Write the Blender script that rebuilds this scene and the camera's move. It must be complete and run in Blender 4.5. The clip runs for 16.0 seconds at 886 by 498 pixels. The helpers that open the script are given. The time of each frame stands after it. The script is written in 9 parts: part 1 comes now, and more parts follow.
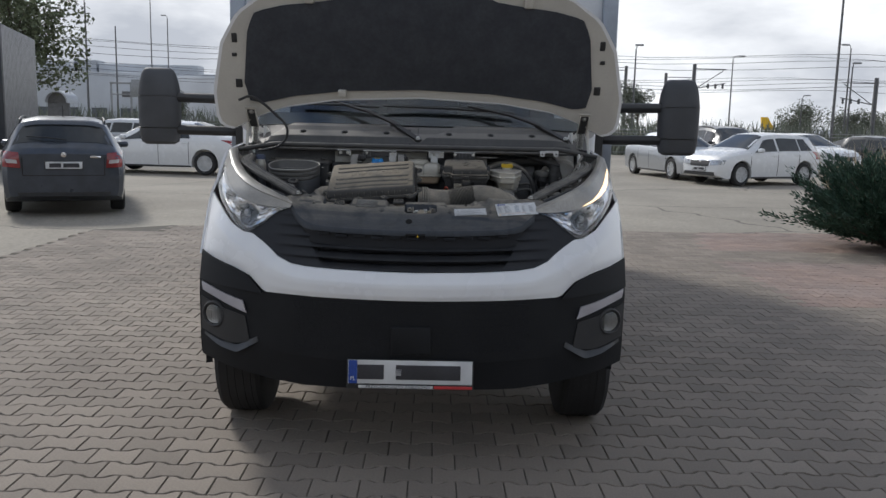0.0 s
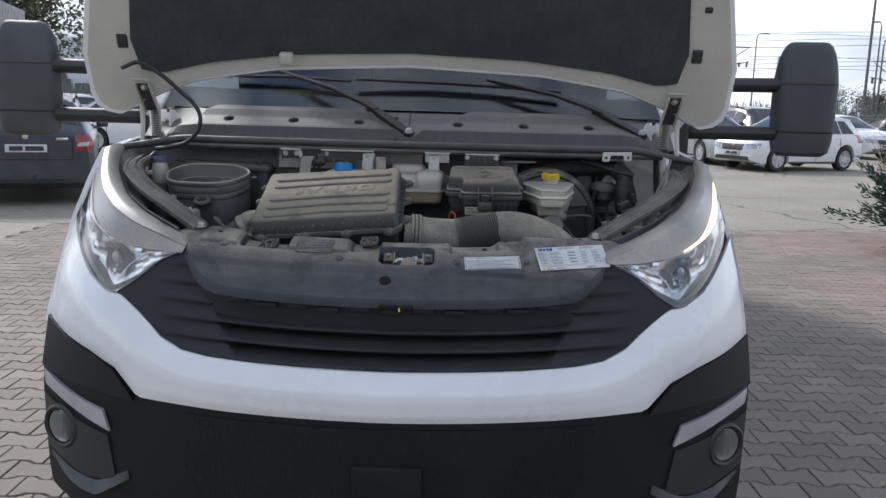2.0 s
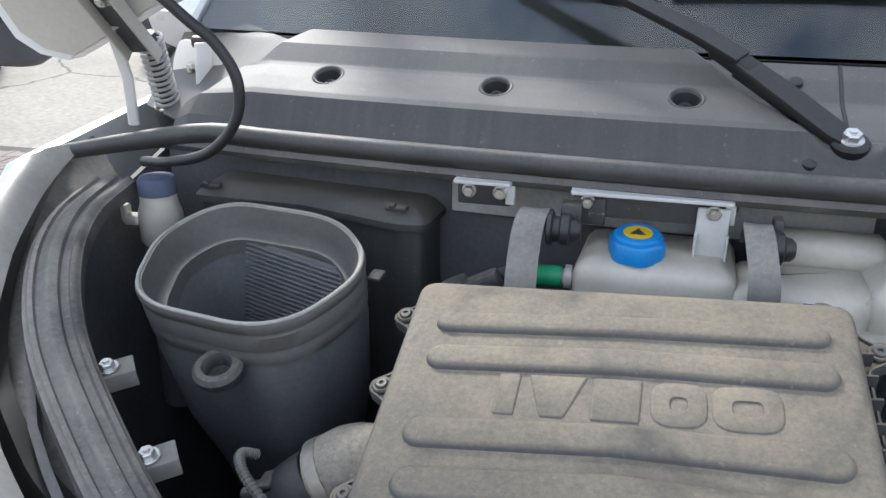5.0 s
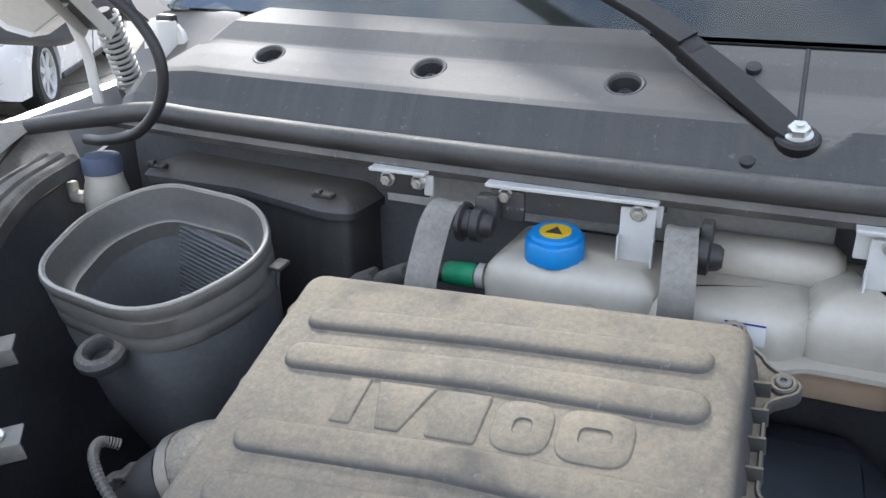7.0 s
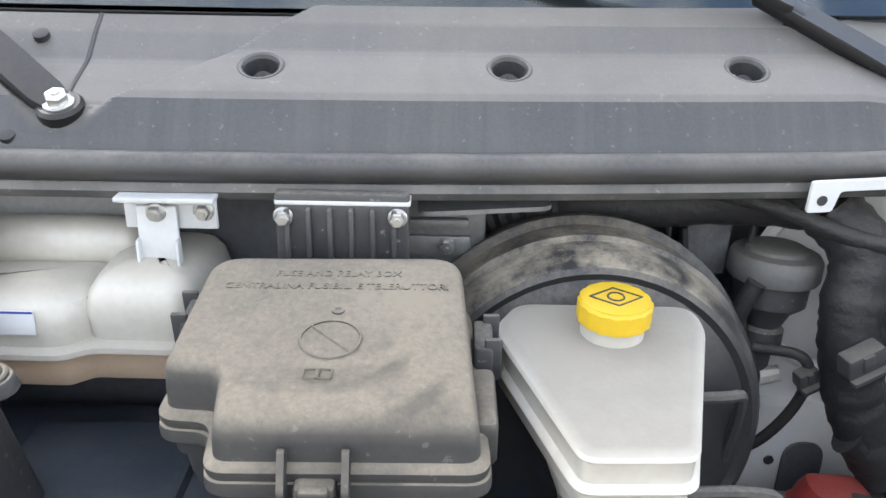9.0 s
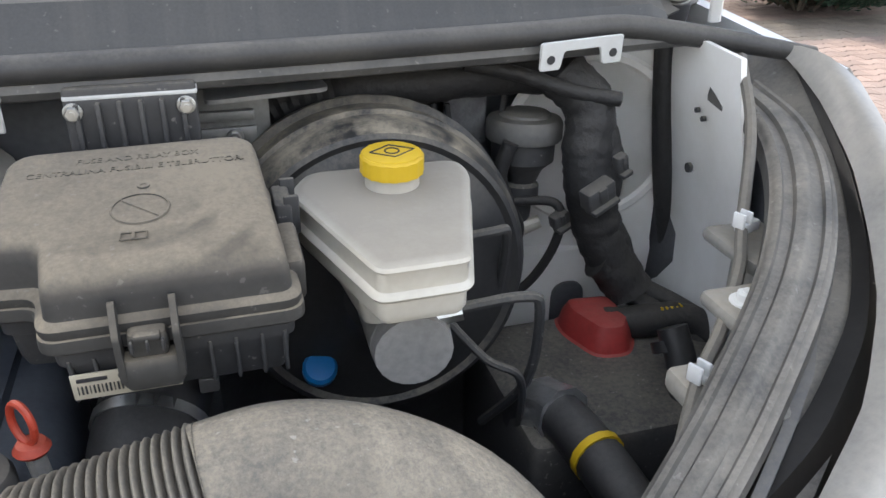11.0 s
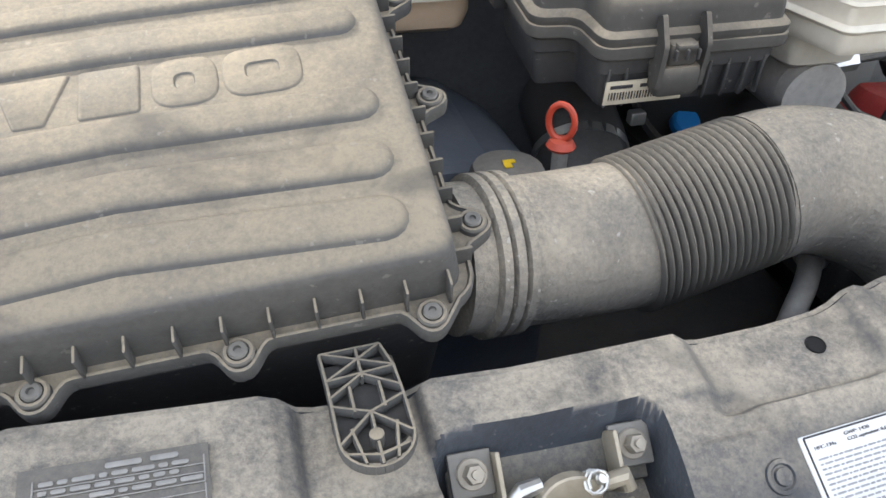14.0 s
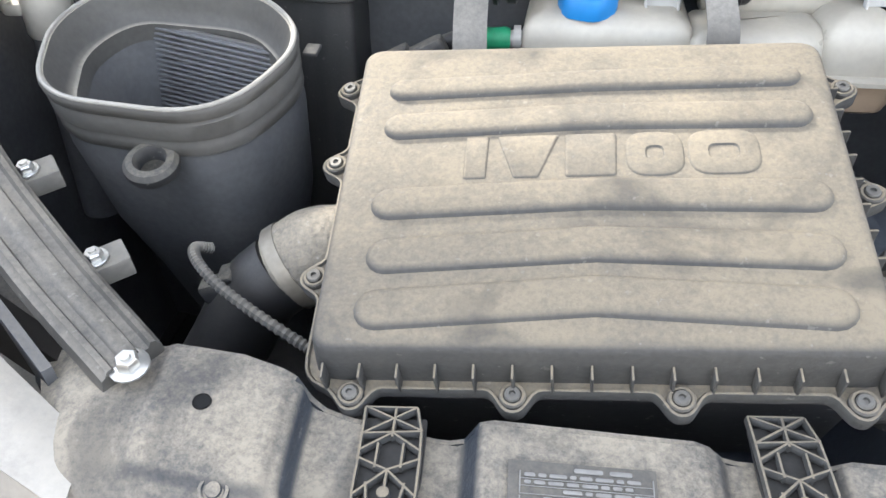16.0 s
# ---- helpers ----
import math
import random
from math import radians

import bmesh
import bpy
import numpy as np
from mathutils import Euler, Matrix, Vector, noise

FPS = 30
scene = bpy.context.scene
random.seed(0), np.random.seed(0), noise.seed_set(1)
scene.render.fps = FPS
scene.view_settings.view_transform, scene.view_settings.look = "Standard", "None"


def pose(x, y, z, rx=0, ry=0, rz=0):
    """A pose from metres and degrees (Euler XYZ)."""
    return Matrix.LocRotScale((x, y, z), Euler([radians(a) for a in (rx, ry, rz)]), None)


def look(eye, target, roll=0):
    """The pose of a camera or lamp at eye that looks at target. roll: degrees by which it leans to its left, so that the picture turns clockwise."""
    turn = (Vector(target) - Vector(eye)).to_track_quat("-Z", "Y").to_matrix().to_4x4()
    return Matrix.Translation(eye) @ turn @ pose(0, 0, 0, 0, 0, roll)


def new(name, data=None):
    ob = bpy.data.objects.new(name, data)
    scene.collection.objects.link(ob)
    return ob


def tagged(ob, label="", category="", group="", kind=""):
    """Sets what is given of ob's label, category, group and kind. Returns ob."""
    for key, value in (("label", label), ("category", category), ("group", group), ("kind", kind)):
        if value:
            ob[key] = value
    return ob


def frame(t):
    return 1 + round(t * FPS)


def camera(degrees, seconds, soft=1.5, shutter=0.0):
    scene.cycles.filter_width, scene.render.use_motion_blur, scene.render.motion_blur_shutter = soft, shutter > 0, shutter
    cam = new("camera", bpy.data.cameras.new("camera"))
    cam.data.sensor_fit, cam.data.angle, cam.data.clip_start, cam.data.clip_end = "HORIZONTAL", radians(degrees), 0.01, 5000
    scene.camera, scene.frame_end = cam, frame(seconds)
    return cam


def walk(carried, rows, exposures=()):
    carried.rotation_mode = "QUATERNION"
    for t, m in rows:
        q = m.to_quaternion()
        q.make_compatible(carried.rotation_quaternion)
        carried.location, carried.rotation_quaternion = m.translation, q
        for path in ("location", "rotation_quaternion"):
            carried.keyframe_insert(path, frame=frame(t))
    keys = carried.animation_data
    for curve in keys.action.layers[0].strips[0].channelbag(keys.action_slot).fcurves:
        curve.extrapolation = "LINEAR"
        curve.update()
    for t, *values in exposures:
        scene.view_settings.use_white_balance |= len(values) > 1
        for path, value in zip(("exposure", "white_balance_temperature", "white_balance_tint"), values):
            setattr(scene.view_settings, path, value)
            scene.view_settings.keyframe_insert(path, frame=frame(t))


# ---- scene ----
cam = camera(56.8, 16.0)
PATH = [
    (0, (0.08, 0.056, 1.475), (0.107, 2.034, 1.177), 1.3),
    (0.5, (0.1, 0.346, 1.47), (0.124, 2.323, 1.166), 1.4),
    (1, (0.097, 0.727, 1.461), (0.104, 2.702, 1.145), 1.4),
    (1.5, (0.126, 1.132, 1.454), (0.127, 3.104, 1.121), 1.6),
    (2, (0.122, 1.556, 1.497), (0.118, 3.525, 1.147), 1.6),
    (2.5, (0.077, 1.935, 1.503), (0.033, 3.9, 1.129), 1.4),
    (3, (0.038, 2.332, 1.515), (-0.003, 4.264, 1.0), 1.5),
    (3.5, (-0.058, 2.66, 1.534), (-0.096, 4.558, 0.906), 1.9),
    (4, (-0.191, 2.944, 1.592), (-0.341, 4.805, 0.875), 1.5),
    (4.2, (-0.235, 3.026, 1.615), (-0.438, 4.876, 0.881), 1.2),
    (6.3, (-0.095, 3.379, 1.584), (-0.804, 5.094, 0.838), 0.3),
    (6.5, (-0.086, 3.373, 1.593), (-0.794, 5.083, 0.834), 0.3),
    (7, (-0.02, 3.371, 1.586), (-0.725, 5.079, 0.82), -0.3),
    (7.5, (0.091, 3.399, 1.577), (-0.48, 5.146, 0.789), -0.4),
    (8, (0.197, 3.431, 1.563), (-0.186, 5.227, 0.769), 0.7),
    (8.5, (0.255, 3.458, 1.564), (0.08, 5.288, 0.775), 1.2),
    (9, (0.303, 3.471, 1.565), (0.314, 5.307, 0.773), 1.2),
    (9.5, (0.32, 3.456, 1.566), (0.525, 5.28, 0.772), 1.4),
    (9.7, (0.318, 3.451, 1.563), (0.584, 5.265, 0.764), 1.3),
    (11.8, (0.215, 3.315, 1.487), (0.791, 4.972, 0.527), 0.7),
    (12, (0.177, 3.309, 1.474), (0.766, 4.95, 0.494), 0.8),
    (12.5, (0.088, 3.295, 1.478), (0.654, 4.835, 0.333), 0.8),
    (13, (0.006, 3.302, 1.485), (0.549, 4.814, 0.294), 0.6),
    (13.5, (-0.067, 3.302, 1.484), (0.461, 4.828, 0.304), 1.2),
    (14, (-0.124, 3.305, 1.484), (0.333, 4.868, 0.321), 2.1),
    (14.5, (-0.161, 3.302, 1.513), (0.063, 4.916, 0.354), 0.1),
    (15, (-0.179, 3.289, 1.533), (-0.105, 4.914, 0.37), -0.3),
    (15.5, (-0.208, 3.276, 1.548), (-0.238, 4.897, 0.377), -0.2),
    (16, (-0.257, 3.268, 1.556), (-0.416, 4.894, 0.402), -0.2),
]
EXPOSURES = [(0.0, 0.12, 6300, 10), (1.5, 0.40, 6150, 10), (2.5, 0.84, 6000, 10), (3.5, 1.28, 5980, 10), (4.2, 1.48, 6080, 10), (6.3, 1.42, 5950, 10), (7.0, 1.68, 6000, 10), (7.5, 2.0, 6120, 10), (8.5, 2.34, 6350, 10), (9.7, 2.58, 6450, 10), (11.8, 1.58, 6600, 10), (13.0, 1.76, 6650, 10), (14.5, 2.3, 6650, 10), (16.0, 2.4, 6500, 10)]
walk(cam, [(t, look(eye, target, roll)) for t, eye, target, roll in PATH], EXPOSURES)

# ---- world and sun ----
SUN_EL, SUN_AZ = 38.0, -36.0   # degrees above the horizon; degrees to the right of straight ahead
world = bpy.data.worlds.new("sky")
scene.world = world
world.use_nodes = True
wn, wl = world.node_tree.nodes, world.node_tree.links
wn.clear()
sky = wn.new("ShaderNodeTexSky")
sky.sky_type, sky.sun_disc = "NISHITA", False
sky.sun_elevation, sky.sun_rotation = radians(SUN_EL), radians(SUN_AZ)
sky.air_density, sky.dust_density, sky.ozone_density = 1.0, 0.8, 1.2
tc = wn.new("ShaderNodeTexCoord")
mp = wn.new("ShaderNodeMapping")
mp.inputs["Scale"].default_value = (1.2, 1.2, 3.6)
cn = wn.new("ShaderNodeTexNoise")
cn.inputs["Scale"].default_value, cn.inputs["Detail"].default_value, cn.inputs["Roughness"].default_value = 2.3, 9, 0.55
cr = wn.new("ShaderNodeValToRGB")
cr.color_ramp.elements[0].position, cr.color_ramp.elements[1].position = 0.42, 0.60
cloud = wn.new("ShaderNodeValToRGB")
cloud.color_ramp.elements[0].position, cloud.color_ramp.elements[1].position = 0.40, 0.66
cloud.color_ramp.elements[0].color, cloud.color_ramp.elements[1].color = (8.6, 8.65, 8.7, 1), (4.2, 4.4, 4.8, 1)
cmix = wn.new("ShaderNodeMix")
cmix.data_type = "RGBA"
bg = wn.new("ShaderNodeBackground")
bg.inputs["Strength"].default_value = 0.12
wo = wn.new("ShaderNodeOutputWorld")
wl.new(tc.outputs["Generated"], mp.inputs["Vector"])
wl.new(mp.outputs["Vector"], cn.inputs["Vector"])
# the cloud closes towards the horizon and breaks up overhead
sz = wn.new("ShaderNodeSeparateXYZ")
hz = wn.new("ShaderNodeMapRange")
hz.inputs["From Min"].default_value, hz.inputs["From Max"].default_value = 0.45, 0.05
hz.inputs["To Min"].default_value, hz.inputs["To Max"].default_value = 0.0, 0.26
hs = wn.new("ShaderNodeMath")
hs.operation = "ADD"
wl.new(tc.outputs["Generated"], sz.inputs["Vector"])
wl.new(sz.outputs["Z"], hz.inputs["Value"])
wl.new(cn.outputs["Fac"], hs.inputs[0])
wl.new(hz.outputs["Result"], hs.inputs[1])
wl.new(hs.outputs["Value"], cr.inputs["Fac"])
wl.new(cn.outputs["Fac"], cloud.inputs["Fac"])
wl.new(cr.outputs["Color"], cmix.inputs["Factor"])
wl.new(sky.outputs["Color"], cmix.inputs["A"])
wl.new(cloud.outputs["Color"], cmix.inputs["B"])
wl.new(cmix.outputs["Result"], bg.inputs["Color"])
wl.new(bg.outputs["Background"], wo.inputs["Surface"])

sun = new("sun", bpy.data.lights.new("sun", "SUN"))
sun.data.energy, sun.data.angle, sun.data.color = 2.3, radians(10), (1.0, 0.95, 0.87)
az, el = radians(SUN_AZ), radians(SUN_EL)
sun.matrix_basis = look((0, 0, 0), (-math.sin(az) * math.cos(el), -math.cos(az) * math.cos(el), -math.sin(el)))


# ---- materials ----
def mat(name, base, rough=0.5, metal=0.0, var=None, vscale=6.0, fine=150.0, bump=0.15, depth=0.0008, dust=0.0,
        dustcol=(0.30, 0.265, 0.205), clear=0.0, spec=0.5, mottle=0.5, islands=0.0, dmin=0.05, dmax=0.85, dlow=0.35, dfine=0.5, dsize=14.0, specks=0.0, stain=0.0, streak=0.0, washed=None):
    """A surface: base and var mixed in large soft patches, fine grain with relief, and dust on what faces up."""
    m = bpy.data.materials.new(name)
    m.use_nodes = True
    n, l = m.node_tree.nodes, m.node_tree.links
    b = n["Principled BSDF"]
    b.inputs["Metallic"].default_value = metal
    b.inputs["Coat Weight"].default_value = clear
    b.inputs["Specular IOR Level"].default_value = spec
    co = n.new("ShaderNodeTexCoord")
    big, small = n.new("ShaderNodeTexNoise"), n.new("ShaderNodeTexNoise")
    big.inputs["Scale"].default_value, big.inputs["Detail"].default_value = vscale, 5
    small.inputs["Scale"].default_value, small.inputs["Detail"].default_value = fine, 4
    for t in (big, small):
        l.new(co.outputs["Object"], t.inputs["Vector"])
    ramp = n.new("ShaderNodeValToRGB")
    ramp.color_ramp.elements[0].position, ramp.color_ramp.elements[1].position = 0.38, 0.64
    l.new(big.outputs["Fac"], ramp.inputs["Fac"])
    mix = n.new("ShaderNodeMix")
    mix.data_type = "RGBA"
    var = var or tuple(c * 0.8 for c in base)
    mix.inputs["A"].default_value, mix.inputs["B"].default_value = (*base, 1), (*var, 1)
    l.new(ramp.outputs["Color"], mix.inputs["Factor"])
    grain = n.new("ShaderNodeMix")
    grain.data_type, grain.blend_type = "RGBA", "OVERLAY"
    grain.inputs["Factor"].default_value = mottle * 0.5
    l.new(mix.outputs["Result"], grain.inputs["A"])
    l.new(small.outputs["Fac"], grain.inputs["B"])
    colour = grain.outputs["Result"]
    if islands:
        geo = n.new("ShaderNodeNewGeometry")
        info = n.new("ShaderNodeObjectInfo")
        add = n.new("ShaderNodeMath")
        add.operation = "ADD"
        l.new(geo.outputs["Random Per Island"], add.inputs[0])
        l.new(info.outputs["Random"], add.inputs[1])
        frac = n.new("ShaderNodeMath")
        frac.operation = "FRACT"
        l.new(add.outputs["Value"], frac.inputs[0])
        hs = n.new("ShaderNodeHueSaturation")
        rng = n.new("ShaderNodeMapRange")
        rng.inputs["To Min"].default_value, rng.inputs["To Max"].default_value = 1 - islands, 1 + islands
        l.new(frac.outputs["Value"], rng.inputs["Value"])
        l.new(rng.outputs["Result"], hs.inputs["Value"])
        l.new(colour, hs.inputs["Color"])
        colour = hs.outputs["Color"]
    rv = n.new("ShaderNodeMapRange")
    rv.inputs["To Min"].default_value, rv.inputs["To Max"].default_value = max(0.02, rough - 0.08), min(1, rough + 0.1)
    l.new(big.outputs["Fac"], rv.inputs["Value"])
    roughness = rv.outputs["Result"]
    if dust:
        geo = n.new("ShaderNodeNewGeometry")
        sep = n.new("ShaderNodeSeparateXYZ")
        l.new(geo.outputs["Normal"], sep.inputs["Vector"])
        up = n.new("ShaderNodeMapRange")
        up.inputs["From Min"].default_value, up.inputs["From Max"].default_value = dmin, dmax
        l.new(sep.outputs["Z"], up.inputs["Value"])
        dn = n.new("ShaderNodeTexNoise")
        dn.inputs["Scale"].default_value, dn.inputs["Detail"].default_value, dn.inputs["Roughness"].default_value = dsize, 8, 0.68
        l.new(co.outputs["Object"], dn.inputs["Vector"])
        dr = n.new("ShaderNodeMapRange")
        dr.inputs["From Min"].default_value, dr.inputs["From Max"].default_value = 0.40, 0.575
        dr.inputs["To Min"].default_value = dlow
        dn2 = n.new("ShaderNodeTexNoise")
        dn2.inputs["Scale"].default_value, dn2.inputs["Detail"].default_value, dn2.inputs["Roughness"].default_value = 210, 7, 0.8
        l.new(co.outputs["Object"], dn2.inputs["Vector"])
        blend = n.new("ShaderNodeMix")
        blend.inputs["Factor"].default_value = dfine
        l.new(dn.outputs["Fac"], blend.inputs["A"])
        l.new(dn2.outputs["Fac"], blend.inputs["B"])
        l.new(blend.outputs["Result"], dr.inputs["Value"])
        mul = n.new("ShaderNodeMath")
        mul.operation = "MULTIPLY"
        l.new(up.outputs["Result"], mul.inputs[0])
        l.new(dr.outputs["Result"], mul.inputs[1])
        mul2 = n.new("ShaderNodeMath")
        mul2.operation = "MULTIPLY"
        mul2.inputs[1].default_value = dust
        l.new(mul.outputs["Value"], mul2.inputs[0])
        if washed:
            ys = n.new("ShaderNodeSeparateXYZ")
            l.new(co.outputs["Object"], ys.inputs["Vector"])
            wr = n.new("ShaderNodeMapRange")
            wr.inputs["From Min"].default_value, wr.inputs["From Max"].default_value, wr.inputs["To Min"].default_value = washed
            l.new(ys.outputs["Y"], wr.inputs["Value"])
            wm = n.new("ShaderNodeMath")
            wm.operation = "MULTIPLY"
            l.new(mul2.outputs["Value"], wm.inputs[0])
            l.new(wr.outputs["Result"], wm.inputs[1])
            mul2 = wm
        dm = n.new("ShaderNodeMix")
        dm.data_type = "RGBA"
        dm.inputs["B"].default_value = (*dustcol, 1)
        l.new(mul2.outputs["Value"], dm.inputs["Factor"])
        l.new(colour, dm.inputs["A"])
        colour = dm.outputs["Result"]
        rm = n.new("ShaderNodeMix")
        rm.inputs["B"].default_value = 0.9
        l.new(mul2.outputs["Value"], rm.inputs["Factor"])
        l.new(roughness, rm.inputs["A"])
        roughness = rm.outputs["Result"]
    if stain:
        sn = n.new("ShaderNodeTexNoise")
        sn.inputs["Scale"].default_value, sn.inputs["Detail"].default_value, sn.inputs["Distortion"].default_value = 6.5, 6, 1.6
        l.new(co.outputs["Object"], sn.inputs["Vector"])
        sr = n.new("ShaderNodeMapRange")
        sr.inputs["From Min"].default_value, sr.inputs["From Max"].default_value, sr.inputs["To Max"].default_value = 0.54, 0.66, stain
        l.new(sn.outputs["Fac"], sr.inputs["Value"])
        sm = n.new("ShaderNodeMix")
        sm.data_type = "RGBA"
        sm.inputs["B"].default_value = (*(c * 0.75 for c in base), 1)
        l.new(sr.outputs["Result"], sm.inputs["Factor"])
        l.new(colour, sm.inputs["A"])
        colour = sm.outputs["Result"]
    if streak:
        mpn = n.new("ShaderNodeMapping")
        mpn.inputs["Scale"].default_value = (90, 5, 3)
        tn = n.new("ShaderNodeTexNoise")
        tn.inputs["Scale"].default_value, tn.inputs["Detail"].default_value = 1.0, 5
        l.new(co.outputs["Object"], mpn.inputs["Vector"])
        l.new(mpn.outputs["Vector"], tn.inputs["Vector"])
        tr = n.new("ShaderNodeMapRange")
        tr.inputs["From Min"].default_value, tr.inputs["From Max"].default_value, tr.inputs["To Max"].default_value = 0.46, 0.72, streak
        l.new(tn.outputs["Fac"], tr.inputs["Value"])
        tm = n.new("ShaderNodeMix")
        tm.data_type = "RGBA"
        tm.inputs["B"].default_value = (0.20, 0.185, 0.165, 1)
        l.new(tr.outputs["Result"], tm.inputs["Factor"])
        l.new(colour, tm.inputs["A"])
        colour = tm.outputs["Result"]
    if specks:
        kn = n.new("ShaderNodeTexNoise")
        kn.inputs["Scale"].default_value, kn.inputs["Detail"].default_value = 150, 3
        l.new(co.outputs["Object"], kn.inputs["Vector"])
        kr = n.new("ShaderNodeMapRange")
        kr.inputs["From Min"].default_value, kr.inputs["From Max"].default_value, kr.inputs["To Max"].default_value = 0.675, 0.72, specks
        l.new(kn.outputs["Fac"], kr.inputs["Value"])
        km = n.new("ShaderNodeMix")
        km.data_type = "RGBA"
        km.inputs["B"].default_value = (0.46, 0.44, 0.40, 1)
        l.new(kr.outputs["Result"], km.inputs["Factor"])
        l.new(colour, km.inputs["A"])
        colour = km.outputs["Result"]
    l.new(colour, b.inputs["Base Color"])
    l.new(roughness, b.inputs["Roughness"])
    if bump:
        bp = n.new("ShaderNodeBump")
        bp.inputs["Strength"].default_value, bp.inputs["Distance"].default_value = bump, depth
        l.new(small.outputs["Fac"], bp.inputs["Height"])
        l.new(bp.outputs["Normal"], b.inputs["Normal"])
    return m


def glass(name, tint=(1, 1, 1), rough=0.0, dark=0.0):
    """Clear glass; dark mixes in a tinted, mirroring pane."""
    m = bpy.data.materials.new(name)
    m.use_nodes = True
    b = m.node_tree.nodes["Principled BSDF"]
    b.inputs["Base Color"].default_value = (*tint, 1)
    b.inputs["Roughness"].default_value = rough
    b.inputs["Transmission Weight"].default_value = 1.0 - dark
    b.inputs["IOR"].default_value = 1.45
    return m


def lamp_glow(name, colour, strength):
    m = bpy.data.materials.new(name)
    m.use_nodes = True
    b = m.node_tree.nodes["Principled BSDF"]
    b.inputs["Emission Color"].default_value, b.inputs["Emission Strength"].default_value = (*colour, 1), strength
    return m


M_white = mat("white_paint", (0.78, 0.79, 0.80), 0.25, clear=0.6, var=(0.74, 0.75, 0.77), bump=0.03, mottle=0.1)
M_cream = mat("bare_primer", (0.52, 0.50, 0.45), 0.45, var=(0.46, 0.44, 0.40), bump=0.05, mottle=0.2)
M_baywhite = mat("bay_paint", (0.84, 0.84, 0.82), 0.35, var=(0.75, 0.74, 0.70), vscale=9, bump=0.05, dust=0.1, mottle=0.2, stain=0.12)
M_black = mat("black_plastic", (0.020, 0.021, 0.023), 0.5, var=(0.028, 0.029, 0.031), bump=0.35, depth=0.0006, dust=0.10)
M_bumper = mat("grained_bumper_plastic", (0.008, 0.009, 0.011), 0.62, var=(0.012, 0.013, 0.015), fine=500, bump=0.4, depth=0.0005, spec=0.28)
M_grille = mat("dark_grille_plastic", (0.012, 0.0145, 0.020), 0.5, var=(0.016, 0.019, 0.025), bump=0.2, dust=0.06, spec=0.3)
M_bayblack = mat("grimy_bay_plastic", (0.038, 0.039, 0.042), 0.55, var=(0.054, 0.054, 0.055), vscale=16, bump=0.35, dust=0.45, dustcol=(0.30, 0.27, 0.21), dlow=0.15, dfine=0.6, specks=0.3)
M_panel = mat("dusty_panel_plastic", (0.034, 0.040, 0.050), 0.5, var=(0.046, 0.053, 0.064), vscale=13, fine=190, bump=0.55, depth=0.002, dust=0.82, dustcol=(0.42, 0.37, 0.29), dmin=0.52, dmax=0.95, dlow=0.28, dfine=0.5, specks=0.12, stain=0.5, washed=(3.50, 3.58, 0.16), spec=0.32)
# cowl dust stays on flatter faces, also painting in their brighter sky light
M_cowl = mat("cowl_plastic", (0.052, 0.053, 0.054), 0.42, var=(0.064, 0.064, 0.063), vscale=5, fine=420, bump=0.2, dust=0.5, dustcol=(0.33, 0.30, 0.255), dmin=0.62, dmax=0.96, dlow=0.75, dfine=0.3, dsize=5, stain=0.15, streak=0.09, specks=0.12)
M_lid = mat("dusty_lid_plastic", (0.066, 0.067, 0.068), 0.62, var=(0.088, 0.087, 0.083), fine=200, bump=0.45, depth=0.0016, dust=0.92, dustcol=(0.30, 0.253, 0.182), dmin=0.30, dmax=0.93, dlow=0.42, dfine=0.5, dsize=7, specks=0.16, stain=0.6)
M_duct = mat("dusty_duct_rubber", (0.10, 0.099, 0.095), 0.75, var=(0.14, 0.134, 0.122), vscale=14, fine=170, bump=0.9, depth=0.003, dust=0.78, dustcol=(0.42, 0.365, 0.28), dmin=-0.3, dmax=0.85, dlow=0.3, dfine=0.65, specks=0.45, stain=0.3)
M_dark = mat("dark_bay", (0.088, 0.092, 0.100), 0.7, var=(0.118, 0.122, 0.128), vscale=11, bump=0.3, dust=0.35)
M_engine = mat("engine_cover_plastic", (0.040, 0.050, 0.068), 0.45, var=(0.058, 0.068, 0.086), vscale=14, bump=0.4, dust=0.3, dustcol=(0.16, 0.17, 0.18))
M_rubber = mat("black_rubber", (0.024, 0.024, 0.026), 0.42, bump=0.12, dust=0.22, dustcol=(0.22, 0.21, 0.19))
M_seal = mat("dusty_seal", (0.055, 0.054, 0.052), 0.45, var=(0.095, 0.092, 0.086), vscale=18, bump=0.3, dust=0.6, dustcol=(0.33, 0.30, 0.25), dmin=0.2, dmax=0.9, dlow=0.2, dfine=0.4, stain=0.4, specks=0.2)
M_tank = mat("milky_plastic", (0.53, 0.505, 0.44), 0.30, var=(0.45, 0.425, 0.37), vscale=12, bump=0.06, dust=0.62, dustcol=(0.34, 0.305, 0.245), dmin=0.55, dmax=0.98, dlow=0.7, dsize=8, dfine=0.3, mottle=0.2)
M_fluid = mat("amber_fluid_plastic", (0.55, 0.42, 0.30), 0.35, bump=0.05, mottle=0.2)
M_blue = mat("blue_cap_plastic", (0.012, 0.24, 0.64), 0.4, bump=0.05, mottle=0.1)
M_navy = mat("dark_blue_cap_plastic", (0.085, 0.105, 0.165), 0.7, bump=0.05, mottle=0.1)
M_yellow = mat("yellow_cap_plastic", (0.75, 0.50, 0.02), 0.42, bump=0.05, mottle=0.1)
M_red = mat("red_plastic", (0.42, 0.03, 0.03), 0.5, bump=0.1, dust=0.2)
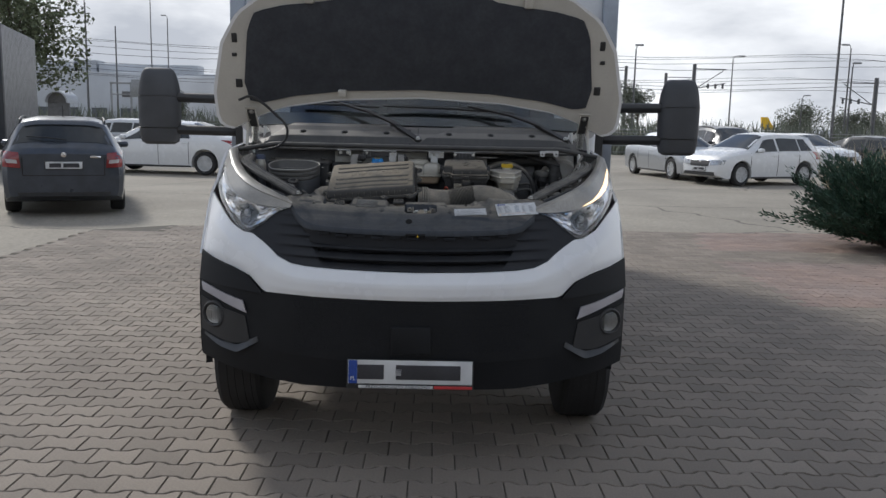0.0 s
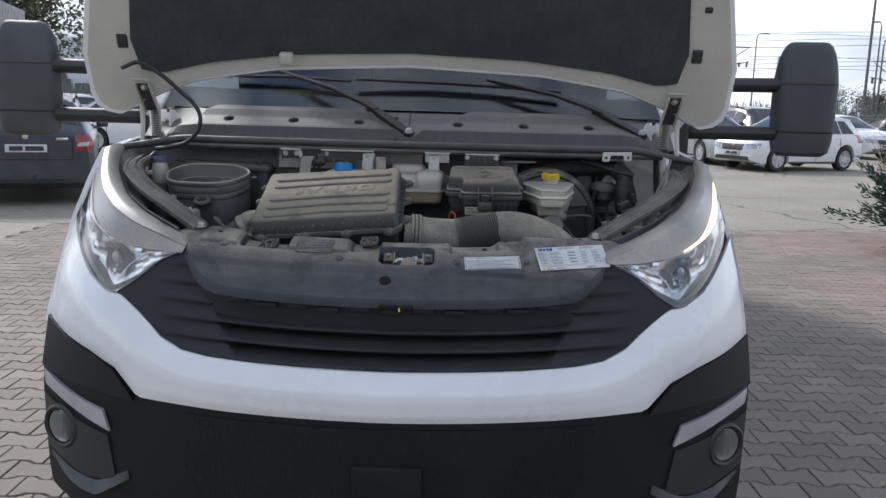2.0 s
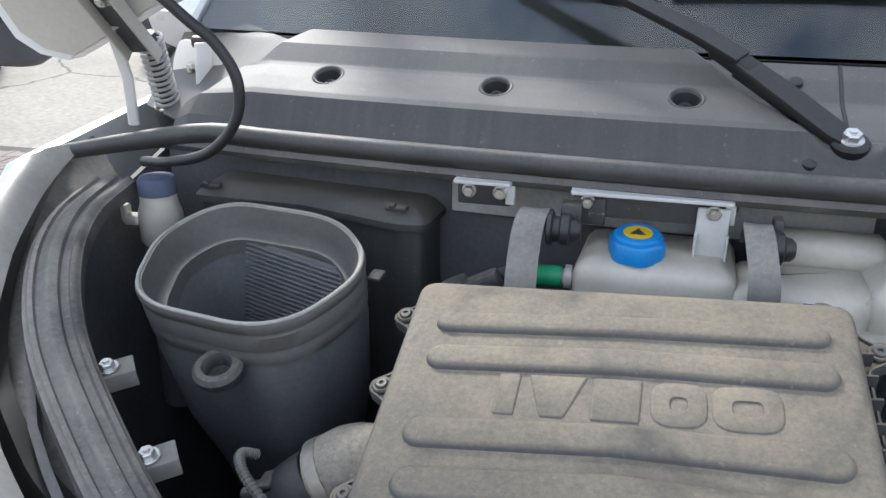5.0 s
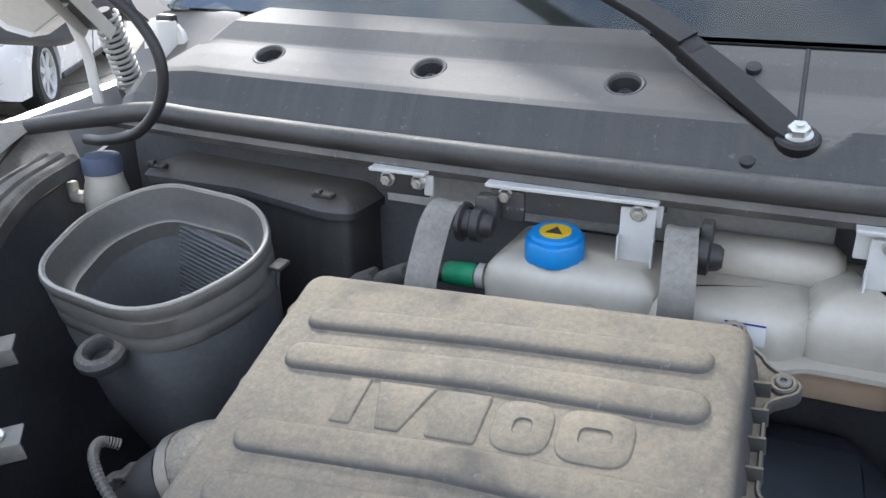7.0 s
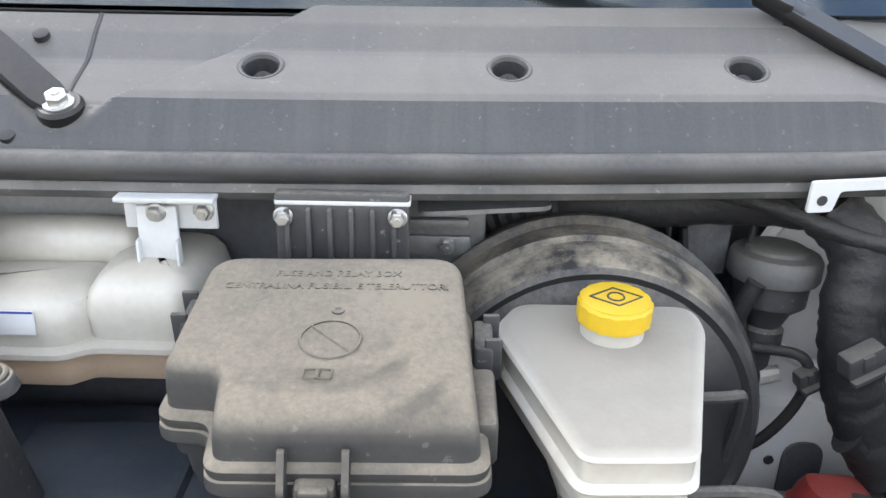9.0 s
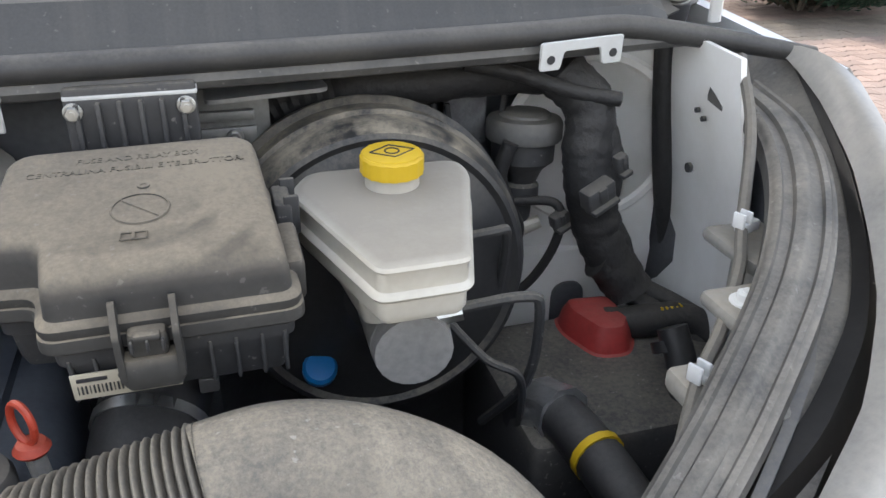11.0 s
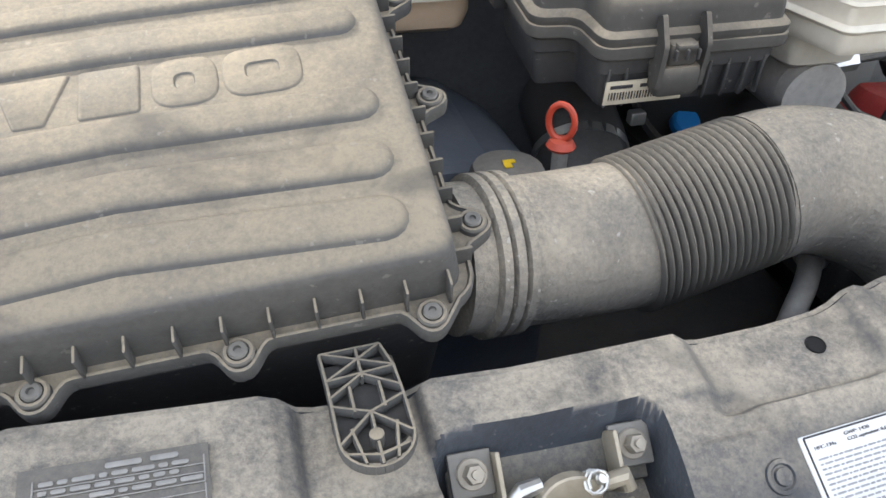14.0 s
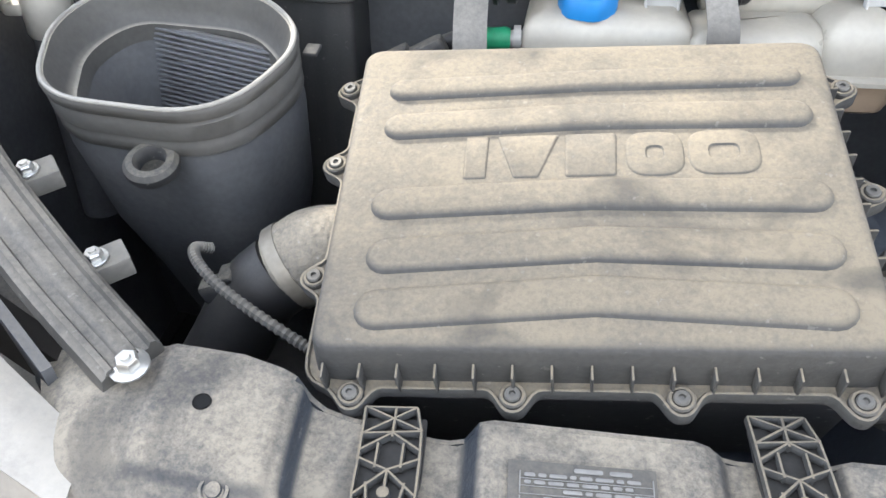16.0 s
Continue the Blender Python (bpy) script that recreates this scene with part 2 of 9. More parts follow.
M_green = mat("green_sleeve", (0.02, 0.30, 0.14), 0.5, bump=0.1)
M_steel = mat("zinc_steel", (0.62, 0.62, 0.60), 0.32, metal=0.9, var=(0.5, 0.5, 0.48), bump=0.1)
M_whitebracket = mat("grey_painted_bracket", (0.62, 0.63, 0.62), 0.45, bump=0.08, mottle=0.2)
M_alu = mat("cast_aluminium", (0.46, 0.45, 0.43), 0.55, metal=0.25, var=(0.36, 0.35, 0.33), vscale=14, bump=0.4, dust=0.3)
M_brass = mat("dulled_zinc", (0.34, 0.31, 0.26), 0.45, metal=0.5, var=(0.24, 0.22, 0.19), vscale=30, bump=0.3, dust=0.3)
M_screw = mat("dull_screw_steel", (0.16, 0.16, 0.155), 0.5, metal=0.5, bump=0.1, dust=0.3)
M_chrome = mat("reflector_chrome", (0.85, 0.86, 0.88), 0.08, metal=1.0, bump=0.0, mottle=0.0)
M_tyre = mat("tyre_rubber", (0.022, 0.022, 0.023), 0.8, bump=0.4)
M_paper = mat("white_label", (0.66, 0.67, 0.67), 0.5, bump=0.03, mottle=0.15)
M_ink = mat("black_ink", (0.04, 0.04, 0.045), 0.6, bump=0)
M_blueink = mat("blue_ink", (0.03, 0.06, 0.30), 0.6, bump=0)
M_redink = mat("red_ink", (0.55, 0.05, 0.05), 0.6, bump=0)
M_insul = mat("insulation_felt", (0.034, 0.037, 0.045), 0.9, var=(0.046, 0.050, 0.058), vscale=12, fine=60, bump=0.5, depth=0.002)
M_lens = glass("clear_lens")
M_pane = glass("windscreen_glass", (0.50, 0.56, 0.58), dark=0.0)
M_tint = mat("tinted_window", (0.035, 0.039, 0.042), 0.04, bump=0, mottle=0.0)
M_glow = lamp_glow("warm_lamp", (1.0, 0.66, 0.32), 1.8)
M_refl = mat("lamp_reflector", (0.30, 0.305, 0.31), 0.30, metal=1.0, bump=0.0, mottle=0.0)


# ---- building tools ----
def V(*a):
    return Vector(a)


def thing(name, at, label, category, group="", kind=""):
    ob = new(name)
    ob.empty_display_size = 0.1
    ob.location = at
    return tagged(ob, label, category, group, kind)


def mesh_of(bm, name, material, angle=35):
    me = bpy.data.meshes.new(name)
    bmesh.ops.recalc_face_normals(bm, faces=bm.faces[:])
    bm.to_mesh(me)
    bm.free()
    me.materials.append(material)
    for p in me.polygons:
        p.use_smooth = True
    me.set_sharp_from_angle(angle=radians(angle))
    return me


def part(name, bm, material, parent, label="", angle=35):
    """One mesh object in world coordinates under a thing or a part."""
    ob = new(name, mesh_of(bm, name, material, angle))
    if parent is not None:
        ob.parent = parent
        ob.matrix_parent_inverse = Matrix.Translation(parent.location).inverted() if parent.data is None else Matrix()
    return tagged(ob, label)


def B():
    return bmesh.new()


def rings(bm, loops, caps=True, closed=True, m=None):
    """Skin a row of loops of equal length."""
    vs = [[bm.verts.new((m @ Vector(p)) if m else Vector(p)) for p in lp] for lp in loops]
    n = len(vs[0])
    for a, b in zip(vs, vs[1:]):
        for i in range(n if closed else n - 1):
            j = (i + 1) % n
            bm.faces.new((a[i], a[j], b[j], b[i]))
    if caps and closed:
        bm.faces.new(vs[0][::-1])
        bm.faces.new(vs[-1])
    return vs


def spline(pts, n=8):
    """A smooth curve through the points."""
    p = [Vector(q) for q in pts]
    p = [p[0] * 2 - p[1]] + p + [p[-1] * 2 - p[-2]]
    out = []
    for i in range(1, len(p) - 2):
        for k in range(n):
            t = k / n
            a, b, c, d = p[i - 1:i + 3]
            out.append(0.5 * (2 * b + (c - a) * t + (2 * a - 5 * b + 4 * c - d) * t * t + (3 * b - a - 3 * c + d) * t ** 3))
    return out + [p[-2]]


def tube(bm, pts, r, seg=12, flat=1.0, caps=True):
    """A pipe along points; r one radius or one each; flat squeezes it across."""
    p = [Vector(q) for q in pts]
    rs = r if isinstance(r, (list, tuple)) else [r] * len(p)
    up, loops = None, []
    for i, q in enumerate(p):
        t = (p[min(i + 1, len(p) - 1)] - p[max(i - 1, 0)]).normalized()
        if up is None:
            up = V(0, 0, 1) if abs(t.z) < 0.9 else V(1, 0, 0)
        side = t.cross(up).normalized()
        up = side.cross(t).normalized()
        loops.append([q + rs[i] * (math.cos(a) * side + flat * math.sin(a) * up) for a in (2 * math.pi * k / seg for k in range(seg))])
    return rings(bm, loops, caps)


def lathe(bm, prof, seg=20, m=None):
    """A turned body: (radius, height) from bottom to top."""
    return rings(bm, [[(r * math.cos(2 * math.pi * k / seg), r * math.sin(2 * math.pi * k / seg), z) for k in range(seg)] for r, z in prof], True, True, m)


class Loop(list):
    """A rounded outline that remembers its sharp corners."""
    pts, r, n = (), 0.0, 4


def rpoly(pts, r, n=4):
    """A polygon (anticlockwise) with rounded corners; r one radius or one each."""
    out, c = Loop(), len(pts)
    out.pts, out.r, out.n = [Vector(p[:2]) for p in pts], r, n
    for i in range(c):
        a, b, d = (Vector(pts[(i + k) % c]).to_2d() for k in (-1, 0, 1))
        rr = r[i] if isinstance(r, (list, tuple)) else r
        u, w = (a - b), (d - b)
        rr = min(rr, u.length * 0.49, w.length * 0.49)
        p, q = b + u.normalized() * rr, b + w.normalized() * rr
        for k in range(n + 1):
            t = k / n
            out.append((1 - t) ** 2 * p + 2 * t * (1 - t) * b + t * t * q)
    return out


def rrect(sx, sy, r, n=3):
    return rpoly([(-sx / 2, -sy / 2), (sx / 2, -sy / 2), (sx / 2, sy / 2), (-sx / 2, sy / 2)], r, n)


def inset(lp, d):
    if isinstance(lp, Loop):
        c = len(lp.pts)
        moved = []
        for i in range(c):
            a, b, e = lp.pts[i - 1], lp.pts[i], lp.pts[(i + 1) % c]
            t1, t2 = (b - a).normalized(), (e - b).normalized()
            n1, n2 = Vector((-t1.y, t1.x)), Vector((-t2.y, t2.x))
            moved.append(b + (n1 + n2) * d / max(0.35, 1 + n1.dot(n2)))
        rr = lp.r if isinstance(lp.r, (list, tuple)) else [lp.r] * c
        return rpoly(moved, [max(0.0015, q - d * 0.6) for q in rr], lp.n)
    out, c = [], len(lp)
    for i in range(c):
        a, b, e = lp[i - 1], lp[i], lp[(i + 1) % c]
        t1, t2 = (b - a), (e - b)
        n1, n2 = Vector((-t1.y, t1.x)), Vector((-t2.y, t2.x))
        nn = (n1.normalized() if n1.length > 1e-9 else n2) + (n2.normalized() if n2.length > 1e-9 else n1)
        nn = nn.normalized() if nn.length > 1e-9 else n1
        out.append(b + nn * d)
    return out


def stack(bm, outline, levels, m=None, caps=True):
    """An outline drawn up through (inset, height) levels."""
    return rings(bm, [[(p.x, p.y, z) for p in inset(outline, d)] for d, z in levels], caps, True, m)


def rbox(bm, c, s, r=0.004, m=None):
    """A box with rounded edges round the centre c."""
    mm = (m or Matrix()) @ Matrix.Translation(c)
    h = s[2] / 2
    r = min(r, h * 0.9, s[0] * 0.45, s[1] * 0.45)
    lv = [(r, -h), (r * 0.3, -h + r * 0.3), (0, -h + r), (0, h - r), (r * 0.3, h - r * 0.3), (r, h)]
    return stack(bm, rrect(s[0], s[1], max(r, 0.0005)), lv, mm)


def sheet(bm, f, nu, nv, thick=0.0, u=(0, 1), v=(0, 1), back=None):
    """The surface f(u, v), with thickness along its normal where asked."""
    g = [[Vector(f(u[0] + (u[1] - u[0]) * i / nu, v[0] + (v[1] - v[0]) * j / nv)) for j in range(nv + 1)] for i in range(nu + 1)]
    vs = [[bm.verts.new(p) for p in row] for row in g]
    for i in range(nu):
        for j in range(nv):
            bm.faces.new((vs[i][j], vs[i + 1][j], vs[i + 1][j + 1], vs[i][j + 1]))
    if thick:
        bm.normal_update()
        bs = [[bm.verts.new(p.co + (Vector(back) if back else -p.normal) * thick) for p in row] for row in vs]
        for i in range(nu):
            for j in range(nv):
                bm.faces.new((bs[i][j], bs[i][j + 1], bs[i + 1][j + 1], bs[i + 1][j]))
        edge = [(i, 0) for i in range(nu)] + [(nu, j) for j in range(nv)] + [(i, nv) for i in range(nu, 0, -1)] + [(0, j) for j in range(nv, 0, -1)]
        for (a, b), (c, d) in zip(edge, edge[1:] + edge[:1]):
            bm.faces.new((vs[a][b], bs[a][b], bs[c][d], vs[c][d]))
    return vs


def lerp_path(pts, t):
    """A point at t of 0 to 1 along a row of points, by length."""
    p = [Vector(q) for q in pts]
    d = [0.0]
    for a, b in zip(p, p[1:]):
        d.append(d[-1] + (b - a).length)
    s = max(0.0, min(1.0, t)) * d[-1]
    for i in range(len(p) - 1):
        if s <= d[i + 1] + 1e-9:
            return p[i].lerp(p[i + 1], (s - d[i]) / max(1e-9, d[i + 1] - d[i]))
    return p[-1]


def interp(x, table):
    """A smooth value from (x, y) pairs."""
    if x <= table[0][0]:
        return table[0][1]
    for (a, p), (b, q) in zip(table, table[1:]):
        if x <= b:
            t = (x - a) / (b - a)
            return p + (q - p) * t
    return table[-1][1]


def frame_at(o, ex, ey):
    """The pose with its origin at o, its x along ex and its y near ey."""
    x = Vector(ex).normalized()
    z = x.cross(Vector(ey)).normalized()
    y = z.cross(x)
    return Matrix(((x.x, y.x, z.x, o[0]), (x.y, y.y, z.y, o[1]), (x.z, y.z, z.z, o[2]), (0, 0, 0, 1)))


def hexbolt(bm, m, r=0.007, h=0.006, washer=1.5):
    """A hexagon head on a washer, along the pose's z."""
    lathe(bm, [(r * washer, 0), (r * washer, 0.0016), (r * washer * 0.92, 0.0022)], 16, m)
    lathe(bm, [(r, 0.002), (r, 0.002 + h * 0.8), (r * 0.85, 0.002 + h)], 6, m)
    lathe(bm, [(r * 0.45, 0.002 + h), (r * 0.42, 0.004 + h)], 10, m)


def letters(words, size, m, depth=0.0004, width=None):
    """Words in the built-in font, centred on the pose m."""
    cu = bpy.data.curves.new("letters", "FONT")
    cu.body, cu.size, cu.extrude, cu.align_x, cu.align_y = words, size, depth, "CENTER", "CENTER"
    ob = bpy.data.objects.new("letters", cu)
    scene.collection.objects.link(ob)
    me = bpy.data.meshes.new_from_object(ob.evaluated_get(bpy.context.evaluated_depsgraph_get()))
    bpy.data.objects.remove(ob)
    bpy.data.curves.remove(cu)
    bm = bmesh.new()
    bm.from_mesh(me)
    bpy.data.meshes.remove(me)
    if width:
        xs = [v.co.x for v in bm.verts]
        k = width / (max(xs) - min(xs))
        for v in bm.verts:
            v.co.x *= k
    bm.transform(m)
    return bm

# ---- the truck: outside ----
truck = thing("delivery_truck", (0, 5.2, 0), "white box-body delivery truck with its bonnet open on paving", "truck")


def lean(z):
    return interp(z, [(0.3, 0.03), (0.5, 0.0), (0.75, 0.0), (0.87, 0.03), (1.0, 0.07), (1.17, 0.13), (1.27, 0.22), (1.38, 0.35)])


def front_y(x, z):
    """How far back the truck's front skin lies."""
    a = abs(x)
    k = interp(z, [(0.3, 1.2), (0.75, 1.0), (0.9, 1.4), (1.17, 3.4), (1.38, 4.2)])
    return 3.385 + 0.26 * a * a + k * max(0.0, a - 0.72) ** 2 + lean(z)


def skin(low, high, nu, nv, thick, off=0.0):
    """A panel on the front skin between a low and a high row of (x, z)."""
    def f(u, v):
        p = lerp_path(low, u).lerp(lerp_path(high, u), v)
        return (p.x, front_y(p.x, p.y) - off, p.y)
    bm = B()
    sheet(bm, f, nu, nv, thick, back=(0, 1, 0))
    return bm


def both(rows):
    """A half row of (x, z) from the middle outwards, mirrored to a whole one."""
    return [(-x, z) for x, z in rows[::-1] if x > 0] + list(rows)


# bumper
part("bumper", skin(both([(0, 0.365), (0.45, 0.36), (0.60, 0.372), (0.75, 0.395), (0.955, 0.425)]), both([(0, 0.752), (0.4, 0.754), (0.64, 0.760), (0.955, 0.80)]), 64, 12, 0.03), M_bumper, truck, "black grained plastic front bumper")
for s in (-1, 1):
    def side_wall(u, v, s=s):
        z = 0.43 + v * 0.34
        y0 = front_y(0.955, z)
        return (s * (0.942 + 0.018 * math.sin(u * 1.6)), y0 + 0.012 + u * (4.01 - y0), z + 0.05 * u * (1 - v))
    bm = B()
    sheet(bm, side_wall, 8, 6, 0.02)
    part("bumper_end", bm, M_bumper, truck)
    # corner guard over the white band
    lo = [(s * 0.64, 0.752), (s * 0.80, 0.765), (s * 0.957, 0.775)]
    hi = [(s * 0.645, 0.762), (s * 0.70, 0.815), (s * 0.76, 0.845), (s * 0.86, 0.868), (s * 0.957, 0.898)]
    part("corner_guard", skin(lo, hi, 18, 5, 0.025, 0.014), M_bumper, truck, "raised black plastic corner guard")
    # position lamp strip and fog lamp pocket
    lo = [(s * 0.712, 0.660), (s * 0.80, 0.688), (s * 0.88, 0.714), (s * 0.935, 0.730)]
    hi = [(s * 0.730, 0.712), (s * 0.80, 0.728), (s * 0.88, 0.750), (s * 0.945, 0.768)]
    part("side_marker_lamp", skin(lo, hi, 12, 3, 0.02, 0.012), mat("marker_lens", (0.44, 0.425, 0.45), 0.2, bump=0.0, mottle=0.1), truck, "pale clear plastic marker lamp")
    pocket = part("fog_lamp_pocket", skin([(s * 0.70, 0.53), (s * 0.80, 0.515), (s * 0.95, 0.55)], [(s * 0.72, 0.645), (s * 0.82, 0.665), (s * 0.95, 0.70)], 10, 6, 0.012, 0.006), M_black, truck)
    mf = frame_at((s * 0.874, front_y(0.874, 0.633) - 0.012, 0.633), (1, s * 0.45, 0), (0, 0, 1))
    bm = B()
    lathe(bm, [(0.058, -0.03), (0.060, 0.004), (0.054, 0.010), (0.047, 0.006), (0.044, -0.02), (0.0005, -0.024)], 24, mf)
    fog = part("fog_lamp", bm, M_black, truck)
    bm = B()
    lathe(bm, [(0.043, 0.004), (0.036, -0.004), (0.022, -0.010), (0.010, -0.011), (0.008, -0.002), (0.0005, 0.0)], 20, mf)
    for dx in (-0.012, 0.008):
        rbox(bm, (dx, 0, 0.003), (0.006, 0.052, 0.004), 0.001, mf)
    part("reflector", bm, bpy.data.materials.get("fog_reflector") or mat("fog_reflector", (0.30, 0.31, 0.32), 0.18, metal=0.6, bump=0, mottle=0.1), fog, "pale silver reflector")
    bm = B()
    lathe(bm, [(0.045, 0.0), (0.043, 0.004), (0.028, 0.010), (0.0005, 0.013)], 24, mf)
    part("lens", bm, M_lens, fog)
    def blade(u, v, s=s):
        p = lerp_path([(0.660, 0.538), (0.756, 0.486), (0.84, 0.498), (0.935, 0.524)], u).lerp(lerp_path([(0.664, 0.560), (0.758, 0.512), (0.84, 0.516), (0.935, 0.538)], u), v)
        return (s * p.x, front_y(p.x, p.y) - 0.004 - 0.030 * (1 - v) * math.sin(math.pi * min(1.0, u * 1.05)), p.y)
    bm = B()
    sheet(bm, blade, 18, 3, 0.012, back=(0, 1, 0))
    part("bumper_blade", bm, mat("smooth_blade_plastic", (0.05, 0.052, 0.056), 0.45, bump=0.1) if s < 0 else bpy.data.materials["smooth_blade_plastic"], truck)

# middle of the bumper: honeycomb opening and radar plate
part("bumper_grille", skin([(-0.60, 0.50), (0, 0.47), (0.60, 0.50)], [(-0.50, 0.735), (0, 0.735), (0.50, 0.735)], 24, 4, 0.01, 0.004), M_bumper, truck)
bm = B()
for j in range(1, 8):
    for i in range(-15, 16):
        x, z = i * 0.036 + (0.018 if j % 2 else 0), 0.515 + j * 0.029
        if abs(x) > 0.50 or (abs(x) < 0.095 and z < 0.66):
            continue
        y = front_y(x, z) - 0.004
        lp = [Vector((0.017 * math.cos(a), 0.017 * math.sin(a))) for a in (math.pi / 6 + k * math.pi / 3 for k in range(6))]
        stack(bm, lp, [(0, -0.001), (0.0025, 0.0012), (0.005, -0.001)], frame_at((x, y, z), (1, 0.52 * x, 0), (0, 0, 1)))
tagged(part("honeycomb", bm, M_bumper, truck), kind="stuff")
bm = B()
rbox(bm, (0, 0, 0), (0.17, 0.12, 0.016), 0.01, frame_at((0.0, front_y(0, 0.6) - 0.008, 0.585), (1, 0, 0), (0, 0, 1)))
part("radar_cover", bm, M_bumper, truck)

# white band round the grille
lowb = both([(0, 0.752), (0.4, 0.754), (0.63, 0.760), (0.70, 0.822), (0.78, 0.852), (0.88, 0.875), (0.955, 0.898)])
highb = both([(0, 0.864), (0.3, 0.868), (0.45, 0.874), (0.52, 0.883), (0.55, 0.897), (0.575, 0.908), (0.605, 0.934), (0.64, 0.960), (0.695, 0.997), (0.735, 0.999), (0.80, 1.03), (0.87, 1.09), (0.955, 1.15)])
def band(u, v):
    """The band swells forward below its upper chamfer."""
    p = lerp_path(lowb, u).lerp(lerp_path(highb, u), v)
    return (p.x, front_y(p.x, p.y) - interp(v, [(0, 0.004), (0.15, 0.014), (0.45, 0.022), (0.62, 0.023), (0.72, 0.018), (1.0, 0.004)]), p.y)


bm = B()
sheet(bm, band, 96, 18, 0.02, back=(0, 1, 0))
part("front_band", bm, M_white, truck, "glossy white painted front band", 60)


def fender(u, v, s):
    """The wing, from the edge of band and lamp back to the door."""
    z0 = 0.88 + 0.455 * v
    x0 = interp(z0, [(0.88, 0.957), (1.10, 0.957), (1.15, 0.948), (1.19, 0.926), (1.27, 0.920), (1.335, 0.905)])
    a = V(x0, front_y(x0, z0) - 0.002, z0)
    p = a.lerp(V(0.962 - 0.055 * v * v, 4.62, 0.88 + 0.50 * v), u)
    return (s * (p.x + 0.02 * math.sin(u * math.pi) * (1 - v)), p.y, p.z)


for s in (-1, 1):
    bm = B()
    sheet(bm, lambda u, v: fender(u, v, s), 20, 10, 0.012)
    part("wing", bm, M_white, truck, "", 60)

# headlamps
M_housing = mat("headlamp_housing", (0.018, 0.017, 0.016), 0.45, var=(0.030, 0.027, 0.024), bump=0.1)
M_haze = mat("hazed_lamp_plastic", (0.34, 0.325, 0.295), 0.24, var=(0.24, 0.232, 0.215), vscale=9, bump=0.05, dust=0.5, dustcol=(0.50, 0.46, 0.39), dmin=0.15, dlow=0.2, dfine=0.4, clear=0.8, stain=0.35, streak=0.12)
M_haze.node_tree.nodes["Principled BSDF"].inputs["Coat Roughness"].default_value = 0.28
M_mirror = mat("faceted_reflector", (0.80, 0.81, 0.83), 0.10, metal=1.0, bump=0.0, mottle=0.0)
M_smoke = mat("smoked_lamp_inset", (0.035, 0.035, 0.036), 0.22, bump=0.0, clear=0.4)
for s in (-1, 1):
    low = [(s * 0.522, 1.120), (s * 0.60, 1.085), (s * 0.66, 1.035), (s * 0.72, 0.998), (s * 0.745, 1.005), (s * 0.82, 1.06), (s * 0.89, 1.13), (s * 0.922, 1.19)]
    high = [(s * 0.525, 1.126), (s * 0.60, 1.150), (s * 0.68, 1.175), (s * 0.75, 1.205), (s * 0.80, 1.235), (s * 0.84, 1.27), (s * 0.875, 1.31), (s * 0.905, 1.335)]
    mid = [(s * 0.535, 1.112), (s * 0.62, 1.112), (s * 0.70, 1.122), (s * 0.77, 1.142), (s * 0.83, 1.17), (s * 0.87, 1.205), (s * 0.900, 1.24), (s * 0.915, 1.265)]
    lamp = part("headlamp", skin([(x, z - 0.006) for x, z in low], [(x, z + 0.003) for x, z in high], 28, 10, 0.02, -0.085), M_housing, truck, "clear headlamp with dusty grey upper rim")
    part("upper_rim", skin(mid, high, 24, 5, 0.02, 0.004), M_haze, lamp, "", 60)

    def crown(u, v, s=s):
        a = lerp_path([(s * x, front_y(x, z) - 0.006, z) for x, z in ((0.525, 1.126), (0.60, 1.150), (0.68, 1.175), (0.75, 1.205), (0.80, 1.235), (0.84, 1.27), (0.875, 1.31), (0.895, 1.33))], u)
        b = lerp_path([(s * 0.533, 3.647, 1.143), (s * 0.61, 3.698, 1.170), (s * 0.70, 3.772, 1.209), (s * 0.765, 3.858, 1.243), (s * 0.825, 3.975, 1.288), (s * 0.862, 4.08, 1.318), (s * 0.872, 4.15, 1.335), (s * 0.872, 4.20, 1.345)], u)
        p = a.lerp(b, v * 0.60)
        return (p.x, p.y, p.z + 0.012 * math.sin(v * math.pi) * min(1.0, 4 * u))
    bm = B()
    sheet(bm, crown, 24, 6, 0.006)
    part("rim_crown", bm, M_haze, lamp, "", 60)

    FY = {}

    def bowl(u, v, s=s):
        """Two smooth bowls below a field of small flat mirrors."""
        p = lerp_path(low, 0.03 + 0.94 * u).lerp(lerp_path(mid, 0.03 + 0.94 * u), 0.02 + 0.96 * v)
        a = ((abs(p.x) - 0.745) / 0.070) ** 2 + ((p.y - 1.068) / 0.052) ** 2
        b = ((abs(p.x) - 0.838) / 0.055) ** 2 + ((p.y - 1.150) / 0.052) ** 2
        deep = 0.055 * max(0.0, 1 - a) + 0.040 * max(0.0, 1 - b)
        cell = (round(u * 22), round(v * 10))
        if cell not in FY:
            FY[cell] = random.Random(cell[0] * 41 + cell[1] * 7 + 3).uniform(-0.007, 0.007)
        return (p.x, front_y(p.x, p.y) + 0.024 + deep + (FY[cell] if min(a, b) > 1.0 else FY[cell] * 0.25), p.y)
    bm = B()
    sheet(bm, bowl, 22, 10, 0.003, back=(0, 1, 0))
    part("reflector", bm, M_mirror, lamp, "bright many-faceted chrome reflector", 4)
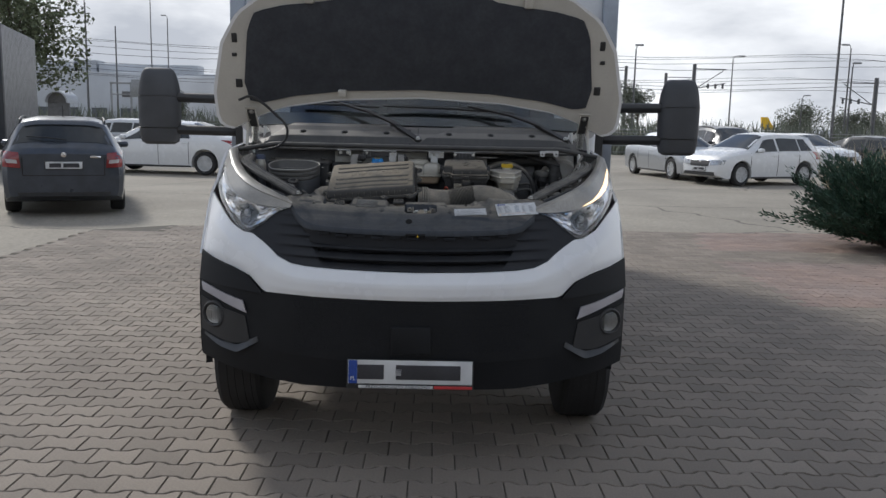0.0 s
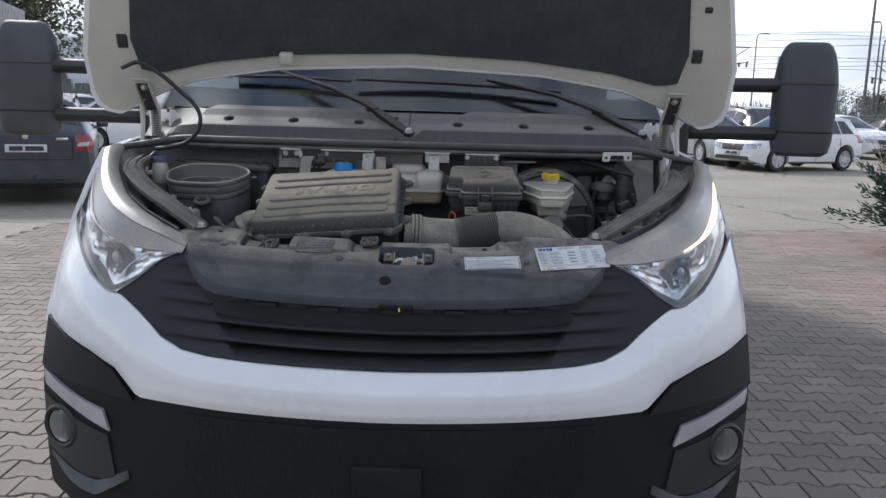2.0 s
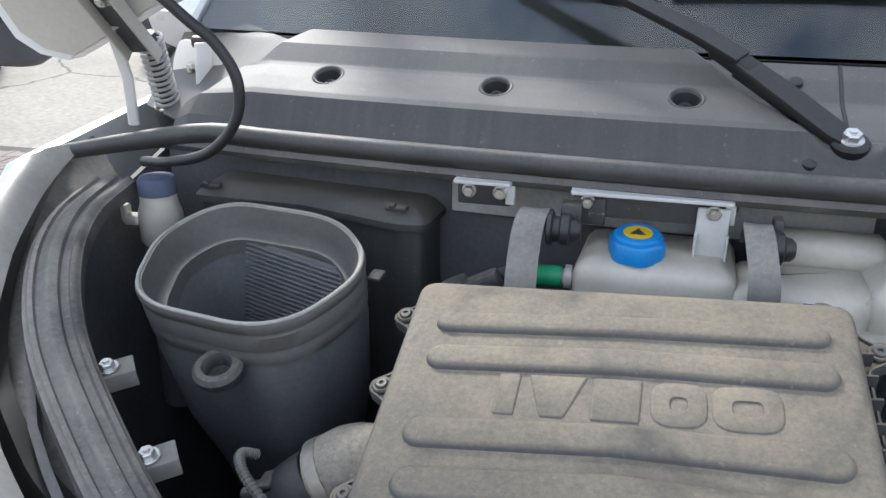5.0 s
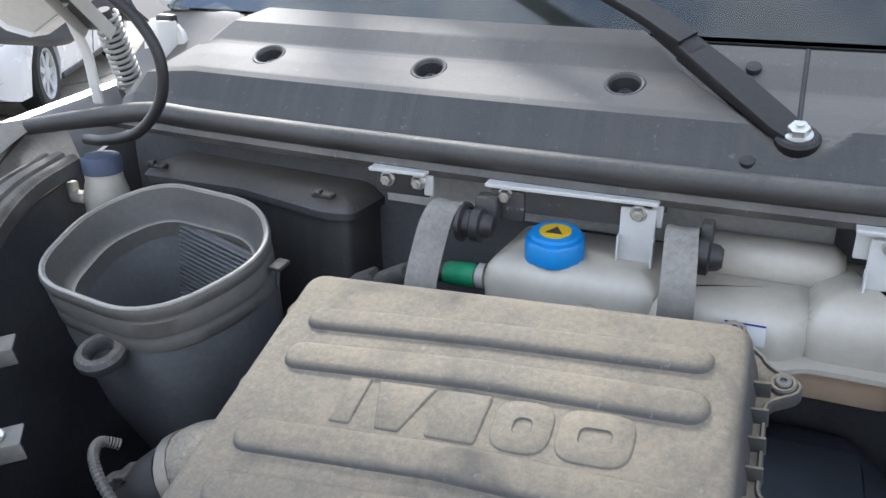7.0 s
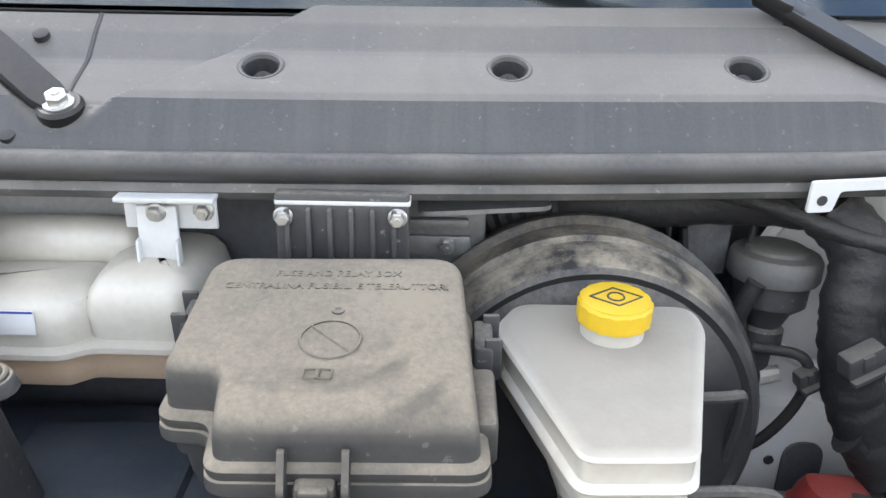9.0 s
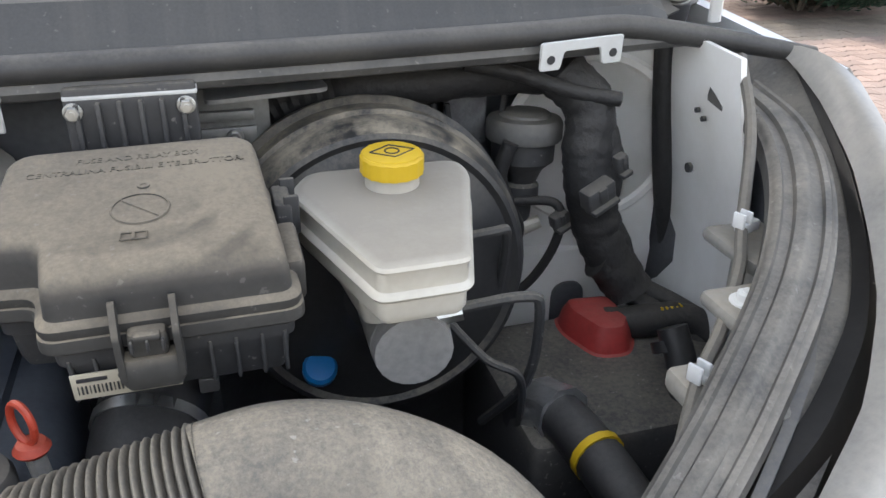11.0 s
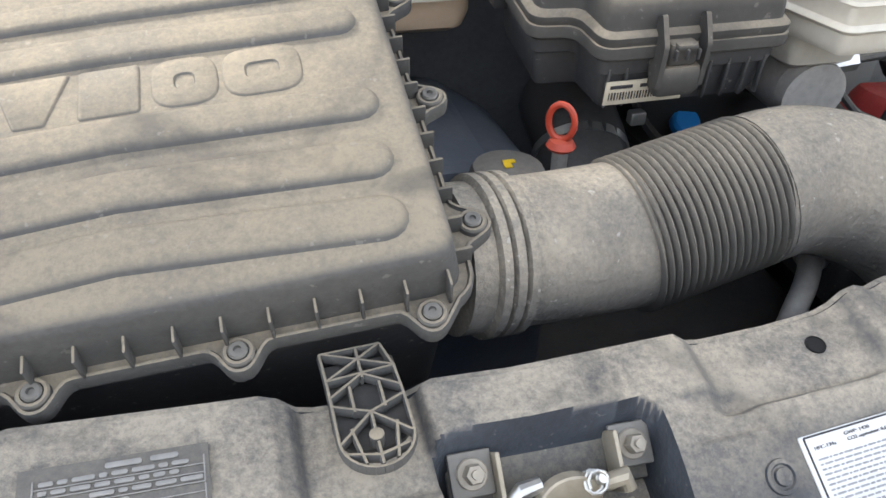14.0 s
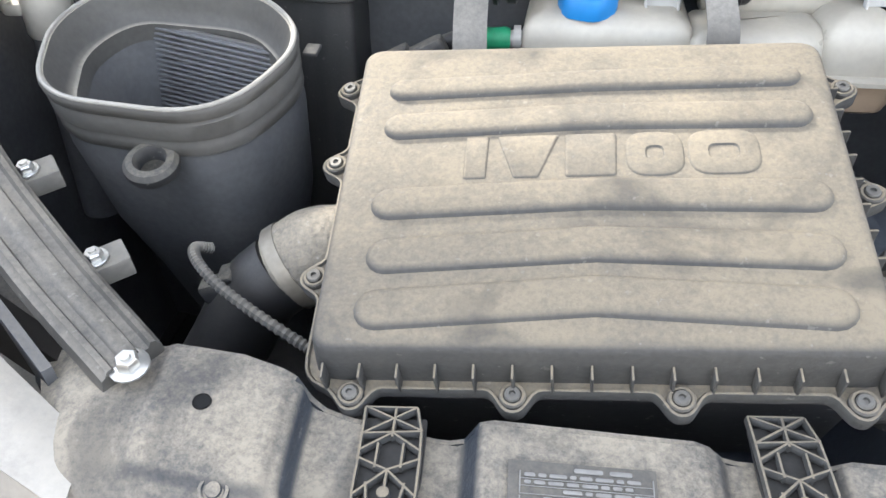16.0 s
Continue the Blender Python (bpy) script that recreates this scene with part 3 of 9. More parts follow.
    for x, z, r in ((0.745, 1.062, 0.034), (0.838, 1.146, 0.028)):
        bm = B()
        lathe(bm, [(r * 1.15, -0.028), (r * 1.12, 0.0), (r, 0.004), (r * 0.94, -0.006), (r * 0.5, -0.016), (0.0005, -0.018)], 24, frame_at((s * x, front_y(x, z) + 0.052, z), (1, s * 0.6, 0), (0, 0.2, 1)))
        part("beam_bowl", bm, M_smoke, lamp, "smoked projector bowl")
    part("bezel", skin(low, [((1 - k) * p[0] + k * q[0], (1 - k) * p[1] + k * q[1]) for p, q, k in zip(low, mid, (0.05, 0.06, 0.08, 0.10, 0.12, 0.16, 0.20, 0.20))], 28, 2, 0.045, -0.006), M_housing, lamp)
    part("lens", skin(low, mid, 24, 6, 0.003, 0.006), M_lens, lamp).visible_shadow = False
    for x, z, r in ((0.735, 1.075, 0.016), (0.845, 1.155, 0.013)):
        m2 = frame_at((s * x, front_y(x, z) + 0.058, z), (1, s * 0.6, 0), (0, 0.2, 1))
        bm = B()
        lathe(bm, [(r, -0.02), (r, 0.006), (r * 0.8, 0.016), (0.0005, 0.020)], 16, m2)
        part("bulb_shield", bm, M_refl, lamp)
    bm = B()
    tube(bm, spline([(s * x, front_y(x, z) + 0.020, z) for x, z in ((0.632, 1.108), (0.660, 1.086), (0.692, 1.060), (0.706, 1.040), (0.716, 1.036))], 4), 0.0018, 6)
    part("trim_line", bm, M_chrome, lamp)
    bm = B()
    def guide(u, v, s=s):
        """A light guide under the rim that widens to the outer corner."""
        x, z, w = (interp(u, [(k / 5, r[c]) for k, r in enumerate(((0.74, 1.137, 0.002), (0.79, 1.156, 0.007), (0.832, 1.180, 0.018), (0.866, 1.206, 0.032), (0.890, 1.236, 0.044), (0.906, 1.274, 0.024)))]) for c in range(3))
        q = z + (v - 0.35) * w
        return (s * x, front_y(x, q) - 0.0075 - 0.002 * math.sin(math.pi * v), q)
    sheet(bm, guide, 20, 3, 0.004, back=(0, 1, 0))
    part("running_light", bm, M_glow if s > 0 else M_lens, lamp, "lit warm running light" if s > 0 else "")

# grille: one moulding, louvred in the middle, nearly closed towards the lamps
gl = both([(0, 0.866), (0.3, 0.870), (0.45, 0.876), (0.52, 0.885), (0.55, 0.899), (0.575, 0.910), (0.605, 0.936), (0.64, 0.962), (0.695, 0.996), (0.712, 0.997)])
gh = both([(0, 1.024), (0.3, 1.026), (0.39, 1.030), (0.44, 1.048), (0.48, 1.076), (0.525, 1.114), (0.60, 1.083), (0.66, 1.033), (0.712, 0.999)])


def louvre(u, v):
    p = lerp_path(gl, u).lerp(lerp_path(gh, u), v)
    x, z = p.x, p.y
    edge = interp(z, [(0.866, 0.372), (0.91, 0.402), (0.968, 0.432), (1.03, 0.462)])
    inside = max(0.0, min(1.0, (edge - abs(x)) / 0.014))
    fade = max(0.0, min(1.0, (0.60 - abs(x)) / 0.14))
    k = ((z - 0.870 - 0.03 * x * x) / 0.0415) % 1.0
    saw = interp(k, [(0, 0.0), (0.10, 0.02), (0.50, 0.5), (0.56, 1.0), (0.88, 1.0), (0.94, 0.05), (1.0, 0.0)])
    soft = interp(k, [(0, 0.0), (0.45, 0.9), (0.75, 1.0), (1.0, 0.0)])
    return (x, front_y(x, z) + 0.050 * saw * inside + 0.009 * soft * fade * (1 - inside), z)


bm = B()
sheet(bm, louvre, 220, 64, 0.003, back=(0, 1, 0))
part("grille", bm, M_grille, truck, "dark blue-grey louvred plastic grille", 30)

# number plate
plate = part("number_plate", B(), M_black, truck, "white number plate in a black holder")
bm = B()
rbox(bm, (0, 0, 0), (0.53, 0.125, 0.012), 0.005, frame_at((-0.0, 3.366, 0.443), (1, 0, 0), (0, 0.05, 1)))
plate.data = mesh_of(bm, "number_plate", M_black)
MP = frame_at((0.0, 3.3595, 0.443), (1, 0, 0), (0, 0.05, 1))
bm = B()
rbox(bm, (0.0, 0.0105, 0.0), (0.518, 0.100, 0.004), 0.0015, MP)
part("plate_face", bm, M_paper, plate)
bm = B()
rbox(bm, (-0.239, 0.0105, 0.003), (0.036, 0.098, 0.003), 0.001, MP)
part("country_band", bm, mat("plate_blue", (0.02, 0.07, 0.35), 0.5, bump=0), plate)
for x, w in ((-0.165, 0.11), (0.075, 0.27)):
    bm = B()
    rbox(bm, (x, 0.0105, 0.003), (w, 0.062, 0.003), 0.001, MP)
    part("character_bar", bm, M_ink, plate)
bm = B()
rbox(bm, (-0.048, 0.0105, 0.003), (0.024, 0.03, 0.003), 0.001, MP)
part("registration_seal", bm, mat("plate_seal", (0.55, 0.55, 0.56), 0.5), plate)
part("country_letters", letters("PL", 0.024, MP @ Matrix.Translation((-0.239, -0.018, 0.0048))), M_paper, plate)
part("holder_words", letters("PRZYCZEPY-AUTO ZABUDOWY", 0.014, MP @ Matrix.Translation((-0.05, -0.052, 0.0045)), 0.0004, 0.27), M_ink, plate)
for x, w, mm in ((-0.06, 0.31, M_paper), (0.18, 0.16, M_redink)):
    bm = B()
    rbox(bm, (x, -0.052, 0.002), (w, 0.012, 0.004), 0.001, MP)
    part("holder_strip", bm, mm, plate)

# wheels
for s in (-1, 1):
    for y in (4.20, 8.0):
        mw = frame_at((s * 0.845, y, 0.345), (0, 1, 0), (0, 0, 1))
        bm = B()
        w = 0.115
        lathe(bm, [(0.20, -w * 0.9), (0.30, -w), (0.33, -w * 0.92), (0.345, -w * 0.75), (0.345, w * 0.75), (0.33, w * 0.92), (0.30, w), (0.20, w * 0.9)], 40, mw)
        for k in (-0.055, -0.02, 0.02, 0.055):
            lathe(bm, [(0.340, k - 0.012), (0.3475, k - 0.010), (0.3475, k + 0.010), (0.340, k + 0.012)], 40, mw)
        wheel = part("wheel", bm, M_tyre, truck, "road wheel with a black ribbed tyre")
        bm = B()
        lathe(bm, [(0.19, -0.07), (0.205, 0.07), (0.19, 0.085), (0.10, 0.03), (0.0005, 0.04)], 24, mw)
        part("rim", bm, M_alu, wheel)
bm = B()
rbox(bm, (0, 6.5, 0.55), (0.9, 4.6, 0.22), 0.02)
part("chassis", bm, M_dark, truck)
bm = B()
rbox(bm, (0, 4.1, 0.42), (1.2, 1.0, 0.12), 0.03)
part("undertray", bm, M_dark, truck)

# cab: windscreen, pillars, roof, doors, scuttle
WS = [(4.224, 1.470), (4.38, 1.60), (4.62, 1.82), (4.85, 2.04), (4.97, 2.15)]


def screen(u, v):
    p = lerp_path([(a, b) for a, b in WS], v)
    x = (u - 0.5) * 2 * (0.84 - 0.10 * v)
    return (x, p.x + 0.16 * x * x, p.y - 0.012 * x * x)


bm = B()
sheet(bm, screen, 24, 10, 0.006)
ws = part("windscreen", bm, M_pane, truck, "clear laminated windscreen")
ws.visible_shadow = False
bm = B()
sheet(bm, lambda u, v: V(*screen(u, v * 0.10)) + V(0, 0.006, -0.006), 24, 2, 0.003)
part("screen_border", bm, M_black, truck)
bm = B()
sheet(bm, lambda u, v: ((u - 0.5) * 1.6, 4.42 + v * 0.42, 1.45 + 0.06 * math.sin(v * 2.4)), 12, 6, 0.03)
part("dashboard", bm, mat("dash_plastic", (0.012, 0.012, 0.013), 0.85, bump=0.05), truck, "dark grey dashboard top")
bm = B()
rbox(bm, (0, 5.42, 1.5), (1.7, 0.05, 1.6), 0.02)
part("cab_rear_wall", bm, mat("cab_trim", (0.030, 0.031, 0.034), 0.9), truck)
for s in (-1, 1):
    bm = B()
    rbox(bm, (s * 0.45, 5.1, 1.25), (0.48, 0.46, 0.14), 0.05)
    rbox(bm, (s * 0.45, 5.30, 1.60), (0.46, 0.12, 0.66), 0.05)
    rbox(bm, (s * 0.45, 5.32, 2.0), (0.24, 0.10, 0.17), 0.04)
    part("cab_seat", bm, mat("seat_cloth", (0.022, 0.022, 0.025), 0.95, fine=300, bump=0.4), truck)
    bm = B()
    tube(bm, [V(*screen(0.5 + s * 0.52, v / 6)) + V(0, 0.01, -0.01) for v in range(7)], 0.045, 10)
    part("pillar", bm, M_white, truck)
    bm = B()
    rbox(bm, (s * 0.93, 5.0, 1.05), (0.05, 0.95, 0.98), 0.02)
    door = part("cab_door", bm, M_white, truck)
    bm = B()
    rbox(bm, (s * 0.885, 5.05, 1.83), (0.02, 0.75, 0.50), 0.01)
    part("side_window", bm, M_tint, door)
    bm = B()
    rbox(bm, (s * 0.965, 5.3, 1.35), (0.03, 0.16, 0.03), 0.01)
    part("handle", bm, M_black, door)
    bm = B()
    sheet(bm, lambda u, v: (s * (0.945 + 0.02 * math.sin(u * 3.1)), 4.24 - 0.42 * math.cos(u * math.pi), 0.345 + (0.42 + 0.10 * v) * math.sin(u * math.pi)), 16, 2, 0.03)
    part("wheel_arch", bm, M_bumper, truck)
bm = B()
sheet(bm, lambda u, v: ((u - 0.5) * 1.72, 4.95 + v * 0.6, 2.16 + 0.06 * math.sin(u * math.pi) + 0.05 * v), 14, 4, 0.02)
part("cab_roof", bm, M_white, truck)
bm = B()
rbox(bm, (0, 7.85, 2.05), (2.42, 4.4, 2.35), 0.02)
cargo = part("cargo_box", bm, mat("box_panel", (0.66, 0.68, 0.71), 0.4, var=(0.63, 0.65, 0.68), vscale=0.8, bump=0.03), truck, "white panel cargo box with grey corner posts")
for s in (-1, 1):
    bm = B()
    rbox(bm, (s * 1.225, 5.63, 2.05), (0.10, 0.06, 2.38), 0.01)
    part("corner_post", bm, mat("anodised_post", (0.32, 0.36, 0.42), 0.4, metal=0.4), cargo)

# mirrors
for s in (-1, 1):
    bm = B()
    mm = Matrix.Translation((s * 1.425, 4.62, 1.545)) @ pose(0, 0, 0, 0, 0, -6 * s)
    lp = rpoly([(-0.105, -0.065), (0.105, -0.065), (0.115, 0.06), (-0.115, 0.06)], 0.055, 6)
    stack(bm, lp, [(0.035, -0.205), (0.012, -0.19), (0.004, -0.15), (0, -0.06), (0, 0.06), (0.008, 0.125), (0.018, 0.168), (0.030, 0.192), (0.044, 0.204), (0.054, 0.206)], mm)
    mirror = part("door_mirror", bm, mat("mirror_shell_%s" % ("a" if s < 0 else "b"), (0.06, 0.063, 0.07), 0.55, fine=500, bump=0.3), truck, "tall dark grey door mirror on two arms")
    for z in (1.595, 1.42):
        bm = B()
        tube(bm, spline([(s * 1.33, 4.62, z), (s * 1.15, 4.64, z - 0.002), (s * 0.97, 4.70, z - 0.004)], 4), 0.033, 12, 0.8)
        part("arm", bm, M_black, mirror)
    bm = B()
    rbox(bm, (s * 0.985, 4.68, 1.46), (0.06, 0.14, 0.42), 0.02)
    part("mirror_foot", bm, M_black, mirror)
    bm = B()
    rbox(bm, (0, 0.064, 0.03), (0.18, 0.008, 0.26), 0.003, mm)
    part("mirror_glass", bm, M_chrome, mirror)
    for z in (0.055, -0.115):
        bm = B()
        stack(bm, lp, [(0.002, z - 0.003), (-0.0025, z), (0.002, z + 0.003)], mm)
        part("shell_seam", bm, M_black, mirror)


# bonnet, raised
def bonnet_y(x, z):
    return 4.13 - 0.36 * (z - 1.45) + 0.05 * x * x - 0.10 * max(0.0, abs(x) - 0.75)


def bonnet_sheet(low, high, nu, nv, thick, off=0.0, crown=0.0):
    def f(u, v):
        p = lerp_path(low, u).lerp(lerp_path(high, u), v)
        return (p.x, bonnet_y(p.x, p.y) - off - crown * math.sin(math.pi * v) * math.sin(math.pi * u), p.y)
    bm = B()
    sheet(bm, f, nu, nv, thick, back=(0, 1, 0))
    return bm


hl = both([(0, 1.600), (0.40, 1.583), (0.66, 1.545), (0.78, 1.502), (0.86, 1.462), (0.915, 1.437), (0.972, 1.450), (0.988, 1.50)])
hh = both([(0, 2.15), (0.30, 2.145), (0.52, 2.115), (0.72, 2.055), (0.85, 1.97), (0.935, 1.84), (0.990, 1.62)])
bonnet = part("bonnet", bonnet_sheet(hl, hh, 56, 16, 0.03), M_white, truck, "open white bonnet with bare cream underside", 60)
part("inner_panel", bonnet_sheet([(x * 0.985, z + 0.008) for x, z in hl], [(x * 0.985, z - 0.008) for x, z in hh], 56, 12, 0.006, 0.004), M_cream, bonnet, "cream primed inner panel")
il = both([(0, 1.640), (0.35, 1.628), (0.60, 1.600), (0.76, 1.565), (0.815, 1.575)])
ih = both([(0, 2.085), (0.25, 2.070), (0.36, 2.035), (0.50, 2.015), (0.62, 2.005), (0.76, 1.975), (0.80, 1.90), (0.835, 1.66)])
part("insulation_mat", bonnet_sheet(il, ih, 48, 14, 0.012, 0.012, 0.018), M_insul, bonnet, "dark felt insulation mat")
for s in (-1, 1):
    for x, z, w, h in ((0.865, 1.86, 0.026, 0.045), (0.872, 1.785, 0.024, 0.018), (0.862, 1.655, 0.032, 0.042)):
        bm = B()
        rbox(bm, (0, 0, 0), (w, h, 0.012), 0.006, frame_at((s * x, bonnet_y(x, z) - 0.004, z), (1, -0.05 * s, 0), (0, -0.36, 1)))
        part("access_hole", bm, M_black, bonnet)
    bm = B()
    rbox(bm, (0, 0, 0), (0.045, 0.07, 0.03), 0.012, frame_at((s * 0.50, bonnet_y(0.5, 2.045) - 0.016, 2.045), (1, 0, 0), (0, -0.36, 1)))
    part("bonnet_pad", bm, M_cream, bonnet)
bm = B()
rbox(bm, (0, 0, 0), (0.04, 0.035, 0.03), 0.006, frame_at((-0.365, bonnet_y(0.36, 1.616) - 0.02, 1.616), (1, 0, 0), (0, -0.36, 1)))
part("mat_clip", bm, M_cream, bonnet)

# hinges with springs, and the washer hose on the bonnet
M_spring = mat("grey_spring_steel", (0.40, 0.40, 0.38), 0.4, metal=0.3, bump=0.05, dust=0.3)
M_hinge = mat("black_hinge_steel", (0.045, 0.046, 0.050), 0.45, var=(0.07, 0.07, 0.07), bump=0.2, dust=0.4)
for s in (-1, 1):
    # foot plate under the scuttle end
    bm = B()
    stack(bm, rpoly([(-0.045, -0.075), (0.045, -0.075), (0.045, 0.045), (0.020, 0.062), (-0.030, 0.062), (-0.045, 0.03)], 0.010, 3), [(0.001, -0.003), (0, 0), (0, 0.003), (0.001, 0.004)], frame_at((s * 0.800, 4.276, 1.390), (1, 0.25 * s, 0), (0, 0.08, 1)))
    rbox(bm, (0, 0, 0.010), (0.006, 0.115, 0.03), 0.002, frame_at((s * 0.775, 4.262, 1.395), (1, 0.25 * s, 0), (0, 0.08, 1)))
    hinge = part("bonnet_hinge", bm, M_baywhite, truck, "painted steel bonnet hinge with coil spring")
    # channel arm up to the bonnet: dark web between two pale folded edges
    top, foot = V(s * 0.815, 4.090, 1.537), V(s * 0.807, 4.178, 1.450)
    ma = frame_at(top.lerp(foot, 0.5), (1, 0, 0), top - foot)
    ln = (top - foot).length
    bm = B()
    rbox(bm, (0, 0, 0), (0.040, ln, 0.004), 0.0015, ma)
    part("arm_web", bm, M_hinge, hinge, "black steel web")
    for dx in (-0.021, 0.021):
        bm = B()
        rbox(bm, (dx, 0, 0.006), (0.0035, ln, 0.018), 0.0012, ma)
        part("arm_edge", bm, M_cream, hinge, "pale folded edge")
    bm = B()
    rbox(bm, (0, ln / 2 + 0.004, 0.002), (0.054, 0.018, 0.005), 0.002, ma)
    part("bonnet_tab", bm, M_cream, hinge)
    bm = B()
    hexbolt(bm, ma @ Matrix.Translation((0, ln / 2 - 0.022, 0.002)), 0.0075, 0.006)
    part("bolt", bm, M_steel, hinge)
    # outer strap down to the wing
    bm = B()
    tube(bm, [V(s * 0.838, 4.155, 1.468), V(s * 0.848, 4.185, 1.415), V(s * 0.858, 4.200, 1.350)], 0.0075, 8, 0.45)
    part("strap", bm, M_baywhite, hinge)
    a, b = V(s * 0.817, 4.222, 1.372), V(s * 0.810, 4.186, 1.466)
    ax = (b - a)
    sd = ax.cross(V(0, 1, 0)).normalized()
    sp = ax.cross(sd).normalized()
    pts = [a + ax * (k / 200) + 0.0150 * (math.cos(k * 0.40) * sd + math.sin(k * 0.40) * sp) for k in range(201)]
    bm = B()
    tube(bm, pts, 0.0026, 6)
    part("coil_spring", bm, M_spring, hinge)
    bm = B()
    tube(bm, [a - ax * 0.22, a + ax * 0.04], 0.019, 12)
    tube(bm, [a, b + ax * 0.08], 0.0085, 10)
    part("spring_rod", bm, M_hinge, hinge)
    bm = B()
    rbox(bm, (s * 0.785, 4.268, 1.452), (0.026, 0.016, 0.016), 0.004)
    part("rubber_stop", bm, M_rubber, hinge)
    for dx, dz in ((0.004, 0.026), (0.010, 0.002), (0.002, -0.040)):
        bm = B()
        hexbolt(bm, frame_at((s * (0.800 + dx), 4.271, 1.390 + dz), (1, 0.25 * s, 0), (0, 0, 1)), 0.0065)
        part("bolt", bm, M_steel, hinge)
bm = B()
tube(bm, spline([(-0.86, 4.06, 1.575), (-0.80, 4.045, 1.592), (-0.735, 4.05, 1.555), (-0.683, 4.065, 1.506), (-0.654, 4.07, 1.480), (-0.632, 4.07, 1.441), (-0.639, 4.07, 1.396), (-0.676, 4.07, 1.358), (-0.73, 4.075, 1.342), (-0.775, 4.09, 1.335)], 14), 0.0064, 12)
part("washer_hose", bm, M_rubber, truck, "black corrugated washer hose")

# wipers
for nut, elbow, tip, b0, b1 in (((0.0, 4.114, 1.404), (-0.121, 4.184, 1.476), (-0.447, 4.352, 1.592), (-0.60, 4.374, 1.570), (-0.20, 4.290, 1.560)),
                                ((0.735, 4.182, 1.416), (0.605, 4.255, 1.482), (0.247, 4.306, 1.580), (-0.182, 4.298, 1.568), (0.490, 4.312, 1.545))):
    n, e, t = V(*nut), V(*elbow), V(*tip)
    bm = B()
    nrm = V(0.10, -0.42, 0.90).normalized()

    def channel(bm, pts, wide, t0=0.0035, wall=0.0075):
        """A pressed steel arm: a flat web with two folded edges."""
        loops = []
        for i, q in enumerate(pts):
            ax = (pts[min(i + 1, len(pts) - 1)] - pts[max(i - 1, 0)]).normalized()
            sd = ax.cross(nrm).normalized()
            up = sd.cross(ax).normalized()
            h = wide[i] / 2
            loops.append([q + sd * a * h + up * b for a, b in ((-1, -wall), (-1, -0.001), (-0.93, 0.001), (0.93, 0.001), (1, -0.001), (1, -wall), (0.88, -wall), (0.88, -t0), (-0.88, -t0), (-0.88, -wall))])
        rings(bm, loops)
    a0 = n - (e - n).normalized() * 0.012 + nrm * 0.004
    channel(bm, [a0, n.lerp(e, 0.12) + nrm * 0.004, n.lerp(e, 0.5) + nrm * 0.006, n.lerp(e, 0.92) + nrm * 0.006, e + nrm * 0.006], [0.018, 0.031, 0.031, 0.026, 0.024])
    channel(bm, [e - (e - n).normalized() * 0.02 + nrm * 0.010, e.lerp(t, 0.08) + nrm * 0.012, e.lerp(t, 0.4) + V(0, -0.012, 0.016), t], [0.026, 0.026, 0.020, 0.012])
    lathe(bm, [(0.019, -0.012), (0.019, 0.002), (0.0165, 0.005)], 18, Matrix.Translation(n) @ pose(0, 0, 0, 22, 0, 0))
    wiper = part("wiper", bm, mat("wiper_black_%d" % (nut[0] > 0), (0.010, 0.010, 0.011), 0.38, bump=0.05, spec=0.4, dust=0.08), truck, "black wiper arm with steel pivot nut")
    bm = B()
    hexbolt(bm, Matrix.Translation(n + V(0, -0.002, 0.004)) @ pose(0, 0, 0, 22, 0, 0), 0.0092, 0.008, 1.35)
    part("pivot_nut", bm, M_steel, wiper)
    bm = B()
    rbox(bm, (0, 0, 0), (0.052, 0.026, 0.016), 0.005, frame_at(n.lerp(e, 0.93), e - n, (0.3, 1, 0.5)))
    rbox(bm, (-0.052, 0.010, 0.004), (0.085, 0.003, 0.012), 0.001, frame_at(n.lerp(e, 0.93), e - n, (0.3, 1, 0.5)))
    rbox(bm, (-0.052, -0.010, 0.004), (0.085, 0.003, 0.012), 0.001, frame_at(n.lerp(e, 0.93), e - n, (0.3, 1, 0.5)))
    part("arm_hinge", bm, wiper.data.materials[0], wiper)
    bm = B()
    tube(bm, [V(*b0), V(*b0).lerp(V(*b1), 0.5) + V(0, -0.004, 0.006), V(*b1)], [0.009, 0.012, 0.008], 6, 0.7)
    part("wiper_blade", bm, M_rubber, wiper)

# ---- engine bay: shell ----
def cowl_section(x):
    """(y, z) of the scuttle panel from the seal back to the glass."""
    b = 0.085 * x * x
    e = max(0.0, abs(x) - 0.66)
    return [(4.088 + b, 1.372), (4.094 + b, 1.385), (4.116 + b, 1.413 - e * 0.10), (4.123 + b, 1.4175 - e * 0.12), (4.150 + b, 1.4290 - e * 0.15), (4.174 + b, 1.4380 - e * 0.15),
            (4.179 + b, 1.4405 - e * 0.12), (4.204 + b, 1.4605 - e * 0.1), (4.222 + b + 0.06 * x * x, 1.473)]


HOLES = [(x, 4.156 + 0.085 * x * x) for x in (-0.572, -0.364, -0.157, 0.152, 0.360, 0.567)]


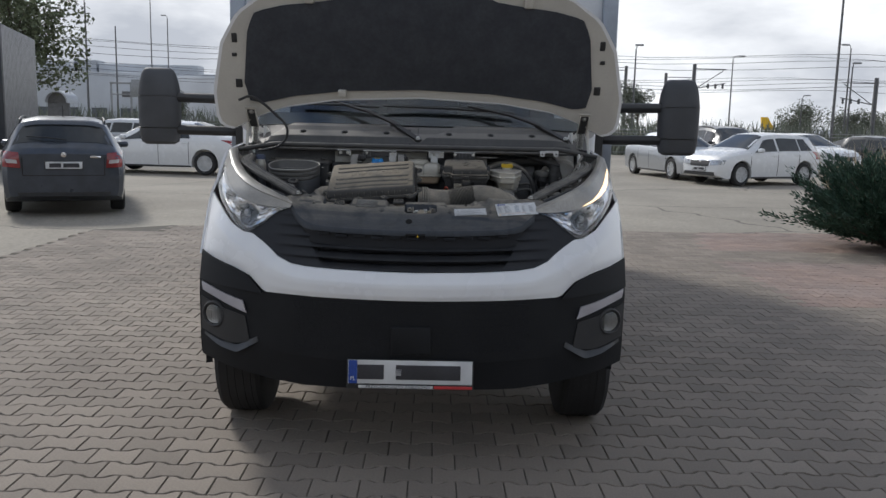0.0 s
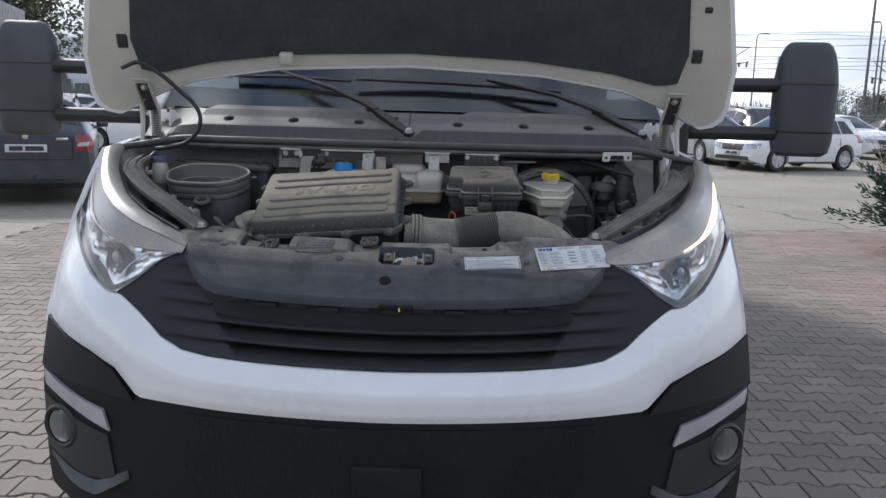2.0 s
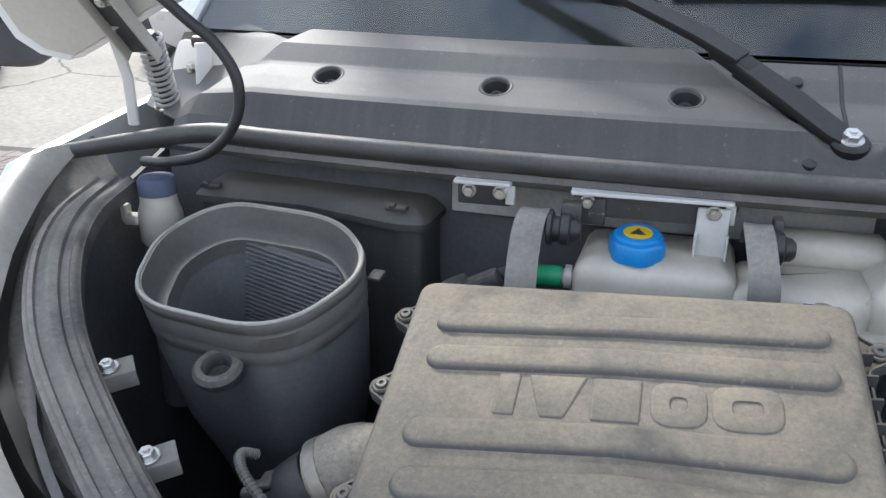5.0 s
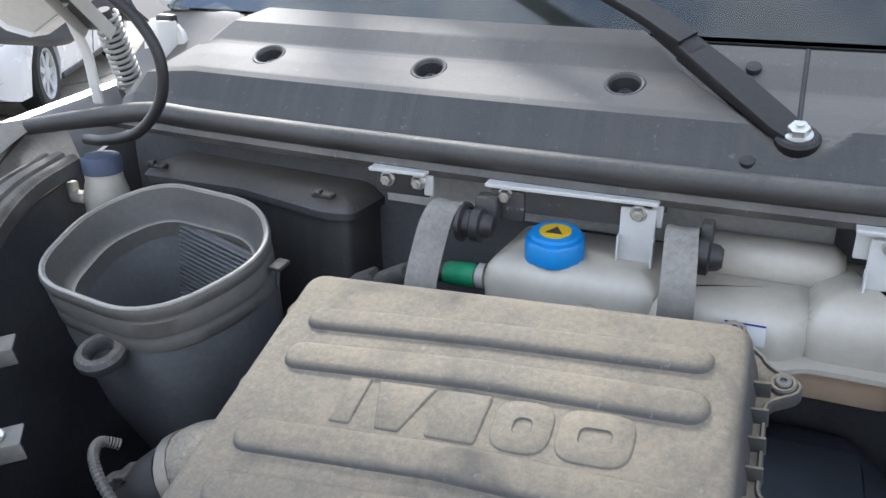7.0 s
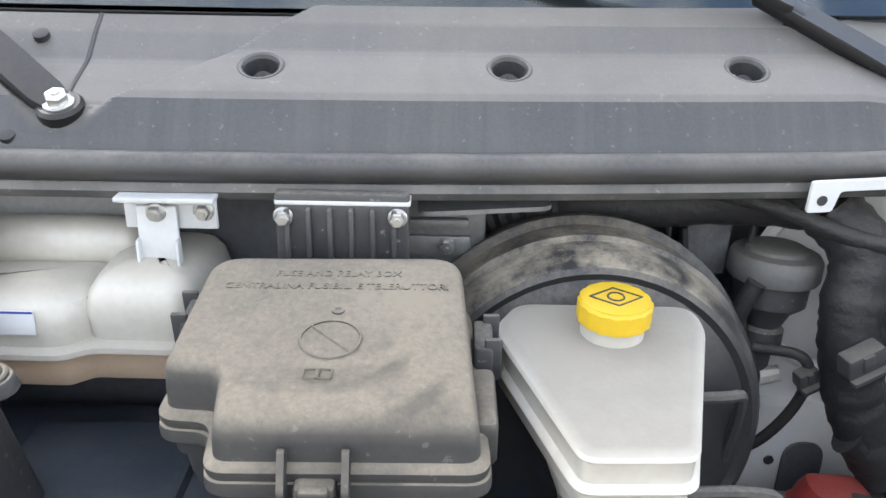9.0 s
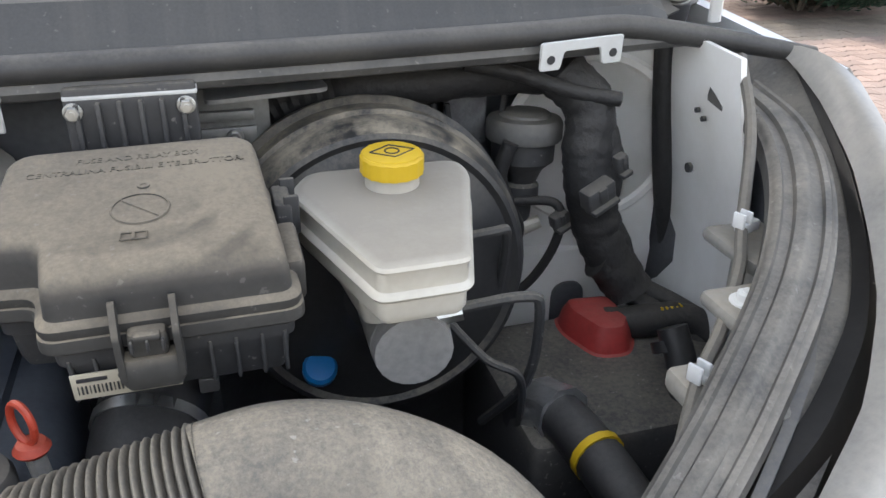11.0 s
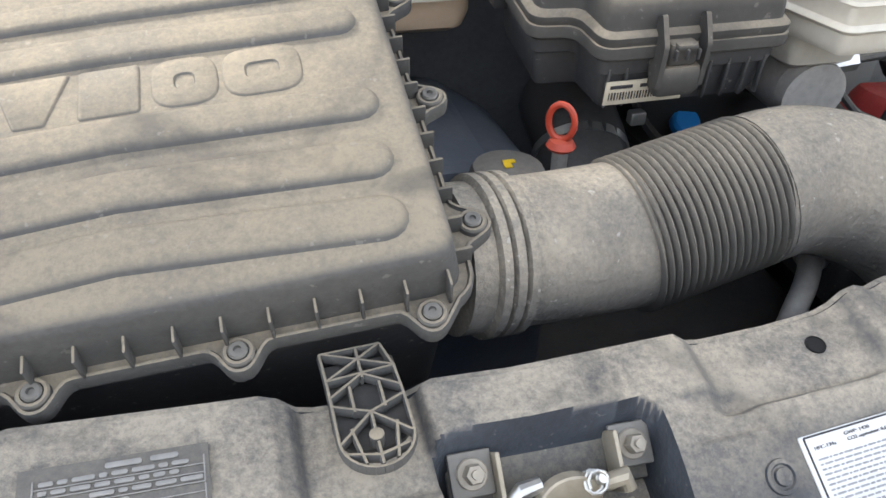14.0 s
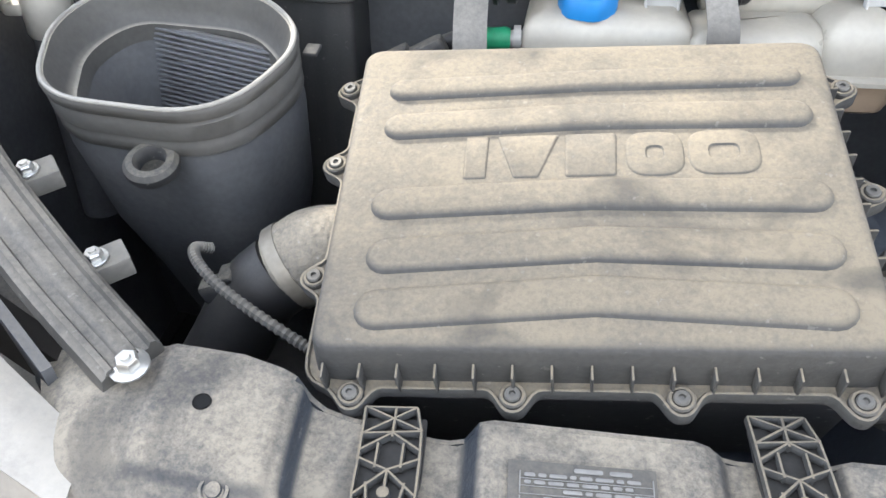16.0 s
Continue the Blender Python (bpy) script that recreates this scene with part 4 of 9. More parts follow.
def cowl_point(u, v):
    x = (u - 0.5) * 2 * (0.762 - 0.11 * v * v)
    sec_ = cowl_section(x)
    k = min(7, int(v * 8 + 1e-6))
    p = Vector(sec_[k]).lerp(Vector(sec_[k + 1]), v * 8 - k)
    pod = max(0.0, min(1.0, (abs(x) - 0.012 - max(0.0, p.x - 4.104) * (1.32 if x > 0 else 1.05)) / 0.014))
    end = max(0.0, min(1.0, (0.762 - 0.11 * v * v - abs(x)) / 0.022))
    return (x, p.x, p.y - 0.010 * (1 - pod * end) * max(0.0, min(1.0, (p.x - 4.10) / 0.02)))


bm = B()
sheet(bm, cowl_point, 480, 72, 0.003)
gone = [f for f in bm.faces if any((f.calc_center_median().x - hx) ** 2 + ((f.calc_center_median().y - hy) * 1.06) ** 2 < 0.0168 ** 2 for hx, hy in HOLES)]
bmesh.ops.delete(bm, geom=gone, context="FACES")
cowl = part("scuttle_panel", bm, M_cowl, truck, "dusty grey plastic scuttle panel below the windscreen", 14)
for x, y in HOLES:
    mh = frame_at((x, y, 1.4325), (1, 0, 0), (0, 1, 0.46))
    bm = B()
    rings(bm, [[(r * math.cos(2 * math.pi * k / 28), r * math.sin(2 * math.pi * k / 28), z) for k in range(28)] for r, z in ((0.0200, -0.0010), (0.0184, 0.0003), (0.0162, -0.0006), (0.0143, -0.0040))], False, True, mh)
    part("recess_rim", bm, M_cowl, cowl)
    bm = B()
    rings(bm, [[(r * math.cos(2 * math.pi * k / 28), r * math.sin(2 * math.pi * k / 28), z) for k in range(28)] for r, z in ((0.0144, -0.0036), (0.0128, -0.010), (0.0100, -0.017))], False, True, mh)
    part("screw_recess", bm, M_black, cowl)
    bm = B()
    lathe(bm, [(0.0125, -0.0175), (0.0125, -0.0150), (0.0070, -0.0150), (0.0062, -0.0105), (0.003, -0.0100), (0.0005, -0.012)], 16, mh)
    part("screw", bm, M_black, cowl)
for s in (-1, 1):
    bm = B()
    sheet(bm, lambda u, v: V(s * 0.745, 4.152, 1.362).lerp(V(s * 0.86, 4.24, 1.366), u).lerp(V(s * 0.62, 4.262, 1.448).lerp(V(s * 0.86, 4.40, 1.480), u), v), 6, 8, 0.004)
    part("scuttle_end", bm, M_cowl, truck)
bm = B()
sheet(bm, lambda u, v: (-0.41 + 0.455 * u, 4.140 + 0.085 * (-0.41 + 0.455 * u) ** 2, 1.285 + 0.066 * v), 8, 2, 0.006)
part("scuttle_crossmember", bm, mat("pale_bay_paint", (0.50, 0.505, 0.49), 0.5, var=(0.40, 0.40, 0.385), vscale=12, dust=0.3), truck, "pale painted crossmember under the scuttle")
bm = B()
tube(bm, [V(*cowl_point(0.5, 0.40 + 0.06 * k)) + V(0, 0, 0.0003) for k in range(11)], 0.0022, 6, 0.5)
part("seam_strip", bm, M_black, cowl)
for x, y in ((-0.045, 4.196), (-0.037, 4.096)):
    bm = B()
    lathe(bm, [(0.0075, -0.01), (0.007, 0.001), (0.004, 0.002), (0.0005, 0.0016)], 14, frame_at((x, y, 1.4485 if y > 4.18 else 1.3865), (1, 0, 0), (0, 1, 0.6)))
    part("screw", bm, M_black, cowl)
bm = B()
tube(bm, spline([(x, 4.081 + 0.085 * x * x - 0.9 * max(0, abs(x) - 0.74) ** 1.5, 1.367 - 0.16 * max(0, abs(x) - 0.70)) for x in [-0.91 + 0.07 * k for k in range(27)]], 3), [0.0095 + 0.003 * min(1.0, min(i, 78 - i) / 6) for i in range(79)], 12)
seal = part("bonnet_seal", bm, mat("dusty_bonnet_seal", (0.034, 0.034, 0.035), 0.42, var=(0.05, 0.049, 0.047), vscale=14, fine=260, bump=0.25, dust=0.5, dustcol=(0.27, 0.25, 0.22), dmin=0.25, dmax=1.0, dlow=0.35, dfine=0.5), truck, "dusty black rubber bonnet seal")
bm = B()
tube(bm, [(x, 4.081 + 0.085 * x * x, 1.3495) for x in [-0.80 + 0.05 * k for k in range(33)]], 0.009, 8)
part("seal_foot", bm, M_seal, seal)

# firewall, inner wings, floor
bm = B()
sheet(bm, lambda u, v: ((u - 0.5) * 1.64, 4.10 + 0.06 * v + 0.09 * ((u - 0.5) * 1.64) ** 2 + 0.16 * max(0.0, 0.85 - v) + 0.10 * max(0.0, min(1.0, (u - 0.66) / 0.06)), 0.55 + 0.82 * v), 50, 10, 0.01)
part("firewall", bm, M_dark, truck, "dark engine bay firewall")
bm = B()
sheet(bm, lambda u, v: (0.640 + 0.17 * u, 4.228 - 0.03 * u, 0.85 + 0.50 * v), 8, 8, 0.006)
part("firewall_panel", bm, M_baywhite, truck, "white painted firewall panel")
for s in (-1, 1):
    def wall(u, v, s=s):
        p = lerp_path([(0.57, 3.66), (0.68, 3.75), (0.785, 3.88), (0.835, 4.0), (0.845, 4.28)], u)
        zt = 1.16 + 0.155 * u
        return (s * (p.x - 0.05 * (1 - v)), p.y + 0.02 * (1 - v), 0.6 + (zt - 0.6) * v)
    bm = B()
    sheet(bm, wall, 14, 8, 0.008)
    part("inner_wing", bm, M_dark, truck)
    # dusty seal rail from the slam panel corner round to the hinge
    rail = spline([(s * 0.512, 3.664, 1.168), (s * 0.600, 3.727, 1.208), (s * 0.700, 3.815, 1.248), (s * 0.772, 3.91, 1.277), (s * 0.812, 4.0, 1.297), (s * 0.818, 4.085, 1.312)], 8)
    ribs = [(-1.06, -0.012), (-1.0, -0.001), (-0.90, 0.0005), (-0.84, 0.0035), (-0.66, 0.0045), (-0.58, 0.0010), (-0.30, 0.0), (-0.22, 0.0040), (0.06, 0.0052), (0.22, 0.0040), (0.30, 0.0), (0.56, -0.0015), (0.64, 0.0015), (0.82, 0.0010), (0.90, -0.0030), (1.02, -0.0045), (1.08, -0.014)]
    loops = []
    for i, p in enumerate(rail):
        t = (rail[min(i + 1, len(rail) - 1)] - rail[max(0, i - 1)]).normalized()
        side = V(t.y * s, -t.x * s, 0).normalized()
        w = 0.0235 + 0.006 * i / len(rail)
        loops.append([p + side * w * a + V(0, 0, h) for a, h in ribs] + [p + side * w * a + V(0, 0, -0.017) for a in (1.06, -1.04)])
    bm = B()
    rings(bm, loops)
    r_ob = part("wing_rail", bm, M_seal, truck, "dusty ribbed rubber rail along the wing", 50)
    bm = B()
    hexbolt(bm, frame_at((s * 0.512, 3.659, 1.166), (1, 0, 0), (0, 1, 0.2)), 0.0085, 0.008, 1.7)
    part("bolt", bm, M_steel, r_ob)
    # flange between rail and headlamp
    def flange(u, v, s=s):
        a = lerp_path([(0.525, 3.645, 1.130), (0.61, 3.72, 1.168), (0.70, 3.80, 1.205), (0.77, 3.90, 1.245), (0.82, 4.02, 1.285), (0.84, 4.14, 1.30)], u)
        b = lerp_path([(0.50, 3.60, 1.118), (0.62, 3.655, 1.150), (0.735, 3.74, 1.20), (0.83, 3.86, 1.262), (0.885, 3.99, 1.325), (0.91, 4.16, 1.36)], u)
        p = a.lerp(b, v)
        return (s * p.x, p.y + 0.02 * v, p.z - 0.022)
    bm = B()
    sheet(bm, flange, 18, 6, 0.006)
    part("wing_flange", bm, M_seal, truck)
bm = B()
rbox(bm, (0, 4.0, 0.62), (1.5, 0.9, 0.06), 0.02)
part("bay_floor", bm, M_dark, truck)


# slam panel
def ramp(v, a, b):
    w = max(0.0, min(1.0, (v - a) / (b - a)))
    return w * w * (3 - 2 * w)


def pocket(x, y):
    """How deep inside the rounded latch pocket a place lies, 0 to 1."""
    qx, qy = abs(x - 0.028) - 0.053, abs(y - 3.570) - 0.018
    d = math.hypot(max(qx, 0.0), max(qy, 0.0)) + min(max(qx, qy), 0.0) - 0.014
    return ramp(-d, -0.002, 0.003)


def slam_rear(x):
    return interp(x, [(-0.60, 3.690), (-0.57, 3.690), (-0.44, 3.680), (-0.36, 3.656), (-0.30, 3.645), (-0.12, 3.640), (0.02, 3.636), (0.20, 3.642), (0.28, 3.650), (0.40, 3.668), (0.57, 3.688), (0.60, 3.688)])


def slam_z(y, x):
    d = y - 0.26 * x * x * max(0.0, min(1.0, (3.62 - y) / 0.16))
    return interp(d, [(3.40, 1.026), (3.425, 1.034), (3.445, 1.046), (3.455, 1.0505), (3.47, 1.056), (3.493, 1.068), (3.512, 1.082), (3.528, 1.098), (3.545, 1.110), (3.558, 1.118), (3.570, 1.124), (3.582, 1.129), (3.60, 1.134), (3.635, 1.140), (3.70, 1.148)]) + 0.05 * x * x


def crisp(v, a, b):
    """A tighter step about the middle of a and b."""
    m, h = (a + b) / 2, (b - a) * 0.30
    return ramp(v, m - h, m + h)


def relief(x, y):
    """Pressed recesses and steps along the shelf."""
    d = y - 0.10 * x * x
    shelf = crisp(d, 3.560, 3.575)
    h = 0.0
    h -= 0.020 * crisp(x, -0.398, -0.384) * (1 - crisp(x, -0.290, -0.262)) * crisp(d, 3.560, 3.582)
    h -= 0.010 * crisp(x, -0.120, -0.104) * (1 - crisp(x, -0.046, -0.034)) * crisp(d, 3.564, 3.586)
    h -= 0.010 * crisp(x, 0.124, 0.150) * (1 - ramp(x, 0.236, 0.268)) * crisp(d, 3.578, 3.592)
    h -= 0.004 * ramp(x, 0.100, 0.116) * (1 - ramp(x, 0.148, 0.162)) * crisp(d, 3.566, 3.574) * (1 - crisp(d, 3.594, 3.604))
    h += 0.004 * crisp(x, 0.250, 0.262) * (1 - crisp(x, 0.268, 0.282)) * crisp(d, 3.582, 3.60)
    h += 0.005 * (crisp(x, -0.505, -0.485) * (1 - crisp(x, -0.41, -0.392)) + crisp(x, -0.278, -0.262) * (1 - crisp(x, -0.128, -0.115))) * shelf
    h += 0.003 * crisp(x, 0.280, 0.295) * crisp(d, 3.575, 3.59)
    seat = crisp(x, 0.300, 0.330) * (1 - crisp(x, 0.558, 0.580)) * crisp(y, 3.505, 3.530) * (1 - crisp(y, 3.634, 3.652))
    h += seat * (1.1208 - 0.040 * (x - 0.442) + 0.683 * (y - 3.5805) - slam_z(y, x) - h)
    flat = crisp(x, 0.158, 0.168) * (1 - crisp(x, 0.314, 0.326)) * crisp(y, 3.512, 3.528) * (1 - crisp(y, 3.566, 3.576))
    h += flat * (1.1105 + 0.006 * (x - 0.2415) + 0.63 * (y - 0.06 * (x - 0.2415) - 3.549) - slam_z(y, x) - h)
    h -= 0.9 * max(0.0, abs(x) - 0.535) ** 1.3
    h -= 0.050 * pocket(x, y)
    return h


def slam_front(x):
    return min(slam_rear(x) - 0.01, 3.437 + 0.26 * x * x + 4.0 * max(0.0, abs(x) - 0.40) ** 2)


def slam(u, v):
    x = (u - 0.5) * 1.20
    y0, y1 = slam_front(x), slam_rear(x)
    y = y0 + (y1 - y0) * v
    return (x, y, slam_z(y, x) + relief(x, y))


bm = B()
sheet(bm, slam, 380, 76, 0.004)
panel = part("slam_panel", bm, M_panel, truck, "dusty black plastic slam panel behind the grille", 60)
bm = B()
sheet(bm, lambda u, v: (lambda x: (x, slam_rear(x) + 0.001, 1.04 + (slam_z(slam_rear(x), x) + relief(x, slam_rear(x)) - 1.041) * v))((u - 0.5) * 1.20), 120, 2, 0.004)
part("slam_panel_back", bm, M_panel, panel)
bm = B()
sheet(bm, lambda u, v: (lambda x: (x, slam_front(x) - 0.008 * math.sin(v * 1.57), slam_z(slam_front(x), x) + relief(x, slam_front(x)) + 0.0002 - 0.004 * v - 0.020 * v * v - 0.02 * v * max(0.0, abs(x) - 0.4) * 5))((u - 0.5) * 1.20), 120, 5, 0.004, back=(0, 1, 0))
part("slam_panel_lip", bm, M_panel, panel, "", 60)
bm = B()
sheet(bm, lambda u, v: (lambda x: (x, slam_front(x) + 0.020, slam_z(slam_front(x), x) - 0.006 - 0.075 * v))((u - 0.5) * 1.0), 60, 3, 0.004)
part("panel_skirt", bm, M_grille, panel)


def on_slam(x, y, lift=0.0):
    """A pose lying on the slam panel."""
    z = slam_z(y, x) + relief(x, y)
    dz = (slam_z(y + 0.012, x) - slam_z(y - 0.012, x)) / 0.024
    dx = (slam_z(y, x + 0.02) - slam_z(y, x - 0.02)) / 0.04
    m = frame_at((x, y, z), (1, 0, dx), (0, 1, dz))
    return m @ Matrix.Translation((0, 0, lift))

# ---- air filter box ----
AB = frame_at((-0.195, 3.671, 1.154), (1, -0.015, 0.090), (0, 1, 0.362))
outl = rpoly([(-0.207, 0.003), (0.205, 0.001), (0.204, 0.316), (-0.203, 0.332)], [0.026, 0.026, 0.026, 0.026], 5)
screws = [(-0.168, -0.001), (-0.054, -0.001), (0.058, -0.002), (0.172, -0.003), (0.213, 0.056), (0.213, 0.169), (0.213, 0.281), (-0.210, 0.097), (-0.210, 0.213), (-0.210, 0.303), (0.056, 0.332), (0.175, 0.329), (-0.10, 0.334)]


def scallop(loop, centres, r):
    """The loop, bulging outwards round each centre."""
    pts = []
    for i, p in enumerate(loop):
        q = loop[(i + 1) % len(loop)]
        n = max(1, int((q - p).length / 0.0032))
        pts += [p.lerp(q, k / n) for k in range(n)]
    m = len(pts)
    out, nor = [], []
    for i, p in enumerate(pts):
        t = (pts[(i + 1) % m] - pts[i - 1]).normalized()
        n = Vector((t.y, -t.x))
        best = 0.0
        for c in centres:
            d = Vector(c) - p
            along = abs(d.dot(t))
            if along < r and d.length < 0.04:
                best = max(best, d.dot(n) + math.sqrt(r * r - along * along))
        out.append(best)
        nor.append(n)
    for _ in range(2):
        out = [(out[i - 1] + 2 * out[i] + out[(i + 1) % m]) / 4 for i in range(m)]
    return [p + n * o for p, n, o in zip(pts, nor, out)]


rim = scallop(outl, screws, 0.0135)
bm = B()
stack(bm, rim, [(0.003, -0.013), (0.0005, -0.011), (0.0, -0.001), (0.001, 0.0012), (0.0028, 0.0014), (0.0040, -0.0010), (0.0075, -0.0012)], AB)
abox = part("air_filter_box", bm, M_lid, truck, "dusty grey ribbed plastic air filter box")
bm = B()
stack(bm, outl, [(0.0085, -0.004), (0.0085, 0.0), (0.0092, 0.005), (0.0110, 0.018), (0.0128, 0.0300), (0.0145, 0.0348), (0.0178, 0.0378), (0.0235, 0.0390)], AB)
part("lid", bm, M_lid, abox, "", 50)
for x, y in screws:
    bm = B()
    lathe(bm, [(0.0098, -0.004), (0.0096, 0.0030), (0.0085, 0.0042), (0.0066, 0.0040), (0.006, 0.002)], 16, AB @ Matrix.Translation((x, y, 0)))
    lug = part("screw_boss", bm, M_lid, abox)
    bm = B()
    lathe(bm, [(0.0060, 0.002), (0.0060, 0.0050), (0.005, 0.0062), (0.0024, 0.0062), (0.0020, 0.0042)], 14, AB @ Matrix.Translation((x, y, 0)))
    part("screw", bm, M_screw, lug)
for y, x0, x1, w, bow in ((0.0455, -0.163, 0.168, 0.031, 0.0105), (0.0905, -0.160, 0.169, 0.029, 0.0085), (0.1385, -0.162, 0.170, 0.028, 0.0060), (0.2185, -0.161, 0.170, 0.026, 0.0045), (0.2605, -0.161, 0.168, 0.022, 0.0025)):
    bm = B()
    n = 12
    hw = w / 2
    lp = [Vector((x0 + hw - hw * math.sin(math.pi * k / 8), y + hw * math.cos(math.pi * k / 8))) for k in range(9)]
    lp += [Vector((x0 + (x1 - x0) * 0.5, y - hw + bow))]
    lp += [Vector((x1 - hw + hw * math.sin(math.pi * k / 8), y - hw * math.cos(math.pi * k / 8))) for k in range(9)]
    lp += [Vector((x0 + (x1 - x0) * 0.5, y + hw + bow))]
    stack(bm, lp, [(-0.002, 0.0375), (0.0, 0.0410), (0.002, 0.0430), (0.005, 0.0437)], AB)
    part("raised_rib", bm, M_lid, abox)
# five raised plain shapes where the maker's mark is moulded
def mark(loop, hole=None):
    bm = B()
    if hole:
        rings(bm, [[(*p, z) for p in lp] for lp, z in ((inset(loop, -0.0012), 0.0384), (loop, 0.0398), (inset(loop, 0.0008), 0.0403), (hole, 0.0403), (inset(hole, 0.0012), 0.0388))], False, True, AB)
    else:
        stack(bm, loop, [(-0.0012, 0.0384), (0.0, 0.0398), (0.0008, 0.0403)], AB)
    part("raised_mark", bm, M_lid, abox)


mark(rpoly([(-0.0935, 0.162), (-0.0770, 0.162), (-0.0755, 0.204), (-0.0930, 0.204)], 0.002, 3))
mark(rpoly([(-0.055, 0.162), (-0.037, 0.162), (-0.021, 0.204), (-0.068, 0.204)], 0.002, 3))
mark(rpoly([(-0.0160, 0.162), (0.0215, 0.162), (0.0230, 0.204), (-0.0150, 0.204)], 0.003, 3))
for x0, x1 in ((0.030, 0.072), (0.076, 0.127)):
    mark(rpoly([(x0, 0.161), (x1, 0.161), (x1, 0.204), (x0, 0.204)], 0.017, 6), rpoly([(x0 + 0.014, 0.175), (x1 - 0.014, 0.175), (x1 - 0.014, 0.190), (x0 + 0.014, 0.190)], 0.006, 6))
# fins on the front and on the right flank
for k in range(15):
    bm = B()
    rbox(bm, (-0.186 + 0.0265 * k, 0.0085, 0.009), (0.0020, 0.012, 0.022), 0.0008, AB)
    part("fin", bm, M_lid, abox)
for k in range(11):
    bm = B()
    rbox(bm, (0.1995, 0.03 + 0.024 * k, 0.005), (0.012, 0.0025, 0.018), 0.0008, AB)
    part("fin", bm, M_lid, abox)
bm = B()
stack(bm, rpoly([(-0.195, 0.016), (0.195, 0.014), (0.193, 0.305), (-0.19, 0.315)], 0.02), [(0.03, -0.17), (0.012, -0.16), (0.0, -0.02), (0.0, -0.008)], AB)
part("lower_case", bm, M_bayblack, abox)

# lattice feet in front of the box
for x, y, z, tilt in ((-0.328, 3.620, 1.131, 0.11), (-0.0705, 3.624, 1.1445, 0.05)):
    m = frame_at((x, y, z), (1, 0, 0.06), (0, 1, tilt))
    bm = B()
    w, h = 0.0205, 0.044
    arc = [(-w * math.cos(a), -h * 0.52 - w * math.sin(a)) for a in (math.pi * k / 14 for k in range(15))]
    fr = [(-w * 1.06, h), (-w * 1.02, h * 0.55), (-w, 0.0)] + arc + [(w, 0.0), (w * 0.95, h * 0.55), (w * 0.72, h)]
    bars = list(zip(fr, fr[1:] + fr[:1]))
    bars += [((0, h), (0, h * .45)), ((-w, h * .50), (w, h * .56)), ((-w, h), (w, h * .56)), ((w * .7, h), (-w, h * .50)), ((-w, h * .20), (0, h * .52)), ((w, h * .20), (0, h * .52)),
             ((-w * .42, h * .34), (-w * .42, -h * .1)), ((w * .42, h * .34), (w * .42, -h * .1)), ((-w, h * .06), (0, -h * .14)), ((w, h * .06), (0, -h * .14)), ((0, -h * .14), (0, -h * .95)),
             ((0, -h * .14), (-w * .95, -h * .55)), ((0, -h * .14), (w * .95, -h * .55)), ((-w * .62, -h * .35), (-w * .42, -h * .9)), ((w * .62, -h * .35), (w * .42, -h * .9)), ((-w * .8, -h * .72), (0, -h * .82)), ((w * .8, -h * .72), (0, -h * .82))]
    for p, q in bars:
        tube(bm, [m @ V(*p, 0), m @ V(*q, 0)], 0.0015, 6, 2.4)
    lathe(bm, [(0.0042, -0.004), (0.0042, 0.0042), (0.0030, 0.0048)], 12, m @ Matrix.Translation((0, -h * 0.52, 0)))
    part("lattice_foot", bm, M_lid, abox, "moulded lattice foot")
    bm = B()
    stack(bm, rpoly([(-w * 1.1, -h * 0.5), (w * 1.1, -h * 0.5), (w * 1.05, h * 1.0), (-w * 1.05, h * 1.0)], [0.02, 0.02, 0.002, 0.002], 5), [(0, -0.0075), (0, -0.0045)], m @ Matrix.Translation((0, -0.004, 0)))
    part("foot_plate", bm, M_black, abox)

# small hose into the left flank, with its corrugated cable
bm = B()
tube(bm, spline([(-0.392, 3.835, 1.150), (-0.425, 3.827, 1.145), (-0.450, 3.820, 1.132)], 5), [0.038, 0.039, 0.040, 0.041, 0.041, 0.041, 0.040, 0.039, 0.038, 0.037, 0.036], 20)
part("breather_elbow", bm, M_duct, abox)
bm = B()
tube(bm, spline([(-0.448, 3.820, 1.133), (-0.472, 3.812, 1.112), (-0.50, 3.80, 1.065), (-0.535, 3.785, 1.0), (-0.56, 3.78, 0.90)], 5), 0.036, 20)
part("breather_hose", bm, M_rubber, abox)
bm = B()
c0 = V(-0.446, 3.821, 1.134)
tube(bm, [c0, c0 + V(0.010, 0.003, 0.006)], 0.0400, 22)
part("hose_clamp", bm, M_brass, abox)
bm = B()
pts = spline([(-0.506, 3.812, 1.158), (-0.515, 3.800, 1.166), (-0.508, 3.784, 1.164), (-0.488, 3.770, 1.152), (-0.455, 3.757, 1.135), (-0.418, 3.745, 1.118), (-0.395, 3.738, 1.108)], 14)
tube(bm, pts, [0.0054 if i % 2 else 0.0042 for i in range(len(pts))], 8)
part("corrugated_cable", bm, mat("grey_corrugated_sleeve", (0.10, 0.10, 0.098), 0.6, dust=0.5), truck)
bm = B()
rbox(bm, (0, 0, 0), (0.035, 0.02, 0.018), 0.004, frame_at((-0.500, 3.802, 1.126), (1, 0.1, 0.35), (0, 1, 0)))
rbox(bm, (0.01, 0, 0.010), (0.014, 0.026, 0.006), 0.002, frame_at((-0.500, 3.802, 1.126), (1, 0.1, 0.35), (0, 1, 0)))
part("sensor_plug", bm, M_bayblack, truck)

